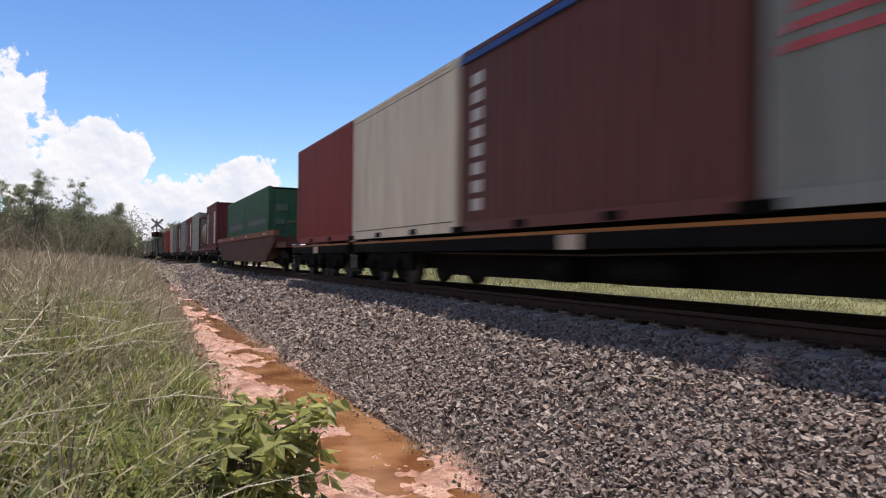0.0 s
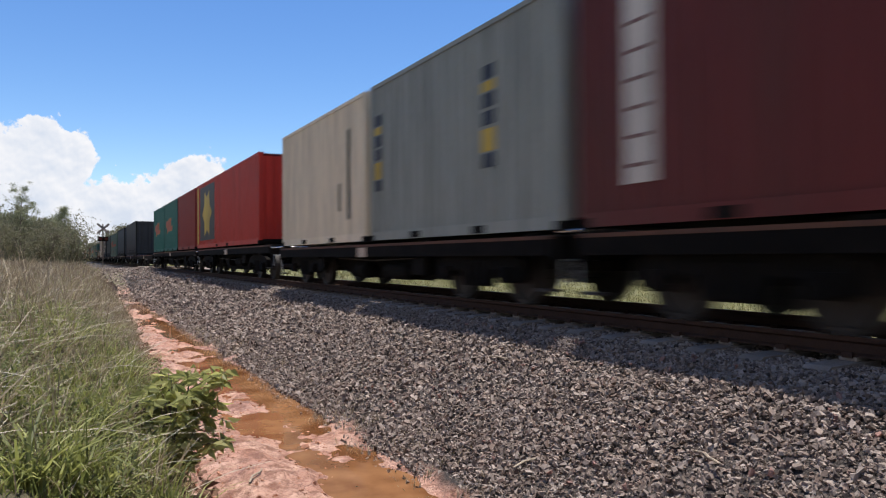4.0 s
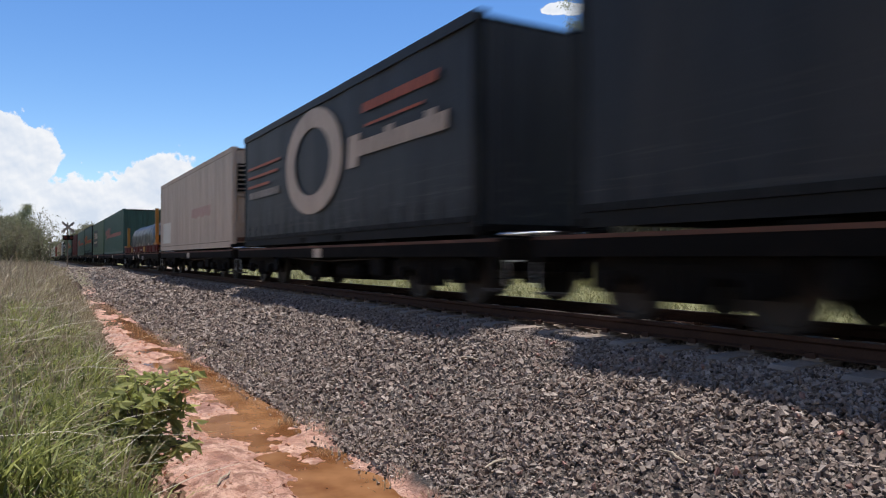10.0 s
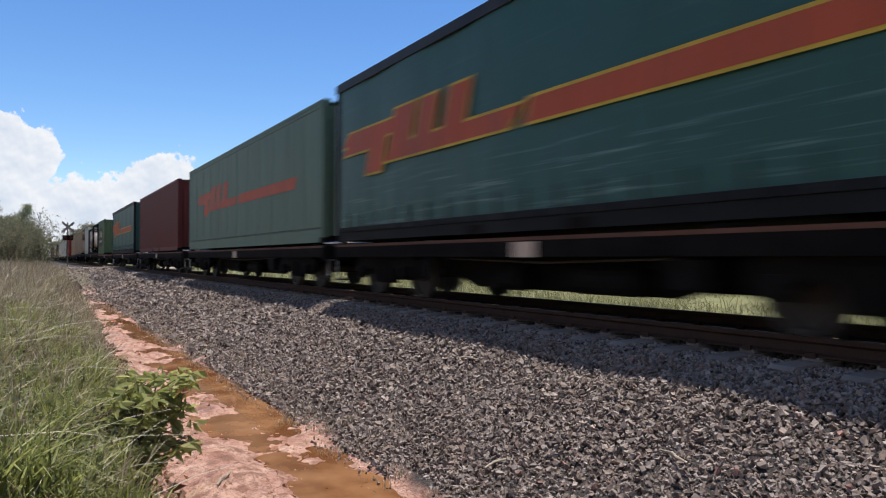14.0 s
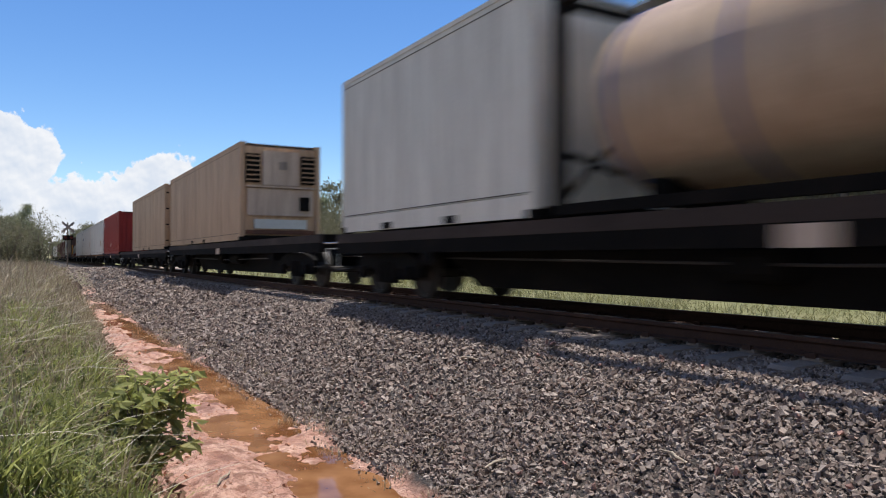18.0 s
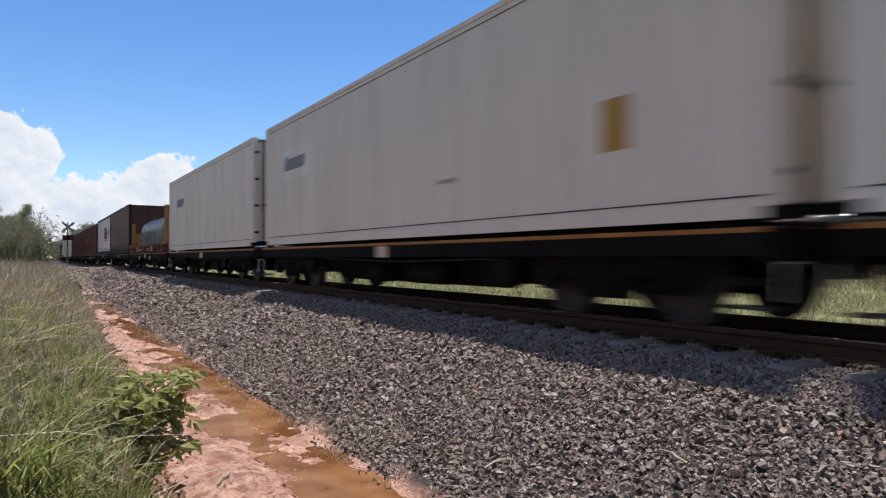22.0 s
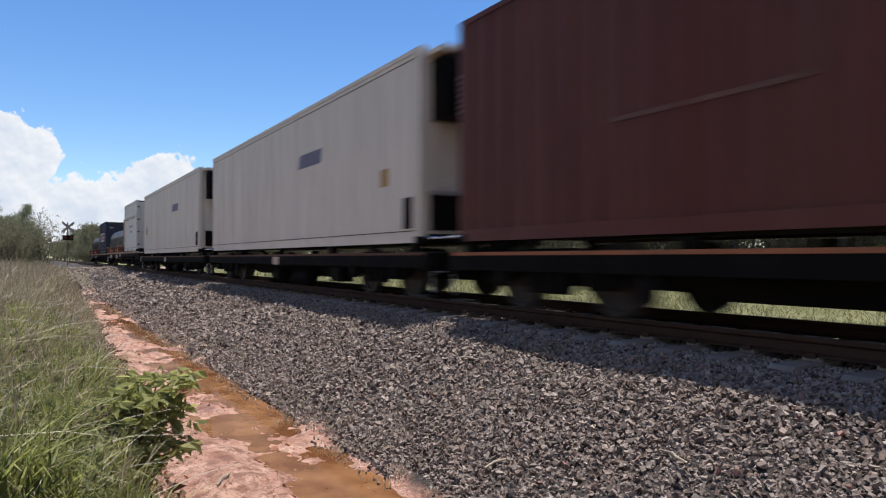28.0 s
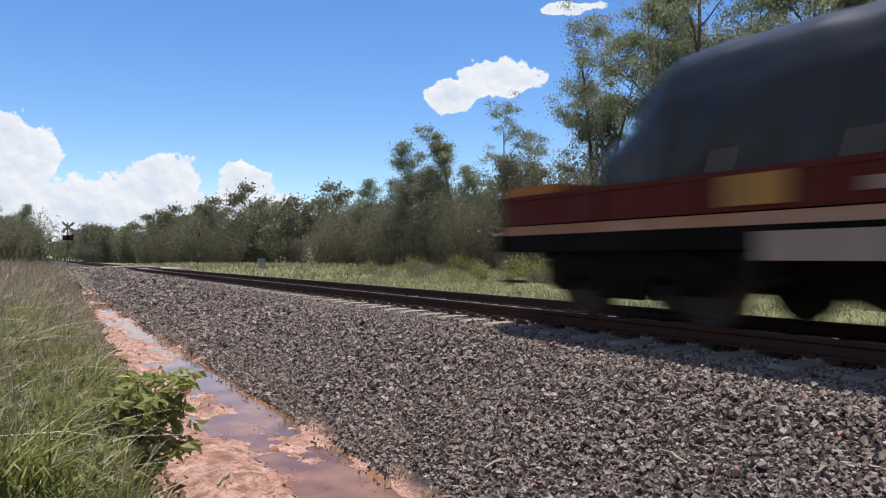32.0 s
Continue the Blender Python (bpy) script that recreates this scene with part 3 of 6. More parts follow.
# ---- clouds, far off ----
def cloud_material(blobs):
    m = bpy.data.materials.new("cumulus")
    m.use_nodes = True
    n, lk = m.node_tree.nodes, m.node_tree.links
    n.remove(n["Principled BSDF"])
    tc = n.new("ShaderNodeTexCoord")
    sep = n.new("ShaderNodeSeparateXYZ")
    lk.new(tc.outputs["UV"], sep.inputs[0])

    def op(kind, a, b=0.0, c=None):
        k = n.new("ShaderNodeMath")
        k.operation = kind
        for i, v in enumerate((a, b, c) if c is not None else (a, b)):
            if isinstance(v, (int, float)):
                k.inputs[i].default_value = v
            else:
                lk.new(v, k.inputs[i])
        return k.outputs[0]

    def noi(scale, detail, rough, shift=(0, 0, 0)):
        mp = n.new("ShaderNodeMapping")
        mp.inputs["Location"].default_value = shift
        lk.new(tc.outputs["UV"], mp.inputs[0])
        k = n.new("ShaderNodeTexNoise")
        k.inputs["Scale"].default_value, k.inputs["Detail"].default_value, k.inputs["Roughness"].default_value = scale, detail, rough
        lk.new(mp.outputs[0], k.inputs["Vector"])
        return k.outputs[0]

    d = None
    for a, e, ra, re in blobs:
        u = op("MULTIPLY", op("SUBTRACT", sep.outputs[0], a), 1 / ra)
        v = op("MULTIPLY", op("SUBTRACT", sep.outputs[1], e), 1 / re)
        r = op("SUBTRACT", 1.0, op("SQRT", op("ADD", op("MULTIPLY", u, u), op("MULTIPLY", v, v))))
        d = r if d is None else op("SMOOTH_MAX", d, r, 0.15)
    rag = noi(0.30, 8, 0.52)
    dens = op("ADD", op("MULTIPLY", d, 1.5), op("ADD", op("MULTIPLY", op("SUBTRACT", rag, 0.5), 1.9), op("MULTIPLY", op("SUBTRACT", noi(0.9, 6, 0.55), 0.5), 1.35)))
    al = n.new("ShaderNodeMapRange")
    al.interpolation_type = "SMOOTHSTEP"
    al.inputs["From Min"].default_value, al.inputs["From Max"].default_value = 0.0, 0.16
    lk.new(dens, al.inputs["Value"])
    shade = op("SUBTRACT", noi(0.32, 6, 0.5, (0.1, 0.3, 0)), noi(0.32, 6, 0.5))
    sh = n.new("ShaderNodeMapRange")
    sh.inputs["From Min"].default_value, sh.inputs["From Max"].default_value = -0.16, 0.14
    lk.new(op("SUBTRACT", shade, op("MULTIPLY", op("SUBTRACT", dens, 0.35), 0.10)), sh.inputs["Value"])
    mx = n.new("ShaderNodeMix")
    mx.data_type = "RGBA"
    lk.new(sh.outputs[0], mx.inputs["Factor"])
    mx.inputs["A"].default_value, mx.inputs["B"].default_value = (0.47, 0.525, 0.61, 1), (0.695, 0.698, 0.707, 1)
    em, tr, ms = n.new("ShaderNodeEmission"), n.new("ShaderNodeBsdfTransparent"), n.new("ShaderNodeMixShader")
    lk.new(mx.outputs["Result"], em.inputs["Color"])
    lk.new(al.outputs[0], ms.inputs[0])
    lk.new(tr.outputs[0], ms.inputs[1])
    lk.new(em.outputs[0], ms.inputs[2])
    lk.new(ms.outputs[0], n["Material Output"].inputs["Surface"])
    return m


# azimuth and elevation in degrees, and half widths
BLOBS = ((-3, 3.8, 4.5, 5.2), (-1.6, 7.4, 2.4, 3.0), (0.5, 7.3, 1.5, 1.7), (3.5, 3.0, 4.5, 3.4), (8.5, 5.6, 2.6, 2.7), (5.5, 3.2, 4.5, 2.8), (10, 3.0, 4.0, 2.2),
         (14.4, 5.3, 2.2, 2.6), (15.5, 3.2, 4.0, 1.9), (19.5, 2.2, 3.5, 1.4), (30.6, 13.0, 2.0, 1.5), (34.2, 14.2, 3.4, 1.6), (40.2, 19.2, 2.8, 0.55),
         # from azimuth 66 on: glowing clouds added mainly out of view as white fill
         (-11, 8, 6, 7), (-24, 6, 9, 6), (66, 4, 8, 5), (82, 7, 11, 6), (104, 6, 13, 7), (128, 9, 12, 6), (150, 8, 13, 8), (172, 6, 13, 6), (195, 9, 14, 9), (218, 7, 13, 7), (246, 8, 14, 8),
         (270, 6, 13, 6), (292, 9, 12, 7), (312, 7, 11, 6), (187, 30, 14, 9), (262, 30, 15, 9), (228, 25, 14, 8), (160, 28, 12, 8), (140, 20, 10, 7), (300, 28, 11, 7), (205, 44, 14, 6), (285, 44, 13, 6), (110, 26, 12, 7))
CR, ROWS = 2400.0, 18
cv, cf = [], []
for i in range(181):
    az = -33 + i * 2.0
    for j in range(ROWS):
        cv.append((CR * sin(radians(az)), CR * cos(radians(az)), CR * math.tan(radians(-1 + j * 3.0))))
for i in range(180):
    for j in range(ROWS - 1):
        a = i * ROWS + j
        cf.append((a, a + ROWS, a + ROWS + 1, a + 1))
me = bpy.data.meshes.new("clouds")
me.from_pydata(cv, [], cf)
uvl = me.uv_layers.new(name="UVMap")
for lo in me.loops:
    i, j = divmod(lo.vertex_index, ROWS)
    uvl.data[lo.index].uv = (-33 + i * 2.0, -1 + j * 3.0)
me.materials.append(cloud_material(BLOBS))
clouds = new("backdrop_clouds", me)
tagged(clouds, "white cumulus clouds low in a blue sky, with unseen ones added as fill light", "clouds", kind="structure")


# ---- the train ----
W2 = 1.22                              # half a container's width
FLOOR = 1.06                           # the loads' usual level, from which their tops are counted
DECKS = ((-275, -246.9, 1.06), (-26.8, -6.3, 1.09), (-6.3, 13.7, 1.13), (13.7, 33.8, 1.03), (134, 186.8, 0.83), (186.8, 221.0, 0.84), (221.0, 242.1, 1.04), (242.1, 270, 1.02))


def deck_at(u):
    """The height on which a load stands at the place u along the train."""
    for a, b, z in DECKS:
        if a <= u < b:
            return z
    return 0.93



MOVERS = []                            # (thing, place along the train, height)


def corrugated(y0, y1, x, z0, z1, pitch=0.278, depth=0.036, face=1):
    """A ribbed side sheet with a plate's thickness, facing x * face."""
    k = max(2, int(round((y1 - y0) / pitch)))
    p = (y1 - y0) / k
    ys, xs = [], []
    for i in range(k):
        a = y0 + i * p
        for f, d in ((0.0, 0), (0.25, 0), (0.37, depth), (0.62, depth), (0.74, 0)):
            ys.append(a + f * p)
            xs.append(x - face * d)
    ys.append(y1)
    xs.append(x)
    n = len(ys)
    v = [(xs[i], ys[i], z) for z in (z0, z1) for i in range(n)] + [(x - face * (depth + 0.02), ys[i], z) for z in (z0, z1) for i in range(n)]
    f = [(i, i + 1, n + i + 1, n + i) for i in range(n - 1)] + [(2 * n + i, 3 * n + i, 3 * n + i + 1, 2 * n + i + 1) for i in range(n - 1)]
    return v, f


def ribbed_part(name, parent, material, y0, y1, x, z0, z1, pitch, depth, face, label=""):
    v, f = corrugated(y0, y1, x, z0, z1, pitch, depth, face)
    return part(name, raw(name, v, f if face > 0 else [q[::-1] for q in f], material), None, parent, label)


def frame_of(root, L, H, m, rail=0.16, top=0.075):
    """Corner posts, rails, castings, floor and roof, common to all boxes. Origin on the deck, y along the train, front at -L/2."""
    h = L / 2
    for sx in (-1, 1):
        for sy in (-1, 1):
            part("corner_post", cbox(B(), sx * (W2 - 0.06), sy * (h - 0.07), H / 2, 0.12, 0.14, H - 0.2), m, root)
        part("bottom_rail", box(B(), sx * W2 - (0.06 if sx > 0 else 0), sx * W2 + (0.06 if sx < 0 else 0), -h + 0.14, h - 0.14, 0.02, rail), m, root)
        part("top_rail", box(B(), sx * W2 - (0.06 if sx > 0 else 0), sx * W2 + (0.06 if sx < 0 else 0), -h + 0.14, h - 0.14, H - top, H - 0.005), m, root)
        for sy in (-1, 1):
            for z in (0.06, H - 0.06):
                part("corner_casting", cbox(B(), sx * (W2 - 0.08), sy * (h - 0.085), z, 0.165, 0.175, 0.12), M["under"] if z < 1 else m, root)
    if L < 13:
        for sx in (-1, 1):
            for y in (-1.05, 1.05):
                part("fork_pocket", cbox(B(), sx * (W2 + 0.001), y, 0.085, 0.012, 0.36, 0.11), M["under"], root, "dark fork pocket")
    part("floor_panel", box(B(), -W2 + 0.07, W2 - 0.07, -h + 0.02, h - 0.02, 0.06, 0.16), M["under"], root)


def box_unit(name, label, L, H, m, kind="dry", end="doors", group="containers on the train", rod=None):
    """A shipping container: kind dry (ribbed), smooth (panelled), taut (curtain), van (wide ribs), reefer."""
    root = new(name)
    h = L / 2
    frame_of(root, L, H, M["skirt"] if kind == "taut" else m, rail=0.30 if kind in ("smooth",) else 0.18)
    zb, zt = (0.30 if kind == "smooth" else 0.18), H - 0.075
    for face in (-1, 1):
        x = face * (W2 - 0.012)
        if kind == "dry":
            ribbed_part("side_panel", root, m, -h + 0.14, h - 0.14, x, zb, zt, 0.278, 0.036, face)
        elif kind == "van":
            ribbed_part("side_panel", root, m, -h + 0.14, h - 0.14, x, zb, zt, 0.42, 0.05, face)
            for k in range(1, 4):
                part("side_post", cbox(B(), face * (W2 - 0.005), -h + L * k / 4, H / 2, 0.05, 0.12, H - 0.3), m, root)
        elif kind == "reefer":
            ribbed_part("side_panel", root, m, -h + 0.14, h - 0.14, x, zb, zt, 0.60, 0.006, face)
        elif kind == "smooth":
            k = 8
            for i in range(k):
                a, b = -h + 0.14 + (L - 0.28) * i / k, -h + 0.14 + (L - 0.28) * (i + 1) / k
                part("side_panel", box(B(), min(x, x - face * 0.04), max(x, x - face * 0.04), a + 0.004, b - 0.004, zb + 0.01, zt), m, root)
        else:
            n = int(L / 0.12)
            v, f = [], []
            for j, z in enumerate(np.linspace(0.25, zt - 0.06, 10)):
                for i in range(n + 1):
                    y = -h + 0.16 + (L - 0.32) * i / n
                    wob = 0.012 * sin(y * 2.6) + 0.010 * noise.noise((y * 1.5, z * 1.2, face * 3)) + 0.018 * exp(-((z - 0.45) / 0.3) ** 2) * sin(y * 11 + 4 * noise.noise((y, 0, 1)))
                    v.append((x + face * wob, y, z))
            for j in range(9):
                for i in range(n):
                    q = (j * (n + 1) + i, j * (n + 1) + i + 1, (j + 1) * (n + 1) + i + 1, (j + 1) * (n + 1) + i)
                    f.append(q if face > 0 else q[::-1])
            part("side_curtain", raw("side_curtain", v, f, m, smooth=True), None, root)
            part("skirt_rail", box(B(), face * W2 - 0.02, face * W2 + 0.02, -h + 0.14, h - 0.14, 0.185, 0.27), M["skirt"], root, "black rail under the curtain")
            part("header_rail", box(B(), face * W2 - 0.03, face * W2 + 0.03, -h, h, H - 0.16, H - 0.0), M["black"], root, "dark roof rail over the curtain")
            for k in range(int(L / 0.62)):
                y = -h + 0.4 + k * 0.62
                part("curtain_strap", cbox(B(), face * (W2 + 0.030), y, 0.36, 0.010, 0.045, 0.34), M["grubby"] if m is M["white_vinyl"] else M["black"], root)
    if kind in ("smooth", "reefer"):
        for sx in (-1, 1):
            for z, t in ((zb + 0.03, 0.014), (H - 0.16, 0.010)):
                part("seam", cbox(B(), sx * (W2 - 0.009), 0, z, 0.008, L - 0.3, t), M["seam"], root, "dirty seam along the side")
            for k in range(1, int(L / 1.2)):
                part("rivet_line", cbox(B(), sx * (W2 - 0.010), -h + k * 1.2, (zb + H) / 2, 0.006, 0.010, H - zb - 0.3), m, root)
    v, f = corrugated(-h + 0.1, h - 0.1, 0, -W2 + 0.05, W2 - 0.05, 0.36, 0.022, 1)
    part("roof_panel", raw("roof_panel", [(c[2], c[1], H - 0.02 + c[0]) for c in v], f, m), None, root)
    part("rear_wall", box(B(), -W2 + 0.1, W2 - 0.1, h - 0.09, h - 0.05, 0.1, H - 0.06), m, root)
    y = -h + 0.05
    rod = rod or M["zinc"]
    if end == "doors":
        for sx in (-1, 1):
            d = part("door", box(B(), min(0.012 * sx, sx * (W2 - 0.11)), max(0.012 * sx, sx * (W2 - 0.11)), y, y + 0.05, 0.14, H - 0.11), m, root)
            for k in range(4):
                part("door_panel", cbox(B(), sx * 0.56, y - 0.006, 0.42 + k * (H - 0.5) / 4, 0.86, 0.016, (H - 0.9) / 4), m, d)
            for x in (sx * 0.35, sx * 0.92):
                part("lock_rod", tube(B(), [(x, y - 0.045, 0.16), (x, y - 0.045, H - 0.12)], 0.017, 6), rod, d)
            part("handle", cbox(B(), sx * 0.64, y - 0.055, 1.15, 0.55, 0.02, 0.035), rod, d)
            for k in range(4):
                part("hinge", cbox(B(), sx * 1.10, y - 0.03, 0.4 + k * (H - 0.8) / 3, 0.14, 0.05, 0.06), M["under"] if kind == "reefer" else m, d)
    elif end == "unit":
        part("end_wall", box(B(), -W2 + 0.1, W2 - 0.1, y + 0.02, y + 0.10, 0.14, H - 0.10), m, root)
        u = part("cooling_unit", box(B(), -1.0, 1.0, y - 0.05, y + 0.05, 0.75, 1.55), M["stained"], root, "pale panelled refrigeration unit")
        part("fan_panel", box(B(), -0.55, 0.55, y - 0.05, y + 0.05, 1.66, H - 0.22), M["stained"], u)
        part("shelf", cbox(B(), 0, y - 0.06, 1.605, 2.1, 0.10, 0.05), M["stained"], u)
        part("badge", cbox(B(), 0.05, y - 0.056, 2.25, 0.24, 0.012, 0.24), M["grubby"], u)
        for sx in (-1, 1):
            part("grille", cbox(B(), sx * 0.84, y - 0.02, 2.15, 0.42, 0.06, 0.85), M["under"], u, "dark louvred grille")
            for k in range(6):
                part("slat", cbox(B(), sx * 0.84, y - 0.06, 1.80 + k * 0.14, 0.42, 0.03, 0.03), m, u)
        part("control_box", cbox(B(), 0.72, y - 0.06, 1.12, 0.30, 0.06, 0.42), M["under"], u)
        part("lower_tray", box(B(), -1.05, 1.05, y - 0.06, y + 0.03, 0.2, 0.32), M["deck_rust"], u)
        part("lower_hatch", cbox(B(), 0.0, y - 0.03, 0.5, 1.6, 0.05, 0.28), M["zinc"], u)
    elif end == "genset":
        part("end_wall", box(B(), -W2 + 0.1, W2 - 0.1, y + 0.02, y + 0.10, 0.14, H - 0.10), m, root)
        g = part("cooling_unit", box(B(), -0.95, 0.95, y - 0.42, y + 0.02, 1.95, H - 0.20), M["under"], root, "dark boxy refrigeration unit under the roof")
        for k in range(7):
            part("slat", cbox(B(), 0, y - 0.44, 2.02 + k * 0.09, 1.5, 0.03, 0.05), M["faint_grey"], g)
        part("canopy", box(B(), -1.05, 1.05, y - 0.50, y + 0.02, H - 0.14, H - 0.06), m, g)
        f = part("fuel_bay", box(B(), -0.98, 0.98, y - 0.02, y + 0.03, 0.22, 0.78), M["under"], root, "dark open bay at the foot of the end wall")
        part("bay_trim", box(B(), -1.02, 1.02, y - 0.05, y + 0.02, 0.78, 0.84), M["zinc"], f)
        part("side_hatch", box(B(), -W2 - 0.01, -W2 + 0.01, y + 0.22, y + 0.50, 0.25, 0.75), M["under"], root)
    else:
        v, f = corrugated(-W2 + 0.12, W2 - 0.12, 0, 0.14, H - 0.1, 0.28, 0.03, 1)
        part("end_wall", raw("end_wall", [(c[1], -h + 0.03 - c[0], c[2]) for c in v], [q[::-1] for q in f], m), None, root)
    tagged(root, label, "container", group)
    return root


def plate(bm, pts, y0=0.0, z0=0.0, side=-1, out=-0.006, thick=0.006):
    """A thin painted shape on the side sheet: points in y (along, rearwards) and z."""
    x = side * (W2 + out)
    a = [bm.verts.new((x, y0 + p[0], z0 + p[1])) for p in pts]
    b = [bm.verts.new((x - side * thick, y0 + p[0], z0 + p[1])) for p in pts]
    bm.faces.new(a)
    bm.faces.new(b[::-1])
    for i in range(len(pts)):
        j = (i + 1) % len(pts)
        bm.faces.new((a[i], b[i], b[j], a[j]))


def ring_plate(bm, y, z, ry, rz, inner, out, n=40):
    """A flat painted ring on the side sheet, one closed band."""
    loops = []
    for x, f in ((-W2 - out, 1.0), (-W2 - out, inner), (-W2 - out + 0.006, inner), (-W2 - out + 0.006, 1.0)):
        loops.append([bm.verts.new((x, y + f * ry * cos(2 * pi * k / n), z + f * rz * sin(2 * pi * k / n))) for k in range(n)])
    for i in range(4):
        a, b = loops[i], loops[(i + 1) % 4]
        for k in range(n):
            bm.faces.new((a[k], a[(k + 1) % n], b[(k + 1) % n], b[k]))
    return bm


def rects(root, name, material, rows, label="", out=-0.006):
    """Painted bars: rows of y0, y1, z0, z1, and a slant."""
    for r in rows:
        y0, y1, z0, z1 = r[:4]
        sl = r[4] if len(r) > 4 else 0.0
        bm = B()
        plate(bm, ((y0, z0), (y1, z0), (y1 - sl, z1), (y0 - sl, z1)), out=out)
        part(name, bm, material, root, label)


def slanted_mark(root, y, z, s, m, stripe=0.0, edge=None, wide=1.0, base=-0.007):
    """A bold slanted mark of plain bars, and a long stripe after it. y is its rear end, the mark reads forwards."""
    rows = []
    for a, b, c, d in ((0.0, 1.55, 0.62, 0.86), (0.0, 0.95, 0.46, 0.66), (0.62, 1.02, 0.0, 0.86), (1.18, 1.62, 0.18, 1.0), (1.72, 2.05, 0.16, 1.0), (2.25, 2.6, 0.16, 1.0), (1.1, 3.3, 0.14, 0.40)):
        rows.append((y - b * s * wide, y - a * s * wide, z + c * s, z + d * s, 0.30 * s))
    if edge:
        rects(root, "marking_outline", edge, [(r[0] - 0.04, r[1] + 0.04, r[2] - 0.04, r[3] + 0.04, r[4]) for r in rows], "yellow edging of the slanted mark", out=base)
    rects(root, "marking", m, rows, "slanted orange-red mark", out=base + 0.004)
    if stripe:
        a = y - 3.5 * s * wide
        if edge:
            rects(root, "stripe_outline", edge, [(a - stripe - 0.04, a + 0.04, z + 0.10 * s, z + 0.44 * s + 0.04, 0.1)], out=base)
        rects(root, "stripe", m, [(a - stripe, a, z + 0.14 * s, z + 0.44 * s, 0.1)], "long orange-red stripe", out=base + 0.004)


def tank_unit(label, L, H, m, frame, band=None):
    root = new("tank_container")
    h = L / 2
    for sx in (-1, 1):
        for sy in (-1, 1):
            part("corner_post", cbox(B(), sx * (W2 - 0.06), sy * (h - 0.07), H / 2, 0.12, 0.14, H), frame, root)
            part("brace", tube(B(), [(sx * (W2 - 0.06), sy * (h - 0.1), 0.75), (sx * 0.75, sy * (h - 0.62), 0.45)], 0.045, 6), frame, root)
        for z in (0.08, H - 0.06):
            part("side_rail", cbox(B(), sx * (W2 - 0.05), 0, z, 0.10, L - 0.2, 0.12), frame, root)
    for sy in (-1, 1):
        for z in (0.08, H - 0.06):
            part("end_rail", cbox(B(), 0, sy * (h - 0.07), z, 2 * W2 - 0.2, 0.12, 0.12), frame, root)
        for sx in (-1, 1):
            part("end_brace", tube(B(), [(sx * (W2 - 0.1), sy * (h - 0.07), 0.2), (sx * 0.2, sy * (h - 0.07), H * 0.42)], 0.04, 6), frame, root)
    r, zc = 1.09, H / 2 + 0.05
    e = h - 0.22
    prof = [(-e + 0.42 * (1 - cos(pi / 2 * k / 7)), max(0.02, r * sin(pi / 2 * k / 7))) for k in range(8)]
    prof = prof + [(-y, q) for y, q in prof[::-1]]
    shell = part("shell", lathe_y(B(), prof, 36, 0, zc), m, root, "stained rounded tank shell", smooth=True)
    for k in range(4):
        y = -e + 0.55 + k * (2 * e - 1.1) / 3
        part("band", lathe_y(B(), ((y - 0.03, r + 0.002), (y - 0.03, r + 0.012), (y + 0.03, r + 0.012), (y + 0.03, r + 0.002)), 36, 0, zc), band or m, shell)
    part("walkway", cbox(B(), 0, 0, H - 0.03, 0.5, L - 0.5, 0.03), M["zinc"], root)
    part("manlid", lathe_y(B(), ((-0.28, 0.05), (0.28, 0.05)), 10, 0, H - 0.08), M["zinc"], root)
    for sy in (-1, 1):
        part("saddle", cbox(B(), 0, sy * (e - 0.9), 0.22, 1.5, 0.22, 0.30), frame, root)
    tagged(root, label, "tank container", "containers on the train")
    return root


# ---- wagons ----
BOGIE = {}


def bogie_meshes():
    bm = B()
    pts = ((-1.22, 0.36), (-1.22, 0.62), (-1.0, 0.70), (-0.5, 0.78), (0.5, 0.78), (1.0, 0.70), (1.22, 0.62), (1.22, 0.36), (0.98, 0.30), (0.80, 0.44), (0.45, 0.50), (0.36, 0.24), (-0.36, 0.24), (-0.45, 0.50), (-0.80, 0.44), (-0.98, 0.30))
    prism_x(bm, pts, -0.055, 0.055)
    for sy in (-0.875, 0.875):
        cbox(bm, -0.085, sy, 0.42, 0.09, 0.26, 0.22)
        lathe_x(bm, ((-0.16, 0.10), (-0.10, 0.10)), 12, sy, 0.42)
    for k in range(3):
        tube(bm, [(-0.02, -0.22 + 0.22 * k, 0.27), (-0.02, -0.22 + 0.22 * k, 0.60)], 0.085, 8)
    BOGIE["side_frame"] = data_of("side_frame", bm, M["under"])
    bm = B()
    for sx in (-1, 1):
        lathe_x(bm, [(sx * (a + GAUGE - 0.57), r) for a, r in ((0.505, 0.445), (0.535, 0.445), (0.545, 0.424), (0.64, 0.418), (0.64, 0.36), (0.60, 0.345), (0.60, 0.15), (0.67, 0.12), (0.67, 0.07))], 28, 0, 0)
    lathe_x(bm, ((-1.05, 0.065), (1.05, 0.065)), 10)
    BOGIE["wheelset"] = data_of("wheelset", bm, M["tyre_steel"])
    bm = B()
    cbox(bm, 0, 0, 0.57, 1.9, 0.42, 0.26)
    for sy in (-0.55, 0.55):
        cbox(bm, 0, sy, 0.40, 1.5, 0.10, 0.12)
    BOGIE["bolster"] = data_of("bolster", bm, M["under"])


bogie_meshes()


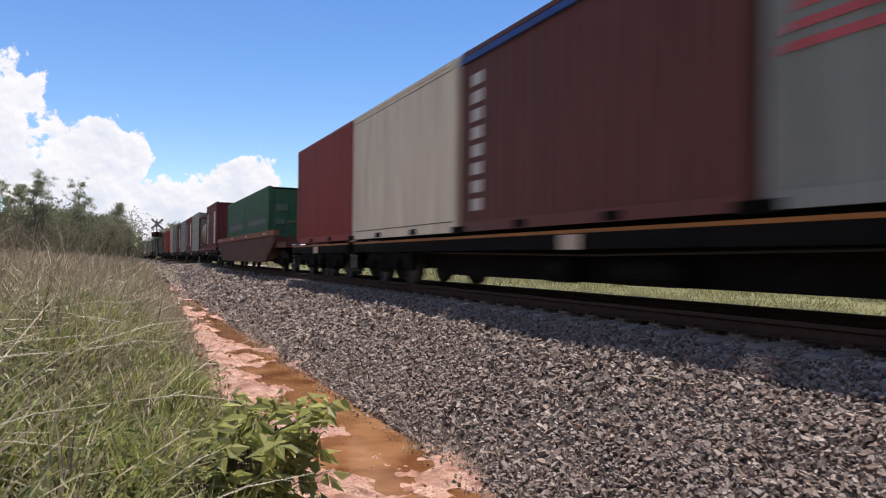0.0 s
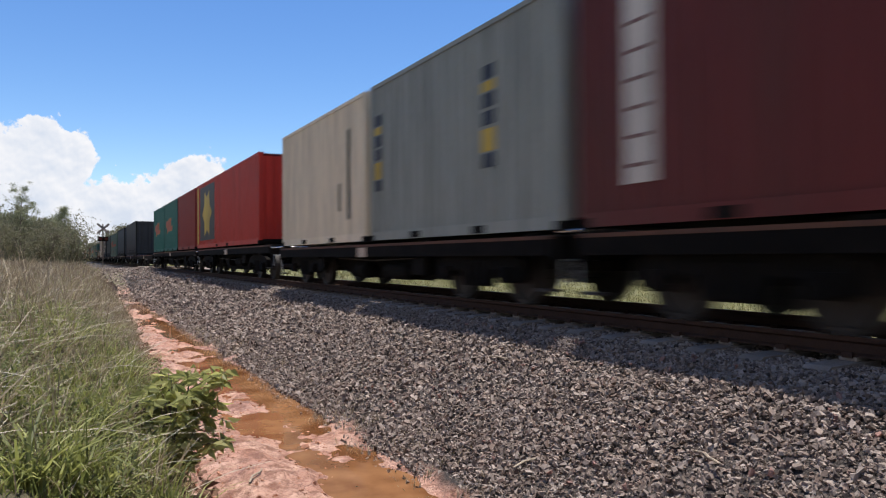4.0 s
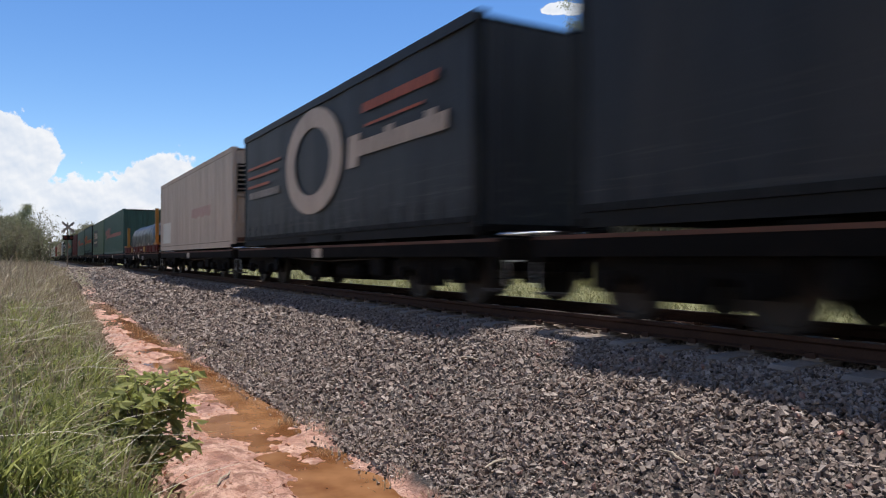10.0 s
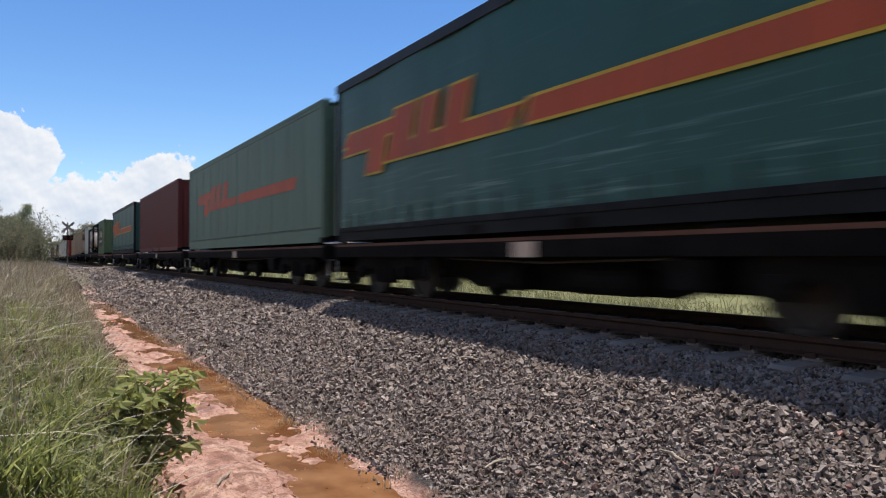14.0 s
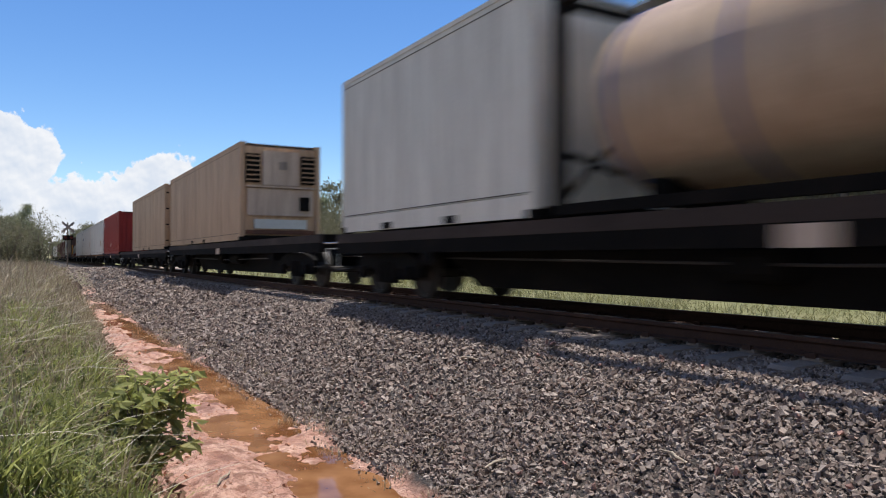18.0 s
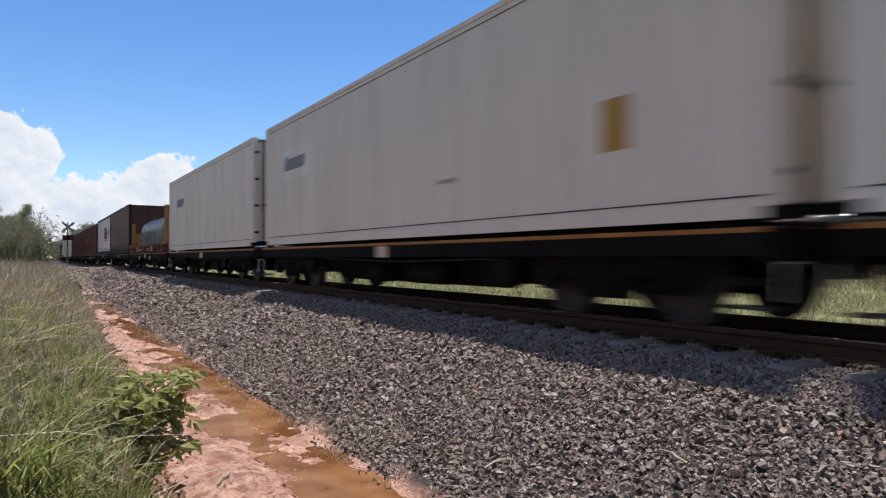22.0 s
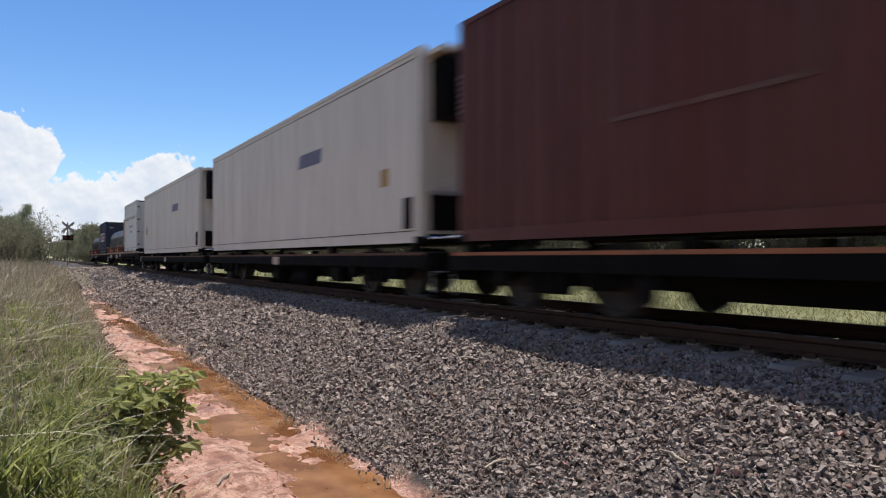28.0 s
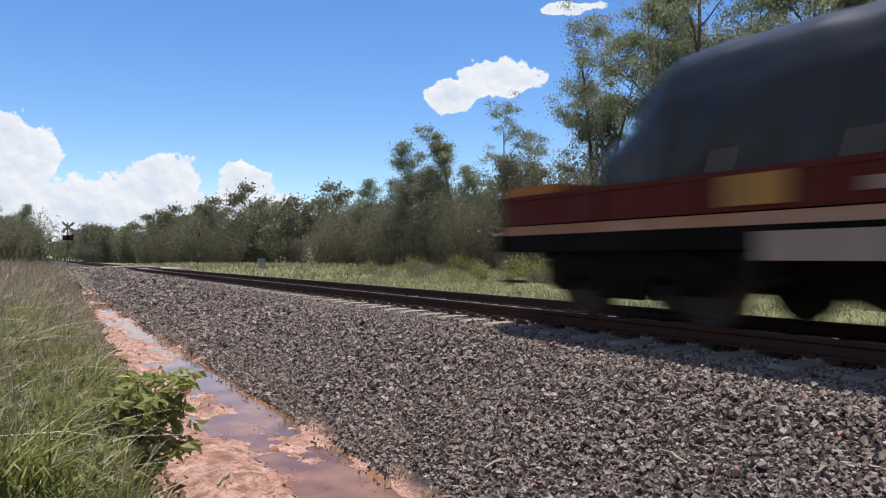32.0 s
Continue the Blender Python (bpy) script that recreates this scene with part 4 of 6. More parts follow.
def bogie(parent, y):
    b = new("bogie", BOGIE["bolster"])
    b.parent, b.location = parent, (0, y, RAIL_Z)
    for sx in (-1, 1):
        s = part("side_frame", BOGIE["side_frame"], None, b)
        s.location = (sx * 1.04, 0, 0)
        s.rotation_euler = (0, 0, 0 if sx < 0 else pi)
    for sy in (-0.875, 0.875):
        w = part("wheelset", BOGIE["wheelset"], None, b)
        w.location = (0, sy, 0.425)
    return b


def flat_wagon(L, style="rust", deck=0.93, bx=1.55):
    """A container flat wagon of length L over its end sills, origin on the rail head at its middle."""
    m = {"rust": M["deck_rust"], "yellow": M["deck_yellow"], "oxide": M["orange_rust"], "dark": M["under"], "van": M["orange_rust"], "tan": M["sill_tan"], "dusk": M["sill_dusk"]}[style]
    drop = 0.13 if style == "van" or 0.8 < deck < 0.9 else 0.014 if style in ("tan", "dusk") else 0.05
    fl = deck - drop                       # top of the side sill; the load stands on bearers above it
    fh = {"tan": 0.11, "dusk": 0.17}.get(style, 0.045)
    root = new("flat_wagon")
    h = L / 2
    bp = h - bx - 0.55
    for sx in (-1, 1):
        bm = B()
        x = sx * 1.16
        prism_y(bm, ((x - 0.05, fl - fh - 0.20), (x + 0.05, fl - fh - 0.20), (x + 0.05, fl - fh - 0.175), (x + sx * -0.03, fl - fh - 0.16), (x + sx * -0.03, fl - fh - 0.01), (x + 0.05, fl - fh), (x - 0.05, fl - fh)), -h + 0.1, h - 0.1)
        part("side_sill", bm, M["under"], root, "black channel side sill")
        part("sill_flange", box(B(), x - 0.055, x + 0.055, -h + 0.1, h - 0.1, fl - fh, fl), m, root, "rust-stained top flange")
        bm = B()
        q = bp - 2.3
        prism_x(bm, ((-bp, fl - 0.24), (-bp + 1.35, fl - 0.40), (-q, 0.20), (q, 0.20), (bp - 1.35, fl - 0.40), (bp, fl - 0.24)), sx * 0.62 - 0.04, sx * 0.62 + 0.04)
        part("belly_girder", bm, M["under"], root, "deep black fish-belly girder")
        part("number_board", cbox(B(), sx * 1.225, 0.0, fl - fh - 0.11, 0.012, 0.45, 0.19), M["stained"], root, "small grubby white plate on the sill")
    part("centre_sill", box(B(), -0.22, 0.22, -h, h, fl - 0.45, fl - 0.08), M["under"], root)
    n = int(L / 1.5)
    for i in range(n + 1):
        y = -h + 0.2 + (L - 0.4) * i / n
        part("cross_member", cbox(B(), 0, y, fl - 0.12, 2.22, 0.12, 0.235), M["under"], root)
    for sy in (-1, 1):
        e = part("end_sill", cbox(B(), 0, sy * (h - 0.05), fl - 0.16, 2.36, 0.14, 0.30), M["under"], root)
        part("coupler", box(B(), -0.13, 0.13, *sorted((sy * (h + 0.02), sy * (h + 0.34))), 0.60, 0.86), M["under"], root, "knuckle coupler")
        part("knuckle", lathe_x(B(), ((-0.17, 0.11), (0.17, 0.11)), 10, sy * (h + 0.34), 0.73), M["under"], root)
        part("grab_rail", tube(B(), [(-1.12, sy * (h + 0.04), fl - 0.62), (-1.12, sy * (h + 0.05), fl - 0.3), (-0.9, sy * (h + 0.05), fl - 0.3)], 0.014, 5), M["zinc"], root)
        part("step", cbox(B(), -1.12, sy * (h - 0.25), fl - 0.68, 0.20, 0.34, 0.03), M["tyre_steel"], root)
        part("end_plate", cbox(B(), -1.02, sy * (h - 0.16), fl - 0.0, 0.34, 0.26, 0.016), M["tyre_steel"], root, "worn tread plate")
        # polished bar added at the wagon's end so that the sun glints there
        part("release_bar", tube(B(), [(-1.20, sy * (h + 0.07), 0.93), (-0.35, sy * (h + 0.10), 0.93)], 0.02, 10), M["steel"], root, "bright release bar added to catch a sun glint", smooth=True)
        part("brake_hose", tube(B(), [(0.3, sy * (h + 0.02), 0.75), (0.32, sy * (h + 0.2), 0.5), (0.25, sy * (h + 0.36), 0.48)], 0.022, 6), M["under"], root)
        bogie(root, sy * bp)
    part("brake_cylinder", lathe_y(B(), ((0.4, 0.05), (0.42, 0.17), (0.95, 0.17), (1.0, 0.05)), 14, -0.85, fl - 0.52), M["under"], root)
    part("air_tank", lathe_y(B(), ((-1.7, 0.05), (-1.6, 0.16), (-0.6, 0.16), (-0.5, 0.05)), 14, -0.85, fl - 0.52), M["under"], root)
    part("equipment_box", cbox(B(), -1.0, -bp + 1.85, fl - 0.42, 0.3, 0.5, 0.28), M["under"], root, "boxy equipment case under the sill")
    w = part("handbrake_wheel", lathe_x(B(), ((-1.22, 0.15), (-1.20, 0.16), (-1.18, 0.15)), 16, bp - 1.7, fl - 0.42), M["under"], root)
    for sy in (-1, 1):
        for sx in (-1, 1):
            for k in (0.0, 0.5):
                part("twist_lock", cbox(B(), sx * 1.12, sy * (h - 0.5) * (1 - k), fl + drop / 2 - 0.002, 0.14, 0.24, drop - 0.004), M["under"], root)
    for i in range(n + 1):
        for sx in (-1, 1):
            part("gusset_rib", cbox(B(), sx * 1.13, -h + 0.2 + (L - 0.4) * i / n, fl - fh - 0.085, 0.10, 0.03, 0.14), M["under"], root)
    part("brake_rod", tube(B(), [(-0.95, -bp + 1.9, 0.62), (-0.95, 0, 0.56), (-0.95, bp - 1.9, 0.62)], 0.016, 6), M["tyre_steel"], root, "long brake rod")
    tagged(root, "flat container wagon with a rusty steel frame", "flat wagon", "wagons of the train")
    return root


def well_wagon(L):
    root = new("well_wagon")
    h = L / 2
    for sx in (-1, 1):
        bm = B()
        prism_x(bm, ((-h + 1.2, 1.30), (-h + 1.35, 1.05), (-h + 3.0, 0.36), (h - 3.0, 0.36), (h - 1.35, 1.05), (h - 1.2, 1.30)), sx * 1.36 - 0.03, sx * 1.36 + 0.03)
        part("well_side", bm, M["well_brown"], root, "deep rust-brown well side")
        part("top_chord", box(B(), sx * 1.36 - 0.09, sx * 1.36 + 0.09, -h + 1.1, h - 1.1, 1.30, 1.50), M["chord_brown"], root, "red-brown top chord")
        part("bottom_chord", box(B(), sx * 1.36 - 0.05, sx * 1.36 + 0.05, -h + 3.0, h - 3.0, 0.30, 0.37), M["well_brown"], root)
        for e in (-1, 1):
            part("end_gusset", prism_x(B(), ((e * (h - 1.25), 1.28), (e * (h - 3.3), 1.28), (e * (h - 3.3), 0.45), (e * (h - 2.9), 0.45)), sx * 1.395 - 0.012, sx * 1.395 + 0.012), M["well_brown"], root, "sloping end plate of the well side")
        for k in range(4):
            part("reflector", cbox(B(), sx * 1.46, -h + 3.0 + k * (L - 6.0) / 3, 1.40, 0.012, 0.35, 0.06), M["pale"], root)
    part("well_floor", box(B(), -1.33, 1.33, -h + 2.6, h - 2.6, 0.34, 0.42), M["under"], root)
    for sy in (-1, 1):
        part("end_platform", box(B(), -1.25, 1.25, *sorted((sy * (h - 0.05), sy * (h - 2.45))), 0.86, 1.06), M["deck_rust"], root, "rusty platform over the bogie")
        part("end_bulkhead", box(B(), -1.33, 1.33, *sorted((sy * (h - 2.45), sy * (h - 2.55))), 0.40, 1.30), M["deck_rust"], root)
        part("coupler", box(B(), -0.13, 0.13, *sorted((sy * (h - 0.1), sy * (h + 0.34))), 0.60, 0.86), M["under"], root)
        part("handrail", tube(B(), [(-1.15, sy * (h - 0.1), 1.06), (-1.15, sy * (h - 0.1), 1.75), (-0.6, sy * (h - 0.1), 1.75), (-0.6, sy * (h - 0.1), 1.06)], 0.018, 6), M["deck_rust"], root)
        bogie(root, sy * (h - 1.5))
    tagged(root, "rust-brown well wagon with deep sides", "well wagon", "wagons of the train")
    return root


M["sill_tan"] = mat("faded_tan_sill_paint", (0.27, 0.15, 0.085), 0.7, 0, 0.3, 1.2, 30, 0.1, (0.42, 0.36, 0.30), 0.8, 0.2)
M["sill_dusk"] = mat("grimy_brown_sill_paint", (0.036, 0.027, 0.023), 0.75, 0, 0.3, 1.5, 30, 0.1, (0.075, 0.055, 0.046), 0.7, 0.12)
M["ochre"] = paint("ochre_yellow_paint", (0.36, 0.17, 0.04), amt=0.5)
M["dull_orange"] = paint("dull_orange_paint", (0.32, 0.085, 0.045), (0.06, 0.05, 0.05), 0.6)
M["chord_brown"] = mat("red_brown_steel", (0.22, 0.088, 0.052), 0.75, 0, 0.25, 2, 40, 0.1, GRIME, 0.5, 0.15)
M["faint_green"] = paint("faded_green_lettering", (0.075, 0.13, 0.10))
M["brown_vinyl"] = paint("brown_vinyl", (0.070, 0.038, 0.030), (0.10, 0.07, 0.06), 0.4, scuff=(0.13, 0.04, 0.03))
M["skirt"] = mat("grimy_black_rail", (0.012, 0.013, 0.014), 0.75, 0, 0.3, 1.5, 40, 0.1, (0.03, 0.03, 0.028), 0.6, 0.12)
M["seam"] = mat("grimy_seam", (0.07, 0.06, 0.05), 0.8, 0, 0.3, 2, 40, 0, (0.16, 0.12, 0.09), 0.7, 0.15)
M["rosy"] = paint("dull_red_paint", (0.20, 0.066, 0.055), (0.06, 0.075, 0.065), 0.8)
M["slate"] = paint("slate_blue_paint", (0.055, 0.065, 0.095))
M["faint_grey"] = paint("worn_grey_paint", (0.29, 0.275, 0.25))
M["roof_blue"] = paint("blue_paint", (0.03, 0.075, 0.24))
M["grubby"] = paint("grubby_off_white_paint", (0.27, 0.225, 0.19), GRIME, 0.7)
M["dull_gold"] = paint("dull_yellow_paint", (0.36, 0.20, 0.05), amt=0.6)
M["worn_patch"] = paint("worn_brown_paint", (0.125, 0.062, 0.047), amt=0.5)
M["well_brown"] = mat("dark_brown_steel", (0.088, 0.041, 0.027), 0.75, 0.0, 0.3, 3, 50, 0.1, (0.035, 0.026, 0.022), 0.6, 0.15)
M["orange_rust"] = mat("orange_brown_steel", (0.30, 0.115, 0.055), 0.75, 0, 0.25, 3, 40, 0.1, GRIME, 0.5, 0.15)


def coil_load(L, seed, hgt=1.55):
    """Steel coils under a dark tarpaulin: a loaf with sloping shoulders, tied down, bunched and lifting at its ends."""
    root = new("tarpaulin_load")
    h = L / 2
    sect = ((1.10, 0.0), (1.12, 0.30), (1.10, 0.62), (0.98, 0.84), (0.72, 0.965), (0.30, 1.0))
    ring = [(x, z) for x, z in sect] + [(-x, z) for x, z in sect[::-1]]
    rx, rz = np.array([p[0] for p in ring]), np.array([p[1] for p in ring])
    at = np.concatenate([[0], np.cumsum(np.hypot(np.diff(rx), np.diff(rz) * hgt))])
    v, f = [], []
    n, k = int(L / 0.07), 44
    for i in range(n + 1):
        y = -h + L * i / n
        back = sstep(0, 1, (h - y) / 1.0)                        # long slope at the rear end
        front = sstep(0, 1, (y + h) / 0.75)
        endf = min(0.50 + 0.50 * back, 0.62 + 0.38 * front)
        coil = 0.022 * abs(sin(y * 1.7 + seed)) + 0.03 * noise.noise((y * 0.6, seed, 0))
        for j in range(k + 1):
            s = at[-1] * j / k
            x, z = float(np.interp(s, at, rx)), float(np.interp(s, at, rz))
            side = 1 - z
            fold = 0.035 * noise.noise((y * 1.6, s * 1.1, seed)) + 0.030 * noise.noise((y * 4.5, s * 2.2, seed + 5)) + 0.014 * noise.noise((y * 13, s * 3.0, seed + 9))
            crease = noise.noise((y * 2.1 + 0.9 * s, s * 1.7 - 0.6 * y, seed + 11))
            fold += 0.040 * (1 - abs(crease) * 4 if abs(crease) < 0.25 else 0) * (0.4 + side)
            fold += 0.05 * side * noise.noise((y * 3.4, 0.3 * s, seed + 2)) + 0.05 * (1 - endf) * noise.noise((y * 7, s * 6, seed + 3)) * 2.2
            pull = 0.007 * exp(-(((y * 0.8 + seed) % 1.0 - 0.5) / 0.07) ** 2) * (0.4 + z)
            hem = 0.10 * noise.noise((y * 1.9, seed, 4.0)) * max(0.0, 1 - z * 6)
            v.append((x * (0.80 + 0.20 * endf) * (1 - pull) + fold * (1 if x > 0 else -1) * (1 - z * 0.7), y + 0.12 * (1 - endf) * noise.noise((s * 3, seed, y)), z * hgt * endf - coil * z - pull * z * 0.5 + fold * z + hem + 0.05))
    for i in range(n):
        for j in range(k):
            a = i * (k + 1) + j
            f.append((a, a + k + 1, a + k + 2, a + 1))
    part("tarpaulin", raw("tarpaulin", v, f, M["tarp"], smooth=True), None, root)
    for sy in (-1, 1):
        part("end_flap", cbox(B(), 0, sy * (h - 0.12), 0.36, 1.8, 0.05, 0.72), M["tarp"], root)
    for i in range(int(L / 1.25)):
        y = -h + 0.6 + i * 1.25
        for sx in (-1, 1):
            part("tie_rope", tube(B(), [(sx * 1.12, y, 0.5), (sx * 1.17, y + 0.15, -0.1)], 0.012, 5), M["pale"], root)
    tagged(root, "steel coils under a shiny dark grey tarpaulin", "covered load", "tarpaulin loads on the train")
    return root


def coil_bed(L, long_plate=True):
    """The cradle deck of a coil wagon: red side coaming, timber and pale plates."""
    root = new("coil_cradle")
    h = L / 2
    for sx in (-1, 1):
        part("coaming", box(B(), sx * 1.2 - 0.04, sx * 1.2 + 0.04, -h, h, 0.0, 0.30), M["red_oxide"], root, "dark red coaming")
        part("coaming_lip", box(B(), sx * 1.2 - 0.06, sx * 1.2 + 0.06, -h, h, 0.30, 0.35), M["red_oxide"], root, "dark red coaming lip")
        k = int(L / 1.3)
        for i in range(k):
            y = -h + 0.5 + i * 1.3
            part("stake_pocket", cbox(B(), sx * 1.26, y, 0.16, 0.04, 0.14, 0.28), M["red_oxide"], root)
    for sy in (-1, 1):
        part("end_timber", cbox(B(), 0, sy * (h - 0.55), 0.40, 2.5, 1.0, 0.11), M["deck_yellow"], root, "stained yellow-brown timber at the end")
    for s in (-1, 1):
        for sx in (-1, 1):
            part("panel", cbox(B(), sx * 1.275, s * 2.7, 0.17, 0.02, 0.62, 0.26), M["dull_gold"], root, "dull yellow plate on the coaming")
            part("panel", cbox(B(), sx * 1.265, s * 2.05, -0.30, 0.02, 1.2 if long_plate else 0.45, 0.24 if long_plate else 0.2), M["grubby"], root, "grubby pale plate below the coaming")
            part("panel", cbox(B(), sx * 1.272, s * 1.5, 0.14, 0.02, 0.5, 0.10), M["grubby"], root, "small pale plate")
    part("cradle_floor", box(B(), -1.16, 1.16, -h, h, 0.0, 0.06), M["under"], root)
    for i in range(4):
        part("bearer", cbox(B(), 0, -h + 0.8 + i * (L - 1.6) / 3, 0.10, 2.2, 0.16, 0.10), M["wood"], root)
    tagged(root, "dark red steel coil cradle with yellow plates", "coil cradle", "coil cradles on the train")
    return root


def stanchion(hgt=2.1, board=False):
    root = new("stanchion")
    for sx in (-1, 1):
        part("post", box(B(), sx * 1.12 - 0.07, sx * 1.12 + 0.07, -0.12, 0.12, 0.0, hgt), M["yellow"], root, "yellow steel post")
        part("gusset", prism_x(B(), ((0.12, 0.0), (0.45, 0.0), (0.12, 0.9)), sx * 1.12 - 0.03, sx * 1.12 + 0.03), M["yellow"], root)
    part("cross_bar", box(B(), -1.05, 1.05, -0.06, 0.06, 0.1, 0.22), M["yellow"], root)
    if board:
        part("board", box(B(), -1.05, 1.05, -0.05, 0.05, 0.22, hgt * 0.66), M["yellow"], root, "yellow steel bulkhead sheet")
    tagged(root, "yellow steel end stanchion standing on the wagon", "stanchion", "stanchions on the train")
    return root


def place(ob, u, z=None, up=0.0):
    MOVERS.append((ob, u, deck_at(u) + up if z is None else z))


# -- loads, from the front of the train to its end: kind, front, rear
H = 2.88


def unit(f, r, m, label, kind="dry", end="doors", name="container", height=0.0, rod=None):
    u = (f + r) / 2
    height = (height or (2.95 if kind == "taut" else H)) + FLOOR - deck_at(u)
    ob = box_unit(name, label, r - f, height, M[m], kind, end, rod=rod)
    place(ob, u)
    return ob


o = unit(-380.3, -374.3, "grey", "grey ribbed shipping container with faded red bars", end="wall")
rects(o, "marking", M["pink"], [(1.75 - 0.06 * k, 2.9 - 0.09 * k, 1.35 + 0.17 * k, 1.43 + 0.17 * k, 0.05) for k in range(9)], "faded red wavy bars")
o = unit(-374.1, -368.1, "brown", "dark brown ribbed shipping container with a column of white blocks")
rects(o, "marking", M["pale"], [(2.25, 2.62, 0.35 + 0.29 * k, 0.54 + 0.29 * k) for k in range(8)], "column of white blocks")
for sx in (-1, 1):
    part("roof_edge", box(B(), sx * W2 - 0.035, sx * W2 + 0.035, -3.0, 3.0, 2.80, 2.90), M["roof_blue"], o, "blue painted roof edge")
o = unit(-367.9, -361.9, "cream", "plain cream steel shipping container", kind="reefer", end="wall")
o = unit(-361.7, -355.7, "red", "plain dark red ribbed shipping container", end="wall")
for f, e in ((-350.4, "doors"), (-344.3, "wall")):
    o = box_unit("container", "green ribbed shipping container sitting deep in a well wagon", 6.06, 2.89, M["green"], "dry", e, rod=M["green"])
    if e == "doors":
        for x, z, w, t in ((-0.7, 2.05, 0.5, 0.28), (-0.75, 1.5, 0.4, 0.2), (0.65, 2.1, 0.45, 0.22), (0.7, 1.6, 0.3, 0.3), (0.6, 0.9, 0.3, 0.15)):
            part("label_plate", cbox(B(), x, -3.03, z, w, 0.012, t), M["faint_green"], o, "worn pale green label")
    rects(o, "marking", M["charcoal"], [(-2.4, 1.9, 1.35, 1.75)], "dark lettering band")
    rects(o, "marking", M["faint_green"], [(-2.4 + 0.62 * k, -2.0 + 0.62 * k, 1.45, 1.65, 0.05) for k in range(7)], "row of faded bars", out=-0.001)
    place(o, f + 3.03, 0.44)
maroon_bars = [(-2.25, -1.45, 0.45, 2.45), (1.9, 2.35, 0.45, 2.45)]


def maroon(f, r):
    o = unit(f, r, "maroon", "maroon ribbed shipping container with white upright panels", end="wall")
    rects(o, "marking", M["pale"], maroon_bars, "white upright panel")
    rects(o, "lettering", M["maroon"], [(a + 0.08, a + 0.34, 0.62 + 0.30 * k, 0.66 + 0.30 * k) for a in (-2.2, 1.93) for k in range(6)], "thin maroon bars", out=-0.001)


def grey_box(f, r):
    o = unit(f, r, "grey", "grey ribbed shipping container with blue and yellow blocks", end="wall")
    for a in (-1.5, 2.54):
        rects(o, "marking", M["navy"], [(a, a + 0.32, z, z + 0.2) for z in (0.95, 1.55, 1.80, 2.2)], "dark blue blocks")
        rects(o, "marking", M["gold"], [(a, a + 0.34, 1.18, 1.50), (a, a + 0.34, 2.03, 2.17)], "yellow blocks")


maroon(-332.8, -327.0)
place(tank_unit("rust-stained brown tank in an open frame", 5.7, 2.59, M["tank_dark"], M["deck_rust"], M["pale"]), -324.1)
grey_box(-321.0, -314.9)
maroon(-314.5, -308.6)
grey_box(-307.1, -301.1)
maroon(-300.9, -294.7)
grey_box(-294.4, -288.3)
o = unit(-288.0, -281.8, "cream", "cream ribbed shipping container with thin dark bars", end="wall")
rects(o, "marking", M["charcoal"], [(-2.2, -2.05, 0.5, 2.4), (-1.6, -1.48, 0.7, 1.3)], "thin dark bars")
o = unit(-279.0, -266.8, "bright_red", "red ribbed shipping container with a yellow star-shaped emblem", end="wall")
rects(o, "stripe", M["gold"], [(5.6, 5.95, 0.2, 2.75)], "yellow upright stripe")
rects(o, "emblem_panel", M["black"], [(1.6, 5.2, 0.35, 2.7)], "dark panel behind the emblem")
bm = B()
plate(bm, [(3.4 + (1.15 if k % 2 == 0 else 0.75) * cos(pi * k / 6), 1.5 + (1.1 if k % 2 == 0 else 0.7) * sin(pi * k / 6)) for k in range(12)], out=-0.001)
part("emblem", bm, M["gold"], o, "yellow star-shaped emblem")
unit(-266.3, -260.2, "red", "plain red ribbed shipping container", end="wall")
for f in (-259.9, -253.65):
    o = unit(f, f + 6.06, "teal", "teal ribbed shipping container with a slanted orange mark", end="wall", kind="dry")
    slanted_mark(o, 2.1, 1.1, 0.80, M["orange"], edge=M["dull_gold"], wide=1.1)

unit(-232.2, -220.0, "charcoal", "charcoal curtain-sided container with a dark end wall", "taut", "wall", "curtain_container")
unit(-216.6, -204.4, "blue_vinyl", "slate-blue curtain-sided container with dark straps", "taut", "wall", "curtain_container")
o = unit(-202.3, -187.7, "sage", "faded sage-green panelled container with an orange mark and stripe", "smooth", "doors")
slanted_mark(o, 5.8, 1.2, 0.95, M["orange"], 5.4, wide=1.85)
rects(o, "patch", M["orange"], [(2.2, 2.5, 0.55, 0.72), (0.2, 0.45, 0.6, 0.8)], "small orange patches")
unit(-186.9, -174.7, "black", "black curtain-sided container with a grimy skirt", "taut", "wall", "curtain_container")
o = unit(-172.7, -160.5, "charcoal", "dark curtain-sided container with a pale ring", "taut", "wall", "curtain_container")
part("ring_emblem", ring_plate(B(), 0.45, 1.76, 1.76, 1.13, 0.64, 0.034), M["stained"], o, "large pale ring")
rects(o, "lettering", M["stained"], [(-2.05, -1.55, 1.38, 1.98, 0.12)] + [(-2.42 - 0.36 * k, -2.12 - 0.36 * k, 1.56, 1.84 + 0.10 * (k in (3, 7)), 0.05) for k in range(9)], "pale lettering bars", out=0.034)
rects(o, "marking", M["dull_orange"], [(-2.62 - 0.40 * k, -2.27 - 0.40 * k, 2.33, 2.50, 0.04) for k in range(7)] + [(-4.6, -2.4, 2.06, 2.11)], "dull orange bars", out=0.034)
rects(o, "marking", M["dull_orange"], [(2.7, 5.6, 2.08, 2.15), (2.9, 5.6, 1.83, 1.90), (3.6, 5.6, 1.58, 1.65)], "dull orange lines", out=0.034)
rects(o, "lettering", M["grubby"], [(2.8 + 0.34 * k, 3.06 + 0.34 * k, 1.28, 1.46) for k in range(8)], "grubby pale bars", out=0.034)
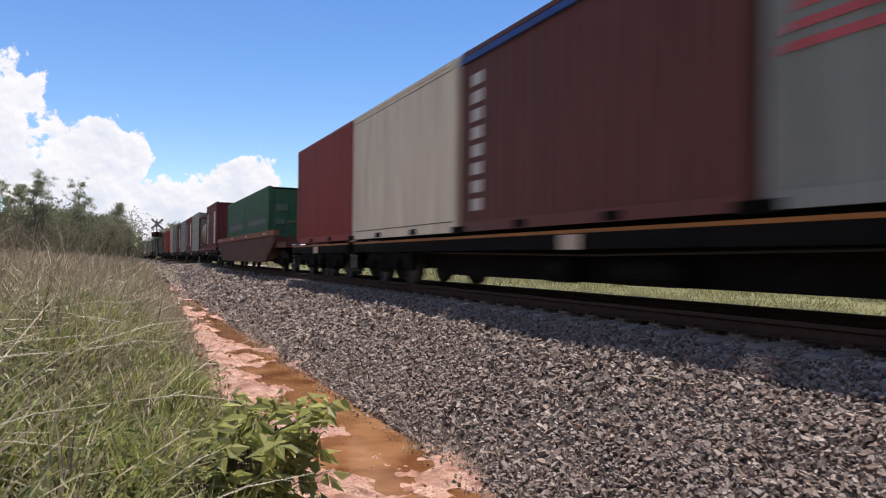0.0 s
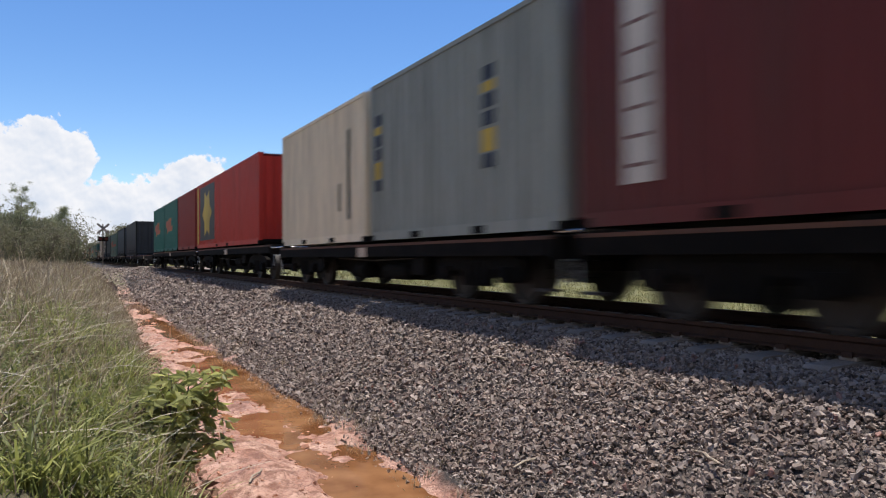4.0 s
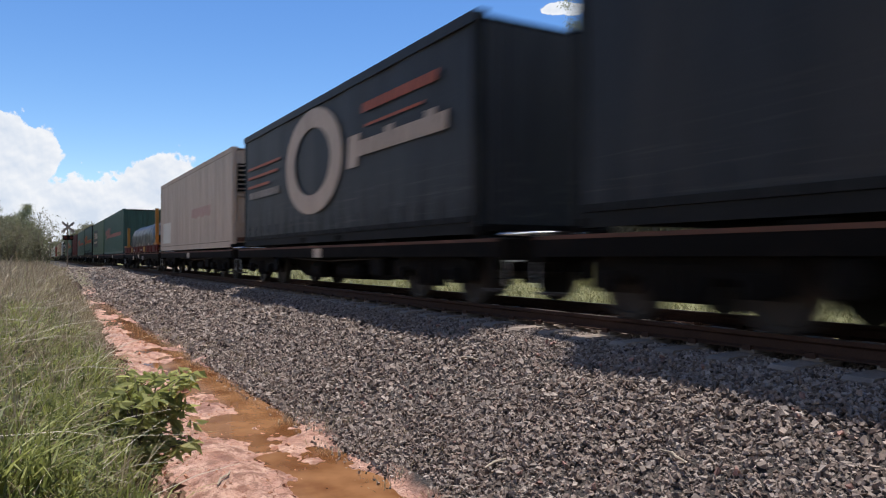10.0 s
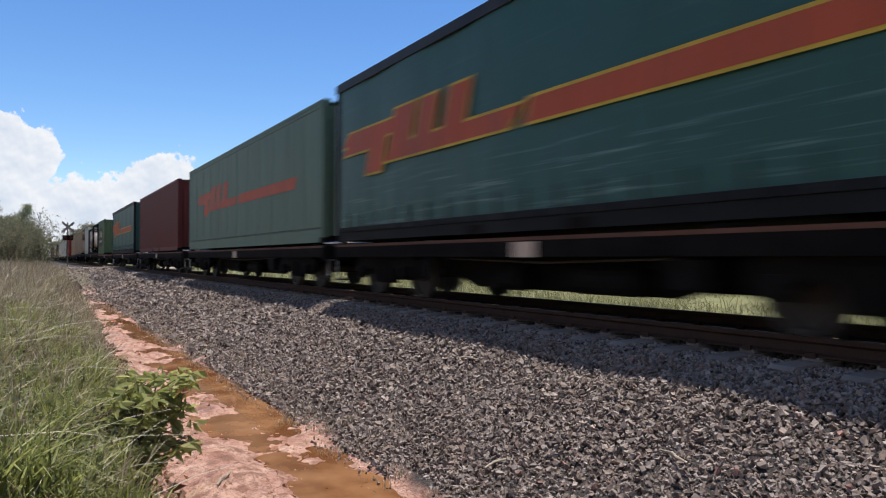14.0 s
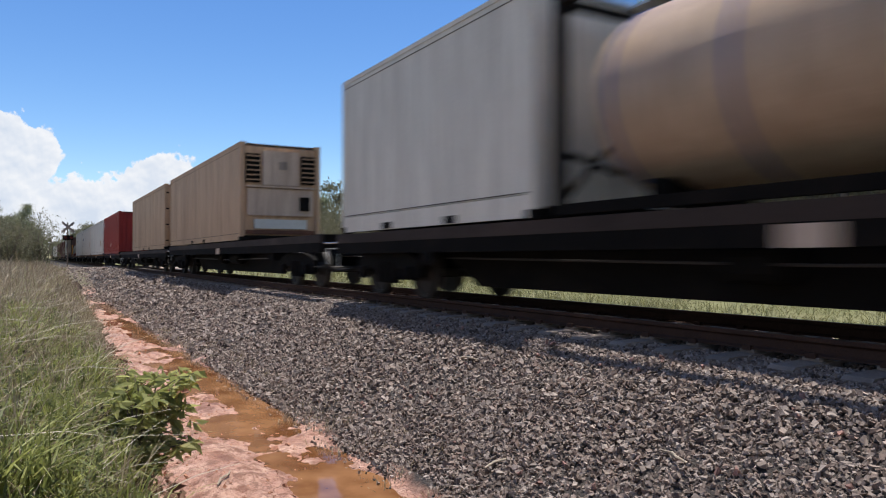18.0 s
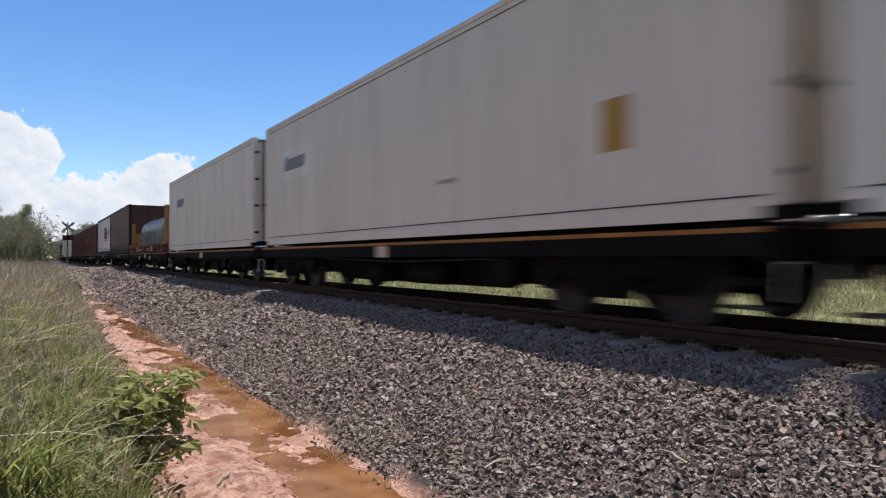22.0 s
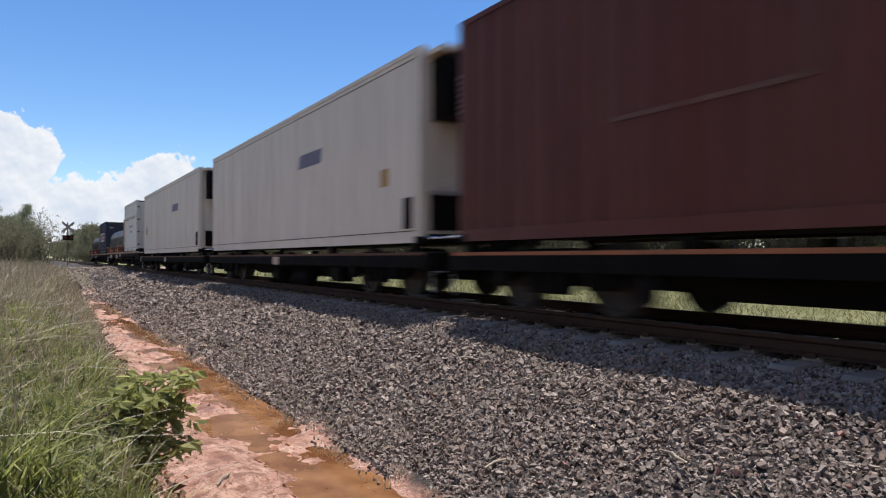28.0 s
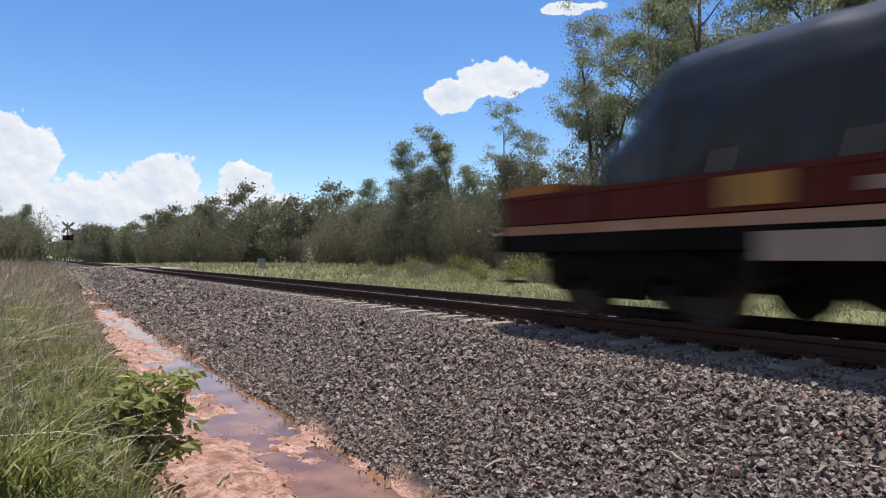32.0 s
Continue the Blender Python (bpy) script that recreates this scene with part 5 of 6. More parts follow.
o = unit(-159.0, -145.1, "stained", "stained cream refrigerated container", "reefer", "unit", "refrigerated_container", 2.95)
rects(o, "patch", M["white"], [(4.2, 6.2, 0.35, 1.25)], "pale repair patch")
rects(o, "marking", M["faded"], [(-3.8 + 0.55 * k, -3.35 + 0.55 * k, 1.15 + 0.05 * (k % 2), 1.52, 0.05) for k in range(6)], "washed-out red bars")

o = unit(-128.9, -114.2, "dull_teal", "dull teal ribbed container with a dull red stripe", "dry", "doors", rod=M["dull_teal"])
slanted_mark(o, 6.2, 1.15, 0.9, M["rosy"], 6.4, wide=1.75)
o = unit(-113.4, -101.1, "olive", "dull green panelled container with a dark sign panel", "smooth", "wall")


def sign(o, a, b):
    rects(o, "sign_panel", M["black"], [(a, b, 0.75, 2.35)], "dark sign panel")
    w = b - a
    rects(o, "marking", M["ochre"], [(b - 0.20 * w, b - 0.07 * w, z, z + 0.13) for z in (1.55, 1.78, 2.0)], "ochre bars", out=-0.001)
    rects(o, "marking", M["stained"], [(a + 0.06 * w + 0.10 * w * k, a + 0.06 * w + 0.10 * w * k + 0.07 * w, 1.52, 2.0 + 0.08 * (k % 2)) for k in range(7)] + [(a + 0.08 * w, b - 0.12 * w, 1.08, 1.28)], "pale bars", out=-0.001)


sign(o, 0.6, 5.0)
o = unit(-99.3, -87.1, "teal_vinyl", "teal curtain-sided container with an orange mark and stripe", "taut", "wall", "curtain_container")
slanted_mark(o, 5.7, 1.2, 0.95, M["orange"], 5.4, M["gold"], wide=1.75, base=0.026)
o = unit(-86.3, -71.7, "sage", "faded sage-green panelled container with an orange mark and stripe", "smooth", "doors")
slanted_mark(o, 5.7, 1.15, 0.92, M["orange"], 5.2, wide=1.85)
unit(-69.2, -57.0, "maroon", "plain maroon ribbed shipping container", "dry", "wall")
o = unit(-54.2, -41.2, "teal_vinyl", "teal curtain-sided container with an orange mark and stripe", "taut", "wall", "curtain_container")
slanted_mark(o, 6.0, 1.25, 0.95, M["orange"], 5.4, M["gold"], wide=1.75, base=0.026)
o = unit(-33.4, -27.4, "lime", "leaf-green container with a dark sign panel", "smooth", "wall")
sign(o, -1.2, 2.4)
place(tank_unit("white tank in a black open frame", 6.1, 2.75, M["tank_white"], M["under"]), -23.1)
place(tank_unit("stained cream tank with a blue band in a black frame", 6.1, 2.55, M["tank_tan"], M["under"], M["roof_blue"]), -16.6)
unit(-13.2, -7.1, "white", "plain white steel container on a black wagon", "smooth", "wall", height=2.97)
unit(0.8, 13.0, "tan", "dirty cream refrigerated container with end cooling unit", "reefer", "unit", "refrigerated_container", 2.97)
unit(14.5, 26.7, "tan", "dirty cream refrigerated container with hinged end doors", "reefer", "doors", "refrigerated_container", 2.97)
o = unit(34.7, 46.9, "red", "dark red ribbed shipping container with small white marks", "dry", "wall")
rects(o, "marking", M["pale"], [(5.2, 5.8, 2.25, 2.6), (-0.3, 0.1, 0.6, 0.8)], "small white marks")
rects(o, "marking", M["orange"], [(-5.8, -5.4, 0.3, 0.6), (-4.9, -4.7, 0.35, 0.5)], "small orange marks")
o = unit(48.3, 62.85, "white", "white refrigerated container with hinged end doors", "reefer", "doors", "refrigerated_container", rod=M["under"])
rects(o, "marking", M["dull_gold"], [(-5.4, -5.0, 0.75, 1.3)], "small yellow mark")
o = unit(63.3, 77.9, "off_white", "off-white refrigerated container with a blue mark", "reefer", "doors", "refrigerated_container", rod=M["under"])
rects(o, "patch", M["white"], [(4.1, 5.95, 1.55, 2.25)], "paler patch round the mark", out=-0.008)
rects(o, "marking", M["blue"], [(4.35 + 0.24 * k, 4.53 + 0.24 * k, 1.75, 2.02 + 0.06 * (k == 5), 0.06) for k in range(6)], "blue lettering bars", out=-0.001)
rects(o, "scuff", M["grubby"], [(-2.2, -1.7, 0.78, 0.84)], "small scuff")
rects(o, "marking", M["dull_gold"], [(-5.6, -5.2, 0.8, 1.35)], "small yellow mark")
o = unit(79.2, 93.0, "off_white", "off-white refrigerated container with a violet mark", "reefer", "doors", "refrigerated_container", rod=M["under"])
rects(o, "marking", M["blue"], [(3.6, 5.0, 1.78, 2.1, 0.1)], "violet-blue mark")
o = unit(108.3, 120.9, "brown_vinyl", "dark brown curtain-sided container with dark roof rail", "taut", "wall", "curtain_container")
o = unit(121.0, 133.2, "white_vinyl", "white curtain-sided container with a grey sign and orange line", "taut", "wall", "curtain_container")
rects(o, "lettering", M["slate"], [(-1.42, -1.08, 1.25, 2.2, 0.1)] + [(-2.36 - 0.42 * k, -2.06 - 0.42 * k, 1.27, 2.2 - 0.25 * (k % 2), 0.1) for k in range(4)], "dark blue-grey lettering bars", out=0.04)
rects(o, "lettering", M["grubby"], [(-4.62 - 0.4 * k, -4.34 - 0.4 * k, 1.55, 1.95, 0.05) for k in range(3)], "grey lettering bars", out=0.04)
rects(o, "marking", M["orange"], [(-1.95, -1.5, 1.26, 2.18, 0.1)], "orange bar", out=0.04)
rects(o, "marking", M["rosy"], [(-5.3, -1.05, 1.10, 1.16)], "thin red line", out=0.04)
for f, r in ((136.3, 152.6), (153.2, 169.9), (170.4, 186.2)):
    o = unit(f, r, "van", "weathered oxide-brown ribbed box van body", "van", "wall", "van_body")
    if f < 150:
        rects(o, "patch", M["worn_patch"], [(2.6, 5.0, 1.25, 2.0)], "worn dull patch")
    if f > 165:
        rects(o, "marking", M["worn_patch"], [(2.6, 2.66, 1.2, 2.2), (4.9, 4.96, 1.2, 2.2), (2.7, 4.85, 1.2, 1.25)], "faded thin frame lines")
for f, r in ((187.4, 202.1), (204.4, 219.1)):
    o = unit(f, r, "off_white", "off-white refrigerated container with an end cooling unit and a violet mark", "reefer", "genset", "refrigerated_container")
    rects(o, "marking", M["blue"], [(-2.9, -1.5, 1.78, 2.08, 0.1)], "violet-blue mark")
    rects(o, "marking", M["dull_gold"], [(-6.2, -5.9, 1.0, 1.3)] if f < 200 else [(6.2, 6.6, 1.0, 1.4)], "small yellow mark")
o = unit(222.6, 228.8, "white", "white container with dark lettering bars", "reefer", "doors", height=2.97, rod=M["zinc"])
rects(o, "lettering", M["faint_grey"], [(2.4 - 0.32 * k, 2.62 - 0.32 * k, 1.95, 2.12) for k in range(16) if k not in (6,)] + [(0.3 - 0.28 * k, 0.5 - 0.28 * k, 1.45, 1.6) for k in range(7)] + [(-0.1 - 0.25 * k, 0.05 - 0.25 * k, 1.15, 1.28) for k in range(4)], "dark lettering bars")
o = unit(243.1, 249.1, "navy", "navy-blue ribbed container with a white sign", "dry", "doors", height=2.6, rod=M["navy"])
for x, z, w, t in ((-0.75, 2.15, 0.4, 0.16), (-0.2, 1.75, 0.3, 0.12), (0.25, 1.9, 0.3, 0.3), (0.75, 2.1, 0.4, 0.22), (-0.7, 1.3, 0.28, 0.2), (0.2, 1.2, 0.3, 0.22), (0.8, 1.55, 0.24, 0.3), (-0.35, 0.9, 0.2, 0.14)):
    part("label_plate", cbox(B(), x, -3.03, z, w * 0.8, 0.012, t * 0.8), M["grubby"], o, "small grubby label")
rects(o, "sign_panel", M["pale"], [(-1.75, 2.1, 1.02, 1.72)], "white sign")
rects(o, "marking", M["pink"], [(0.50 + 0.46 * k, 0.86 + 0.46 * k, 1.12, 1.62, 0.06) for k in range(3)] + [(0.5, 1.9, 1.12, 1.26)], "red block lettering bars", out=-0.001)
rects(o, "marking", M["charcoal"], [(-0.30, 0.25, 1.12, 1.24), (-0.30, 0.25, 1.48, 1.62), (-0.10, 0.25, 1.24, 1.48), (-0.95, -0.42, 1.12, 1.22), (-0.95, -0.42, 1.50, 1.62), (-1.35, -1.05, 1.14, 1.60), (-1.62, -1.45, 1.14, 1.60)], "dark lettering bars", out=-0.001)
rects(o, "marking", M["grubby"], [(-0.2, 0.2, 0.83, 0.92), (-0.2, 0.2, 0.42, 0.52), (-2.5, -2.2, 1.2, 1.7)], "small pale marks")

# coil wagons' loads
for f, r, lo, hi, s in ((-144.2, -129.9, -142.3, -132.0, 1), (93.7, 107.8, 95.2, 104.4, 2), (229.1, 241.6, 230.4, 240.6, 3), (249.4, 262.2, 250.8, 260.6, 4)):
    place(coil_bed(r - f - 0.2, s > 2), (f + r) / 2)
    place(coil_load(hi - lo, s, (1.32 if s == 1 else 1.55) + FLOOR - deck_at(f + 5)), (lo + hi) / 2, up=0.07)
tall, low_board = stanchion(2.15), stanchion(1.75, True)
place(tall, -143.2)
for u in (94.4, 229.6, 249.9):
    t2 = copy_thing(tall, Matrix())
    place(t2, u)
place(stanchion(1.6), -131.2)
place(low_board, 106.6)

# -- wagons under them
WAGONS = {}


def wagon(f, r, style="rust"):
    key = (round(r - f, 1), style, deck_at((f + r) / 2))
    if key not in WAGONS:
        WAGONS[key] = ob = flat_wagon(*key)
    else:
        ob = copy_thing(WAGONS[key], Matrix())
    place(ob, (f + r) / 2, 0.0)


for f, r, s in ((-380.7, -361.9, "yellow"), (-361.5, -354.9, "yellow"), (-333.3, -321.2, "rust"), (-320.8, -308.4, "rust"), (-307.5, -294.6, "rust"), (-294.2, -281.4, "rust"),
                (-280.4, -267.0, "rust"), (-266.4, -247.3, "rust"), (-246.5, -233.2, "rust"), (-232.6, -219.2, "rust"), (-217.6, -203.6, "rust"), (-202.6, -187.5, "rust"), (-186.9, -173.9, "rust"),
                (-173.2, -159.7, "rust"), (-159.0, -145.0, "rust"), (-144.4, -129.6, "rust"), (-128.9, -114.1, "rust"), (-113.5, -100.4, "rust"), (-99.6, -86.9, "rust"), (-86.3, -71.4, "rust"), (-70.2, -56.4, "rust"),
                (-55.2, -41.0, "rust"), (-40.3, -27.1, "yellow"), (-26.6, -6.7, "dusk"), (-6.0, 13.3, "dusk"), (14.1, 33.4, "dusk"), (34.2, 47.3, "rust"), (48.0, 62.9, "yellow"), (63.4, 78.3, "yellow"), (79.0, 93.1, "yellow"),
                (93.7, 107.9, "oxide"), (108.5, 120.7, "rust"), (121.2, 133.6, "rust"), (136.0, 152.8, "van"), (153.3, 170.1, "van"), (170.5, 186.5, "van"), (187.2, 202.7, "rust"), (203.5, 220.5, "rust"),
                (221.3, 241.7, "tan"), (242.5, 262.3, "tan")):
    wagon(f, r, s)
place(well_wagon(19.6), -344.2, 0.0)


# ---- vegetation ----
def blades(name, x, y, z, hgt, width, lean, material, seed, ang=None):
    """Grass as bent, tapering strips; one row of arrays, five triangles a blade."""
    rng = np.random.RandomState(seed)
    k = len(x)
    a = rng.uniform(0, 2 * pi, k) if ang is None else ang
    dx, dy = np.cos(a), np.sin(a)
    b = rng.uniform(0, 2 * pi, k) if ang is None else a + pi / 2 + rng.normal(0, 0.5, k)
    wx, wy = np.cos(b), np.sin(b)
    v = np.zeros((k, 7, 3), dtype=np.float32)
    for lv, (s, wd) in enumerate(((0.0, 0.8), (0.4, 1.0), (0.75, 0.7))):
        bend = lean * hgt * s ** 1.8
        cx, cy, cz = x + dx * bend, y + dy * bend, z + hgt * s * (1 - 0.25 * lean * s)
        for sd in (0, 1):
            q = (sd - 0.5) * width * wd
            v[:, lv * 2 + sd, 0], v[:, lv * 2 + sd, 1], v[:, lv * 2 + sd, 2] = cx + wx * q, cy + wy * q, cz
    bend = lean * hgt
    v[:, 6, 0], v[:, 6, 1], v[:, 6, 2] = x + dx * bend, y + dy * bend, z + hgt * (1 - 0.35 * lean)
    f = np.array([(0, 1, 3), (0, 3, 2), (2, 3, 5), (2, 5, 4), (4, 5, 6)])[None] + (np.arange(k) * 7)[:, None, None]
    return raw(name, v.reshape(-1, 3), f.reshape(-1, 3), material)


rng = np.random.RandomState(21)


def scatter(x0, x1, y0, y1, k, clump=0.0, scale=1.0, thr=0.0):
    x, y = rng.uniform(x0, x1, k), rng.uniform(y0, y1, k)
    if clump:
        n = np.array([noise.noise((a * scale, b * scale, clump)) for a, b in zip(x, y)])
        keep = n > thr
        x, y = x[keep], y[keep]
    return x, y


def on_ground(x, y):
    return np.array([ground_z(a, b) for a, b in zip(x, y)])


def bank_grass(name, label, material, spec, seed, bare=0.0):
    xs, ys, hs, ws, ls = [], [], [], [], []
    for x0, y0, y1, k, h0, h1, w, lean, cl, thr in spec:
        x, y = scatter(x0, 2.2, y0, y1, k, cl, 1.7, thr)
        e = np.array([bank_edge(b) for b in y]) - 0.10
        ok = (x < e + rng.uniform(-0.15, 0.12, len(x))) & ~((np.abs(x) < 0.55) & (y < 3.4)) & ~((np.abs(x) < 0.9) & (y < 1.2))
        ok &= x < e - bare * np.clip((y - 5.5) / 4.0, 0, 1) * rng.uniform(0.5, 1.4, len(x))     # a worn dry strip along the drain
        x, y, e = x[ok], y[ok], e[ok]
        down = np.clip((e - x) / 1.3, 0.0, 1.0)                     # short at the drain's edge, tall on the bank
        near = np.clip((y - 2.0) / 5.0, 0.15, 1.0)
        h = (h0 + (h1 - h0) * rng.uniform(0, 1, len(x)) ** 1.4) * (0.38 + 0.62 * down) * (0.45 + 0.55 * near)
        xs.append(x), ys.append(y), hs.append(h), ws.append(np.full(len(x), w)), ls.append(0.15 + (lean - 0.15) * rng.uniform(0, 1, len(x)) ** 1.6)
    x, y, h, w, l = (np.concatenate(q) for q in (xs, ys, hs, ws, ls))
    ob = new(name, blades(name, x, y, on_ground(x, y) - 0.02, h, w, l, material, seed))
    tagged(ob, label, "grass", kind="stuff")


bank_grass("green_grass", "fresh yellow-green grass on the bank of the drain", GRASS_G,
           ((-3.5, -7, 1.6, 3000, 0.25, 0.7, 0.02, 0.8, 0, 0), (-2.0, 1.6, 8, 20000, 0.10, 0.42, 0.007, 1.9, 2.0, -0.2), (-2.0, 1.6, 9, 14000, 0.2, 0.6, 0.012, 1.5, 4.0, 0.15), (-2.6, 8, 20, 14000, 0.18, 0.62, 0.014, 1.7, 2.0, 0.10),
            (-3, 20, 52, 6000, 0.25, 0.6, 0.03, 1.0, 0, 0)), 31, 0.42)
bank_grass("dry_grass", "tall dry straw-coloured grass on the bank", GRASS_D,
           ((-2.0, 1.6, 8, 6000, 0.15, 0.62, 0.005, 1.9, 7.0, -0.1), (-2.6, 6, 20, 12000, 0.2, 0.85, 0.008, 1.8, 7.0, -0.2), (-4, 20, 52, 8000, 0.3, 0.9, 0.022, 1.2, 0, 0),
            (-2.4, 3.6, 9, 800, 0.7, 1.3, 0.005, 1.8, 0, 0), (-3.0, 9, 22, 2200, 0.6, 1.4, 0.009, 1.7, 0, 0)), 32)
bank_grass("dead_grass", "matted dead brown grass and feathery seed stems on the bank", GRASS_B,
           ((-1.6, 1.6, 9, 9000, 0.08, 0.36, 0.007, 1.9, 0, 0), (-1.6, 6, 22, 26000, 0.06, 0.34, 0.010, 1.9, 0, 0), (-2.6, 5, 20, 7000, 0.3, 0.9, 0.008, 1.8, 5.0, -0.1), (-4, 20, 52, 7000, 0.3, 0.9, 0.02, 1.2, 0, 0)), 36)


def tussocks(name, label, material, k, per, h0, h1, width, y0, y1, seed, back=1.9, bare=0.25):
    """Arching leaves that spring from shared roots, so that the grass stands in separate tufts."""
    rg = np.random.RandomState(seed)
    ty = y0 + (y1 - y0) * rg.rand(k) ** 1.4
    tx = np.array([bank_edge(b) for b in ty]) - bare * np.clip((ty - 4) / 4, 0.3, 1.4) - back * rg.rand(k)
    ok = ~((np.abs(tx) < 0.7) & (ty < 3.7))
    tx, ty = tx[ok], ty[ok]
    th = rg.uniform(h0, h1, len(tx))
    i = np.repeat(np.arange(len(tx)), per)
    n = len(i)
    x, y = tx[i] + rg.normal(0, 0.035, n), ty[i] + rg.normal(0, 0.035, n)
    h = th[i] * rg.uniform(0.45, 1.1, n)
    ob = new(name, blades(name, x, y, on_ground(x, y) - 0.02, h, width * rg.uniform(0.6, 1.3, n), 0.15 + 1.25 * rg.rand(n) ** 1.3, material, seed, rg.uniform(0, 2 * pi, n)))
    tagged(ob, label, "grass", kind="stuff")


tussocks("grass_tussocks", "bright yellow-green grass tussocks on the bank", leaf_mat("tussock_grass", (0.115, 0.135, 0.036), (0.33, 0.345, 0.105), 0.48), 300, 46, 0.20, 0.56, 0.013, 2.2, 12, 51, 1.9, 0.42)
tussocks("straw_tussocks", "bleached straw-coloured grass tussocks on the bank", leaf_mat("tussock_straw", (0.14, 0.11, 0.065), (0.36, 0.30, 0.19), 0.35), 280, 34, 0.25, 0.75, 0.008, 3.0, 18, 52, 2.3, 0.1)


def fallen_stems(name, label, k, seed, material):
    """Thin dry stems that lie across the grass at all angles."""
    rg = np.random.RandomState(seed)
    y = 2.2 + 9.5 * rg.rand(k) ** 1.5
    x = np.array([bank_edge(b) for b in y]) - 0.15 - 2.2 * rg.rand(k)
    ok = ~((np.abs(x) < 0.6) & (y < 3.6))
    x, y = x[ok], y[ok]
    k = len(x)
    z = on_ground(x, y) + rg.uniform(0.06, 0.48, k)
    a, L = rg.uniform(-0.7, 0.7, k) + rg.choice([0, pi], k), rg.uniform(0.2, 0.75, k)
    d = np.stack([np.cos(a), np.sin(a), rg.uniform(-0.25, 0.45, k)], 1) * L[:, None]
    p = np.stack([x, y, z], 1)
    w = rg.uniform(0.0016, 0.0034, k)[:, None] * np.stack([-np.sin(a), np.cos(a), np.full(k, 0.4)], 1)
    mid = p + d * 0.5 + np.array([0, 0, 1.0]) * (0.05 * L)[:, None]
    v = np.stack([p - w, p + w, mid - w, mid + w, p + d - w * 0.5, p + d + w * 0.5], 1)
    f = np.array([(0, 2, 3, 1), (2, 4, 5, 3)])[None] + (np.arange(k) * 6)[:, None, None]
    ob = new(name, raw(name, v.reshape(-1, 3), f.reshape(-1, 4), material))
    tagged(ob, label, "grass", kind="stuff")


fallen_stems("dry_stems", "pale dry stems lying across the bank's grass", 320, 37, leaf_mat("bleached_stems", (0.24, 0.21, 0.15), (0.50, 0.44, 0.34), 0.25))
x, y = scatter(9.6, 24, 1, 34, 46000, 3.0, 0.5, -0.3)
x2, y2 = scatter(9.4, 26, 34, 110, 12000)
xx, yy = np.concatenate([x, x2]), np.concatenate([y, y2])
tuft = np.array([noise.noise((a * 0.8, b * 0.8, 6.0)) for a, b in zip(x, y)])
hh = np.concatenate([rng.uniform(0.06, 0.26, len(x)) * (1 + 1.9 * np.clip(tuft + (x - 13) * 0.045, 0, 1)), rng.uniform(0.2, 0.65, len(x2))])
ww = np.concatenate([np.full(len(x), 0.015), np.full(len(x2), 0.05)])
ob = new("field_grass", blades("field_grass", xx, yy, on_ground(xx, yy) - 0.02, hh, ww, rng.uniform(0.3, 1.7, len(xx)), FIELD_G, 33))
tagged(ob, "yellow-green grass beyond the track", "grass", kind="stuff")
x, y = scatter(2.58, 3.30, 3, 34, 7500, 5.0, 1.6, 0.04)
ob = new("drain_weeds", blades("drain_weeds", x, y, np.array([ground_z(a, b) for a, b in zip(x, y)]), rng.uniform(0.03, 0.13, len(x)), np.full(len(x), 0.008), rng.uniform(0.2, 0.9, len(x)), GRASS_D, 34))
tagged(ob, "low dry weeds at the foot of the ballast", "weeds", kind="stuff")


def leaves(name, pts, dirs, length, width, material, seed):
    """Pointed leaves as folded diamonds, hanging along dirs."""
    rng = np.random.RandomState(seed)
    k = len(pts)
    d = dirs / np.maximum(1e-6, np.linalg.norm(dirs, axis=1))[:, None]
    s = np.cross(d, rng.normal(size=(k, 3)))
    s /= np.maximum(1e-6, np.linalg.norm(s, axis=1))[:, None]
    L = (length * rng.uniform(0.7, 1.3, k))[:, None]
    Wd = (width * rng.uniform(0.7, 1.3, k))[:, None]
    n = np.cross(d, s) * Wd * 0.25
    v = np.stack([pts, pts + d * L * 0.45 + s * Wd / 2 + n, pts + d * L, pts + d * L * 0.45 - s * Wd / 2 + n], 1)
    f = np.array([(0, 1, 2), (0, 2, 3)])[None] + (np.arange(k) * 4)[:, None, None]
    return raw(name, v.reshape(-1, 3), f.reshape(-1, 3), material)


rg = np.random.RandomState(41)
ks = 420
sy = 2.4 + 9.0 * rg.rand(ks) ** 1.3
sx = np.array([bank_edge(b) for b in sy]) - 0.12 - 1.9 * rg.rand(ks)
wk = np.repeat(np.arange(ks), 34)
hz = rg.rand(len(wk))
wp = np.stack([sx[wk] + rg.normal(0, 0.055, len(wk)), sy[wk] + rg.normal(0, 0.055, len(wk)), on_ground(sx, sy)[wk] + 0.04 + hz * (0.15 + 0.32 * rg.rand(ks))[wk]], 1)
wk_ok = ~((np.abs(wp[:, 0]) < 0.6) & (wp[:, 1] < 3.6))
wp = wp[wk_ok]
ob = new("bank_weeds", leaves("bank_weeds", wp, rg.normal(size=(len(wp), 3)) + np.array([0, 0, -0.1]), 0.05, 0.016, leaf_mat("small_weed_leaves", (0.11, 0.125, 0.045), (0.27, 0.28, 0.11), 0.5), 42))
tagged(ob, "small-leaved green weeds among the bank's grass", "weeds", kind="stuff")


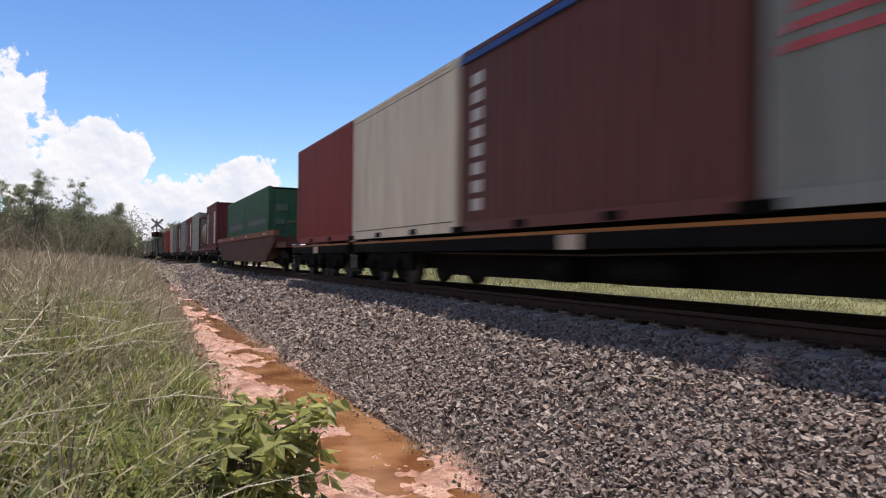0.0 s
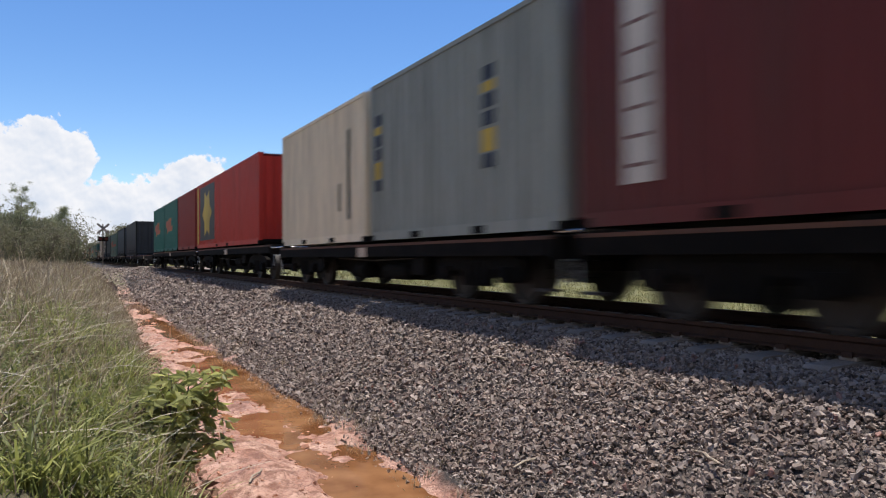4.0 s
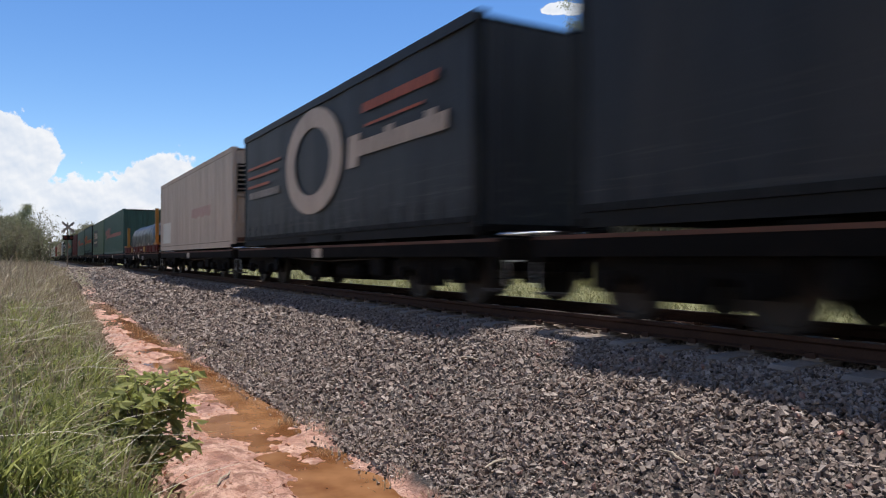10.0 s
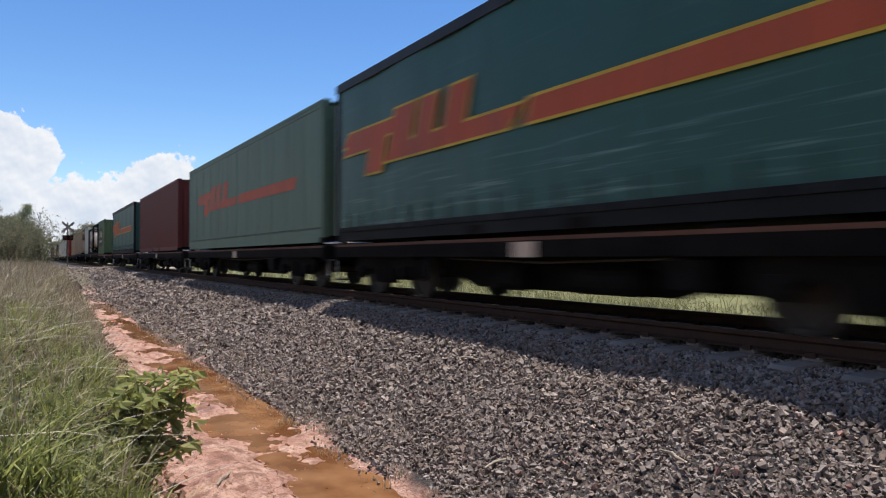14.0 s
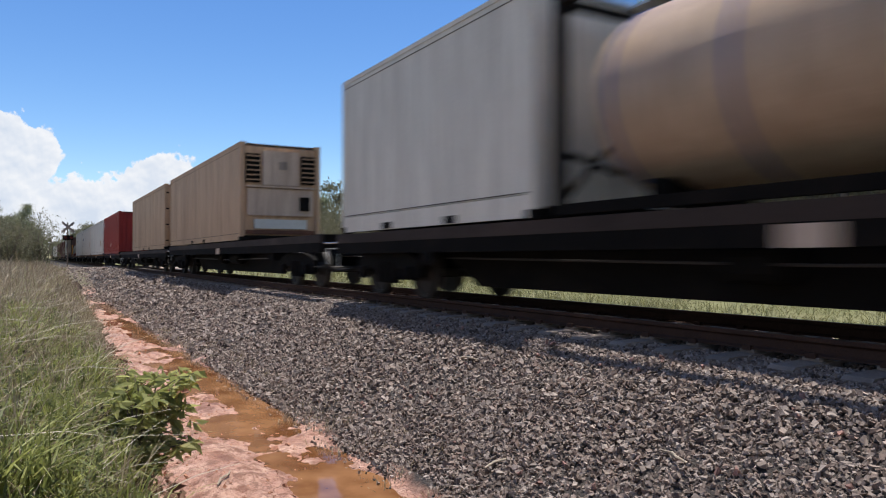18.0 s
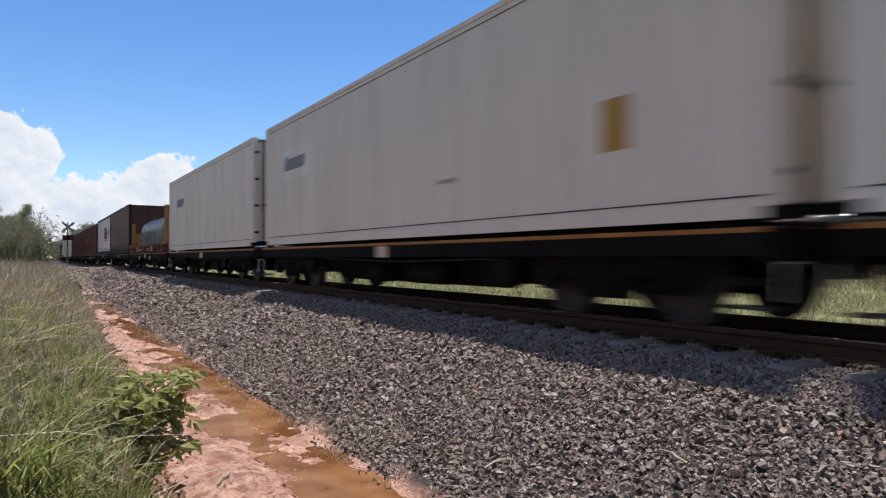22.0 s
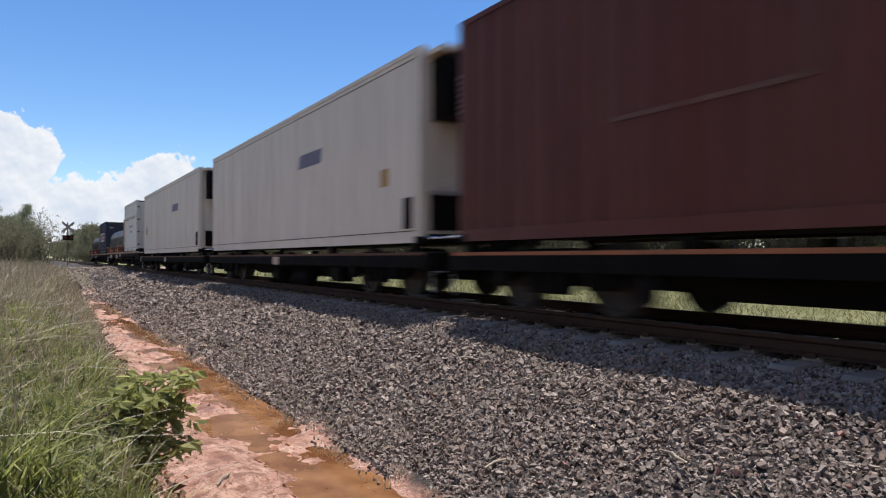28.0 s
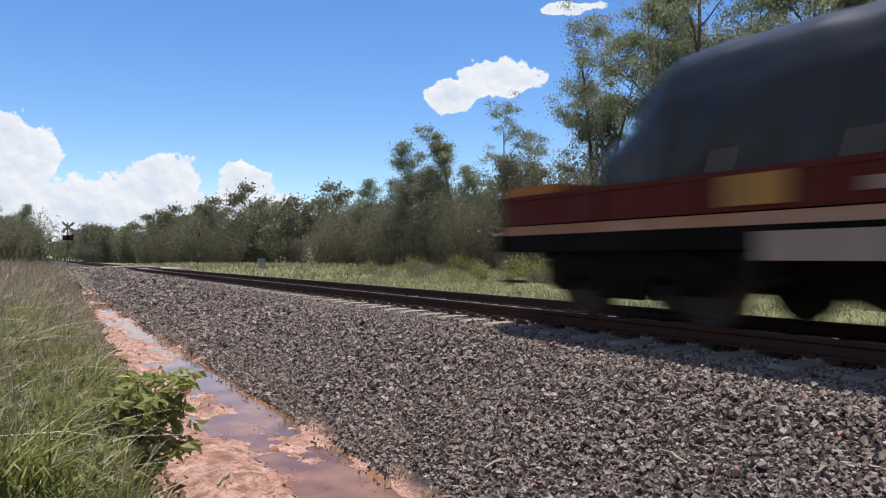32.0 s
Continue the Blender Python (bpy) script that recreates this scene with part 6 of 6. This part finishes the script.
def tree(name, seed, hgt, spread, stems=1, count=8000, leaf=(0.24, 0.07), bare=0.40, label="", material=None, clump=0.34, fill=0.5, lite=False):
    """A eucalypt: slender trunk, rising limbs, forked branchlets, leaf clumps with gaps between them."""
    r = random.Random(seed)
    root = new(name)
    bm = B()
    tips = []

    def limb(p, d, length, rad, depth):
        path, rr = [p], [rad]
        n = 5
        for i in range(n):
            d = (d + Vector((r.uniform(-0.22, 0.22), r.uniform(-0.22, 0.22), r.uniform(-0.05, 0.16)))).normalized()
            p = p + d * length / n
            path.append(p)
            rr.append(rad * (1 - 0.62 * (i + 1) / n))
            if depth < 2 and i >= 1 and not (lite and i % 2):
                for _ in range(r.choice((1, 1, 2)) if depth else r.choice((1, 2))):
                    a = r.uniform(0, 2 * pi)
                    side = Vector((cos(a), sin(a), r.uniform(0.05, 0.8)))
                    limb(p, (d * 0.5 + side).normalized(), length * r.uniform(0.32, 0.55), rr[-1] * 0.55, depth + 1)
            if depth >= 1 and i >= (2 if lite else 3):
                tips.append((p, 0.7 + 0.5 * depth / 2))
        tips.append((p, 1.2))
        tube(bm, path[::2] if lite else path, rr[::2] if lite else rr, 3 if lite else 5)

    for s in range(stems):
        a = r.uniform(0, 2 * pi)
        p0 = Vector((0.25 * cos(a), 0.25 * sin(a), -0.3)) if stems > 1 else Vector((0, 0, -0.3))
        tilt = Vector((cos(a), sin(a), 0)) * (0.16 if stems > 1 else 0.05)
        top = hgt * r.uniform(0.82, 1.0)
        rad = 0.012 * hgt + 0.03
        path, rr = [p0], [rad * 1.25]
        d = (Vector((0, 0, 1)) + tilt).normalized()
        p = p0
        n = 9
        for i in range(n):
            d = (d + Vector((r.uniform(-0.09, 0.09), r.uniform(-0.09, 0.09), 0.05))).normalized()
            p = p + d * top / n
            path.append(p)
            rr.append(rad * (1.05 - 0.92 * (i + 1) / n))
            if (i + 1) / n > bare:
                for _ in range(1 if lite else r.choice((1, 2, 2))):
                    b = r.uniform(0, 2 * pi)
                    k = 1.15 - 0.6 * (i + 1) / n
                    limb(p, Vector((cos(b), sin(b), r.uniform(0.3, 0.9) if lite else r.uniform(0.6, 1.5))).normalized(), spread * r.uniform(0.55, 1.0) * k, rr[-1] * 0.6, 1)
        tips.append((p, 1.3))
        tube(bm, path, rr, 5 if lite else 9)
    part("trunk", bm, M["bark"], root, "slender grey-brown trunk and limbs", smooth=True)
    rg = np.random.RandomState(seed)
    w = np.array([t[1] for t in tips])
    w = w * (rg.rand(len(tips)) < fill)
    idx = rg.choice(len(tips), count, p=w / w.sum())
    base = np.array([tuple(t[0]) for t in tips])[idx]
    pts = base + rg.normal(size=(count, 3)) * clump * np.array([1, 1, 0.62]) * (0.5 + 0.7 * rg.rand(count, 1))
    dirs = rg.normal(size=(count, 3)) * 0.7 + np.array([0, 0, -0.75])
    part("crown", leaves("crown", pts, dirs, leaf[0], leaf[1], material or LEAF, seed + 1), None, root, "sparse drooping grey-green foliage")
    tagged(root, label, "tree", "trees along the track")
    return root


def shrub(name, seed, hgt, width, count, leaf, material, label, group=""):
    r = random.Random(seed)
    rg = np.random.RandomState(seed)
    root = new(name)
    bm = B()
    tips = []
    for _ in range(9):
        a, t = r.uniform(0, 2 * pi), r.uniform(0.1, 0.9)
        p, d = Vector((0, 0, -0.1)), Vector((cos(a) * t, sin(a) * t, 1)).normalized()
        path, rr = [p], [0.012 * hgt]
        for i in range(5):
            d = (d + Vector((r.uniform(-0.25, 0.25), r.uniform(-0.25, 0.25), 0.02))).normalized()
            p = p + Vector((d.x * width * 0.62, d.y * width * 0.62, d.z * hgt)) * 0.2
            path.append(p)
            rr.append(0.012 * hgt * (1 - 0.17 * (i + 1)))
            tips.append(p)
            tips.append(p + Vector((r.uniform(-0.2, 0.2) * width, r.uniform(-0.2, 0.2) * width, r.uniform(-0.1, 0.1) * hgt)))
        tube(bm, path, rr, 5)
    part("branchwork", bm, M["bark"], root, smooth=True)
    base = np.array([tuple(t) for t in tips])[rg.randint(0, len(tips), count)]
    pts = base + rg.normal(size=(count, 3)) * np.array([0.13 * width, 0.13 * width, 0.09 * hgt])
    pts[:, 2] = np.maximum(pts[:, 2], 0.03 * hgt)
    dirs = rg.normal(size=(count, 3)) * 0.8 + np.array([0, 0, -0.5])
    part("foliage", leaves("foliage", pts, dirs, leaf[0], leaf[1], material, seed + 1), None, root)
    tagged(root, label, "shrub", group)
    return root


def spot(ob, x, y, turn=0.0, s=1.0):
    ob.matrix_basis = pose(x, y, ground_z(x, y), 0, 0, turn) @ Matrix.Scale(s, 4)


# the leafy shrub hanging over the drain
def hanging_shrub(seed, shoots, tall, wide, per, label):
    """Arching shoots with long leaves that droop in whorls, open enough to see through."""
    r0 = random.Random(seed)
    root = new("leafy_shrub")
    bm = B()
    pts, dirs = [], []
    for i in range(shoots):
        a, hz = r0.uniform(0, 2 * pi), tall * r0.uniform(0.35, 1.0)
        q = wide * sqrt(r0.uniform(0.02, 1))
        tip = Vector((cos(a) * q + 0.10 * hz, sin(a) * q, hz))
        mid = Vector((tip.x * 0.4, tip.y * 0.4, hz * 0.85))
        tube(bm, [(tip.x * 0.1, tip.y * 0.1, -0.05), tuple(mid), tuple(tip)], [0.007, 0.005, 0.002], 4)
        for j in range(per):
            w = r0.uniform(0.0, 1.0)
            p = tip.lerp(mid, w) if w < 0.6 else mid.lerp(Vector((mid.x * 0.5, mid.y * 0.5, hz * 0.3)), w - 0.3)
            t = r0.uniform(0, 2 * pi)
            pts.append(tuple(p + Vector((r0.uniform(-0.03, 0.03), r0.uniform(-0.03, 0.03), r0.uniform(-0.03, 0.03)))))
            dirs.append((cos(t), sin(t), r0.uniform(-1.2, 0.2)))
    part("branchwork", bm, M["bark"], root)
    part("foliage", leaves("foliage", np.array(pts), np.array(dirs), 0.115, 0.056, BUSHLEAF, seed + 1), None, root, "drooping fresh green leaves")
    tagged(root, label, "shrub", "shrubs on the bank")
    return root


bush = hanging_shrub(5, 62, 0.84, 0.36, 16, "leafy yellow-green shrub leaning over the muddy drain")
bush.matrix_basis = pose(0.64, 5.5, ground_z(0.64, 5.5) - 0.04)
low_bush = hanging_shrub(6, 20, 0.36, 0.26, 12, "low leafy shrub at the edge of the drain")
low_bush.matrix_basis = pose(0.72, 4.85, ground_z(0.72, 4.85) - 0.08)
side_bush = hanging_shrub(7, 22, 0.42, 0.30, 12, "small leafy shrub half hidden in the bank's grass")
side_bush.matrix_basis = pose(0.38, 5.7, ground_z(0.38, 5.7) - 0.05)

T = [tree("eucalypt", 101, 11.0, 3.2, 1, 11000, (0.17, 0.055), 0.42, "slender grey-green eucalypt with a high open crown", clump=0.30, fill=0.42),
     tree("eucalypt", 102, 13.5, 4.4, 2, 15000, (0.18, 0.055), 0.36, "tall twin-stemmed eucalypt with a spreading open crown", clump=0.32, fill=0.42),
     tree("eucalypt", 103, 9.0, 2.6, 1, 10000, (0.17, 0.06), 0.40, "young eucalypt with a bushy rounded crown", clump=0.36, fill=0.6),
     tree("eucalypt", 104, 12.5, 3.6, 3, 14000, (0.17, 0.055), 0.38, "many-stemmed eucalypt with dark thin stems", clump=0.30, fill=0.40),
     tree("eucalypt", 105, 14.5, 5.0, 1, 16000, (0.18, 0.06), 0.36, "tall spreading eucalypt with long bare limbs", clump=0.34, fill=0.45),
     tree("eucalypt", 106, 8.0, 2.9, 2, 8000, (0.20, 0.07), 0.30, "low bushy eucalypt at the wood's edge", LEAF2, 0.36, 0.6)]
S = [shrub("wattle_shrub", 201, 4.2, 4.6, 2700, (0.25, 0.085), LEAF2, "dense olive-green shrub under the trees", "shrubs along the wood"),
     shrub("wattle_shrub", 202, 3.6, 4.0, 2400, (0.23, 0.08), BRUSH, "grey-brown scrubby shrub under the trees", "shrubs along the wood"),
     shrub("wattle_shrub", 203, 4.8, 4.4, 2800, (0.25, 0.085), LEAF2, "tall olive-brown shrub under the trees", "shrubs along the wood")]
SN = [shrub("wattle_shrub", 204, 4.3, 4.6, 5600, (0.15, 0.05), LEAF2, "dense olive-green shrub under the trees", "shrubs along the wood"),
      shrub("wattle_shrub", 205, 3.7, 4.1, 5000, (0.14, 0.045), BRUSH, "grey-brown scrubby shrub under the trees", "shrubs along the wood"),
      shrub("wattle_shrub", 206, 4.8, 4.4, 5600, (0.15, 0.05), LEAF2, "tall olive-brown shrub under the trees", "shrubs along the wood")]
WB = [shrub("weed_bush", 211, 0.95, 1.3, 900, (0.13, 0.04), WEED, "low yellow-green weed bush in the grass", "weed bushes beyond the track"),
      shrub("weed_bush", 212, 0.7, 1.6, 800, (0.11, 0.035), BRUSH, "low straw-brown weed bush in the grass", "weed bushes beyond the track")]
used = set()


def put(stock, i, x, y, turn, s):
    ob = stock[i]
    if (id(stock), i) in used:
        ob = copy_thing(ob, Matrix())
        ob.scale = (1, 1, 1)
    used.add((id(stock), i))
    spot(ob, x, y, turn, s)


F = [tree("far_eucalypt", 111, 10.5, 3.8, 1, 1700, (0.56, 0.20), 0.10, "distant rounded eucalypt of the far wood", LEAF, 0.62, 0.8, True),
     tree("far_eucalypt", 112, 12.0, 4.2, 2, 1800, (0.56, 0.20), 0.15, "distant tall eucalypt of the far wood", LEAF2, 0.62, 0.75, True),
     tree("far_eucalypt", 113, 8.0, 3.6, 2, 1600, (0.56, 0.20), 0.05, "distant bushy eucalypt of the far wood", LEAF2, 0.65, 0.9, True)]
# trees by lateral place, place along the track, kind, size
for x, y, i, s in ((25.5, 49, 2, 1.02), (25.8, 43, 0, 0.95), (27, 37.5, 1, 0.74), (26.5, 29.0, 1, 0.98), (24.5, 23.2, 4, 0.98), (28.0, 24.0, 3, 0.95), (24.0, 19.0, 1, 1.05), (27.5, 17.5, 4, 1.0), (23.6, 14.0, 0, 1.2),
                   (26.0, 11.0, 3, 1.1), (24.2, 7.0, 1, 1.0), (28, 3.5, 4, 1.0), (25, -3, 0, 1.2), (32, 34, 4, 0.85), (33, 23, 1, 1.0), (34, 14, 3, 1.0), (25.0, 57, 2, 0.80), (28.5, 64, 0, 0.58), (25.8, 71, 5, 0.72), (26.5, 53, 5, 0.85), (25.2, 46, 5, 0.85), (26.2, 40, 2, 0.75), (25.0, 34.5, 5, 0.8), (29.5, 27, 2, 1.2), (26.5, 22.5, 0, 1.0),
                   (-4.5, 88, 1, 0.60), (-7.5, 84, 3, 0.66), (-10.5, 90, 4, 0.58), (-13, 86, 1, 0.66), (-1.8, 104, 2, 0.85), (-17, 84, 3, 0.7)):
    put(T, i, x, y, (x * 37 + y * 53) % 360, s)
rt = random.Random(77)
for k in range(34):
    put(SN, rt.randrange(3), 24.3 + rt.uniform(-0.9, 2.2), -2 + k * 2.1 + rt.uniform(-0.8, 0.8), rt.uniform(0, 360), rt.uniform(0.85, 1.15))
for k in range(34):
    put(SN, rt.randrange(3), 28.0 + rt.uniform(-1, 3), -4 + k * 2.2, rt.uniform(0, 360), rt.uniform(1.15, 1.45))
for k in range(26):
    put(S, rt.randrange(3), 33.0 + rt.uniform(-2, 5), -6 + k * 3.2, rt.uniform(0, 360), rt.uniform(1.3, 1.7))
for k in range(46):
    y = 4 + 42 * rt.random()
    put(WB, rt.randrange(2), rt.uniform(15.5, 23.0) if k % 3 else rt.uniform(20.5, 23.5), y, rt.uniform(0, 360), rt.uniform(0.5, 1.2))
for k in range(36):
    put(S, rt.randrange(3), 23.5 + rt.uniform(-0.8, 1.5), 58 + k * 3.6, rt.uniform(0, 360), rt.uniform(0.7, 1.05))
for k in range(48):
    y = 66 + k * 2.6 + rt.uniform(-1, 1)
    put(F, rt.choice((0, 1, 2, 2)), 24.5 + rt.uniform(-1.5, 5.5), y, rt.uniform(0, 360), rt.uniform(0.60, 0.84) if y < 105 else rt.uniform(0.68, 0.98))
# woods that close the far end and the side behind the camera
for k in range(30):
    x = -56 + k * 1.95 + rt.uniform(-0.8, 0.8)
    put(F, rt.randrange(3), x, 150 + rt.uniform(-14, 26), rt.uniform(0, 360), rt.uniform(0.75, 0.98))
for k in range(13):
    put(F, rt.choice((0, 2)), 0.0 - rt.uniform(0, 5), 135 + k * 9, rt.uniform(0, 360), rt.uniform(0.6, 0.8))
for k in range(18):
    put(F, rt.choice((0, 2)), 12.0 + k * 0.75, 150 + rt.uniform(0, 45) + max(0, 6 - k) * 9, rt.uniform(0, 360), rt.uniform(0.6, 0.9))
for k in range(34):
    put(F, 2, 12.2 + rt.uniform(0, 2.5), 175 + k * 14, rt.uniform(0, 360), rt.uniform(0.9, 1.25))
    put(F, 2, 0.3 - rt.uniform(0, 3), 250 + k * 12, rt.uniform(0, 360), rt.uniform(0.9, 1.25))
for k in range(26):
    put(F, rt.randrange(3), -60 + k * 5.5, 700 + rt.uniform(-8, 30), rt.uniform(0, 360), rt.uniform(1.2, 1.6))
for k in range(9):
    put(F, rt.randrange(3), -16 - rt.uniform(0, 18), 100 + k * 7, rt.uniform(0, 360), rt.uniform(0.5, 0.7))
for k in range(10):
    put(F, rt.randrange(3), -16 - rt.uniform(0, 14), -70 + k * 11, rt.uniform(0, 360), rt.uniform(0.8, 1.1))
for k in range(12):
    put(F, rt.randrange(3), 26 + rt.uniform(0, 12), -100 + k * 8, rt.uniform(0, 360), rt.uniform(0.9, 1.2))

# undergrowth and trees that close the view past the crossing, on both sides of the line
for k in range(26):
    put(S, rt.randrange(3), -26 + k * 1.05 + rt.uniform(-0.5, 0.5), 96 + rt.uniform(-6, 22), rt.uniform(0, 360), rt.uniform(1.0, 1.4))
for k in range(16):
    put(F, rt.randrange(3), -24 + k * 1.5 + rt.uniform(-0.6, 0.6), 108 + rt.uniform(-8, 16), rt.uniform(0, 360), rt.uniform(0.62, 0.80))
for k in range(22):
    put(S, rt.randrange(3), 12.2 + rt.uniform(0, 1.5) + 0.45 * k, 215 - k * 6.5 + rt.uniform(-2, 2), rt.uniform(0, 360), rt.uniform(1.1, 1.6))
for k in range(12):
    put(F, rt.choice((0, 1)), 13.0 + 0.9 * k + rt.uniform(-0.5, 0.5), 205 - k * 10.5, rt.uniform(0, 360), rt.uniform(0.68, 0.84))

for k in range(16):
    put(S, rt.randrange(3), -5.0 - k * 1.0 + rt.uniform(-0.5, 0.5), 82 + rt.uniform(-3, 9), rt.uniform(0, 360), rt.uniform(0.9, 1.3))

# ---- the level crossing ----
def crossbuck(x, y, hgt, turn):
    root = new("crossing_sign")
    part("post", tube(B(), [(0, 0, -0.2), (0, 0, hgt + 0.35)], 0.045, 10), M["bark"], root)
    for a in (40, -40):
        bm = B()
        cbox(bm, 0, 0, 0, 1.1, 0.02, 0.15)
        bmesh.ops.rotate(bm, verts=bm.verts, cent=(0, 0, 0), matrix=Matrix.Rotation(radians(a), 3, "Y"))
        bmesh.ops.translate(bm, verts=bm.verts, vec=(0, -0.06 - (0.021 if a > 0 else 0), hgt))
        part("sign_arm", bm, M["grubby"], root, "white crossbuck arm")
    lb = part("lamp_board", cbox(B(), 0, -0.07, hgt - 0.75, 0.72, 0.03, 0.34), M["under"], root, "black lamp board")
    for sx in (-0.2, 0.2):
        bm = B()
        tube(bm, [(sx, -0.085, hgt - 0.75), (sx, -0.17, hgt - 0.75)], 0.10, 14)
        part("lamp", bm, M["red_oxide"], lb, "unlit red lamp")
    tagged(root, "white railway crossbuck with unlit red lamps on a post", "crossing sign", "crossing signs")
    root.matrix_basis = pose(x, y, ground_z(x, y), 0, 0, turn)


crossbuck(2.1, 57.5, 2.95, 20)
crossbuck(11.3, 58.5, 3.35, 80)
cab = new("equipment_cabinet")
part("body", cbox(B(), 0, 0, 0.45, 0.55, 0.45, 0.85), M["faint_grey"], cab)
part("door", cbox(B(), 0, -0.235, 0.45, 0.48, 0.02, 0.75), M["faint_grey"], cab)
part("lid", cbox(B(), 0, 0, 0.90, 0.62, 0.52, 0.06), M["zinc"], cab)
part("plinth", cbox(B(), 0, 0, -0.02, 0.62, 0.52, 0.12), M["concrete"], cab)
tagged(cab, "small grey equipment cabinet in the grass", "cabinet")
cab.matrix_basis = pose(14.0, 50, ground_z(14, 50)) @ Matrix.Scale(0.8, 4)
deck = new("crossing_panel")
for k, (a, b) in enumerate(((-1.6, -0.68), (-0.44, 0.44), (0.68, 1.6))):
    part("panel", box(B(), a, b, -4, 4, -0.10, -0.004), M["concrete"], deck)
tagged(deck, "concrete level crossing panels between the rails", "crossing panel", kind="structure")
deck.location = (XC, 59, 0)
mk = new("marker_post")
part("post", box(B(), -0.06, 0.06, -1.1, 1.1, 0.0, 0.06), M["pale"], mk)
part("end_cap", box(B(), -0.065, 0.065, 1.0, 1.12, -0.005, 0.065), M["pink"], mk)
tagged(mk, "white painted timber post lying on the bank", "post")
mk.matrix_basis = pose(2.1, 40.5, ground_z(2.1, 40.5) + 0.02, 9, 0, 12)
cp = new("culvert_pipe")
bm = B()
lathe_y(bm, ((-1.0, 0.40), (-1.0, 0.34), (4.0, 0.34), (4.0, 0.40)), 24)
part("pipe", bm, M["concrete"], cp)
tagged(cp, "concrete culvert pipe under the road ramp", "culvert")
cp.matrix_basis = pose(1.9, 44.6, -1.05)

# sticks and clods
rs = random.Random(4)
for x, y, L, a in ((3.95, 3.55, 0.34, 70), (3.4, 4.9, 0.5, 20), (1.45, 6.3, 0.4, 60), (1.7, 9.0, 0.3, -40), (4.4, 7.0, 0.3, 100)):
    st = new("stick")
    part("twig", tube(B(), [(-L / 2, 0, 0), (-L / 6, 0.02, 0.012), (L / 6, -0.01, 0.01), (L / 2, 0.015, 0.0)], [0.008, 0.010, 0.009, 0.005], 6), M["wood"], st)
    tagged(st, "pale dry stick lying on the ground", "stick", "loose sticks")
    z = float(bed_z(x)) + 0.06 if x > 3 else ground_z(x, y) + 0.015
    st.matrix_basis = pose(x, y, z, 0, 0, a)
M["clod"] = mat("red_clay", (0.38, 0.19, 0.12), 0.85, 0, 0.25, 12, 70, 0.3, (0.17, 0.076, 0.046), 0.7, 0.4, island=0.25)
k = 1900
x, y = rng.uniform(0.9, 2.5, k), rng.uniform(3, 26, k)
ok = x > np.array([bank_edge(b) for b in y]) + 0.03
x, y = x[ok], y[ok]
cl = new("clay_clods", stones("clay_clods", x, y, on_ground(x, y) + 0.002, 0.013 * np.random.RandomState(3).lognormal(0, 0.55, len(x)), M["clod"], 9))
tagged(cl, "small clods of red clay in the drain", "clay", kind="stuff")

# crumbled earth at the foot of the bank, its dark colour includes the overhang's shadow
M["earth"] = mat("earth_with_bank_shade", (0.13, 0.075, 0.05), 0.95, 0, 0.3, 9, 60, 0.4, (0.24, 0.13, 0.085), 0.6, 0.2, island=0.3)
k = 1700
rg = np.random.RandomState(17)
y = 2.5 + 28 * rg.rand(k) ** 1.4
x = np.array([bank_edge(b) for b in y]) + rg.normal(0.03, 0.10, k)
earth = new("earth_clods", stones("earth_clods", x, y, on_ground(x, y), 0.035 * rg.lognormal(0, 0.45, k), M["earth"], 19))
tagged(earth, "crumbled earth at the foot of the bank, dark for the overhang's shadow", "earth", kind="stuff")


# ---- what moves ----
def run_of(t):
    """The way that the train has gone, in metres, counted from 19 s."""
    q = t - 19.0
    return 19.98 * q - 0.0190 * q * q - 0.000825 * q ** 3


def motions():
    for ob, u, z in MOVERS:
        walk(ob, [(t, pose(XC, u - run_of(t), z)) for t in (0, 2, 4, 6, 8, 10, 12, 14, 16, 18, 20, 22, 24, 26, 28, 30, 32)])


motions()
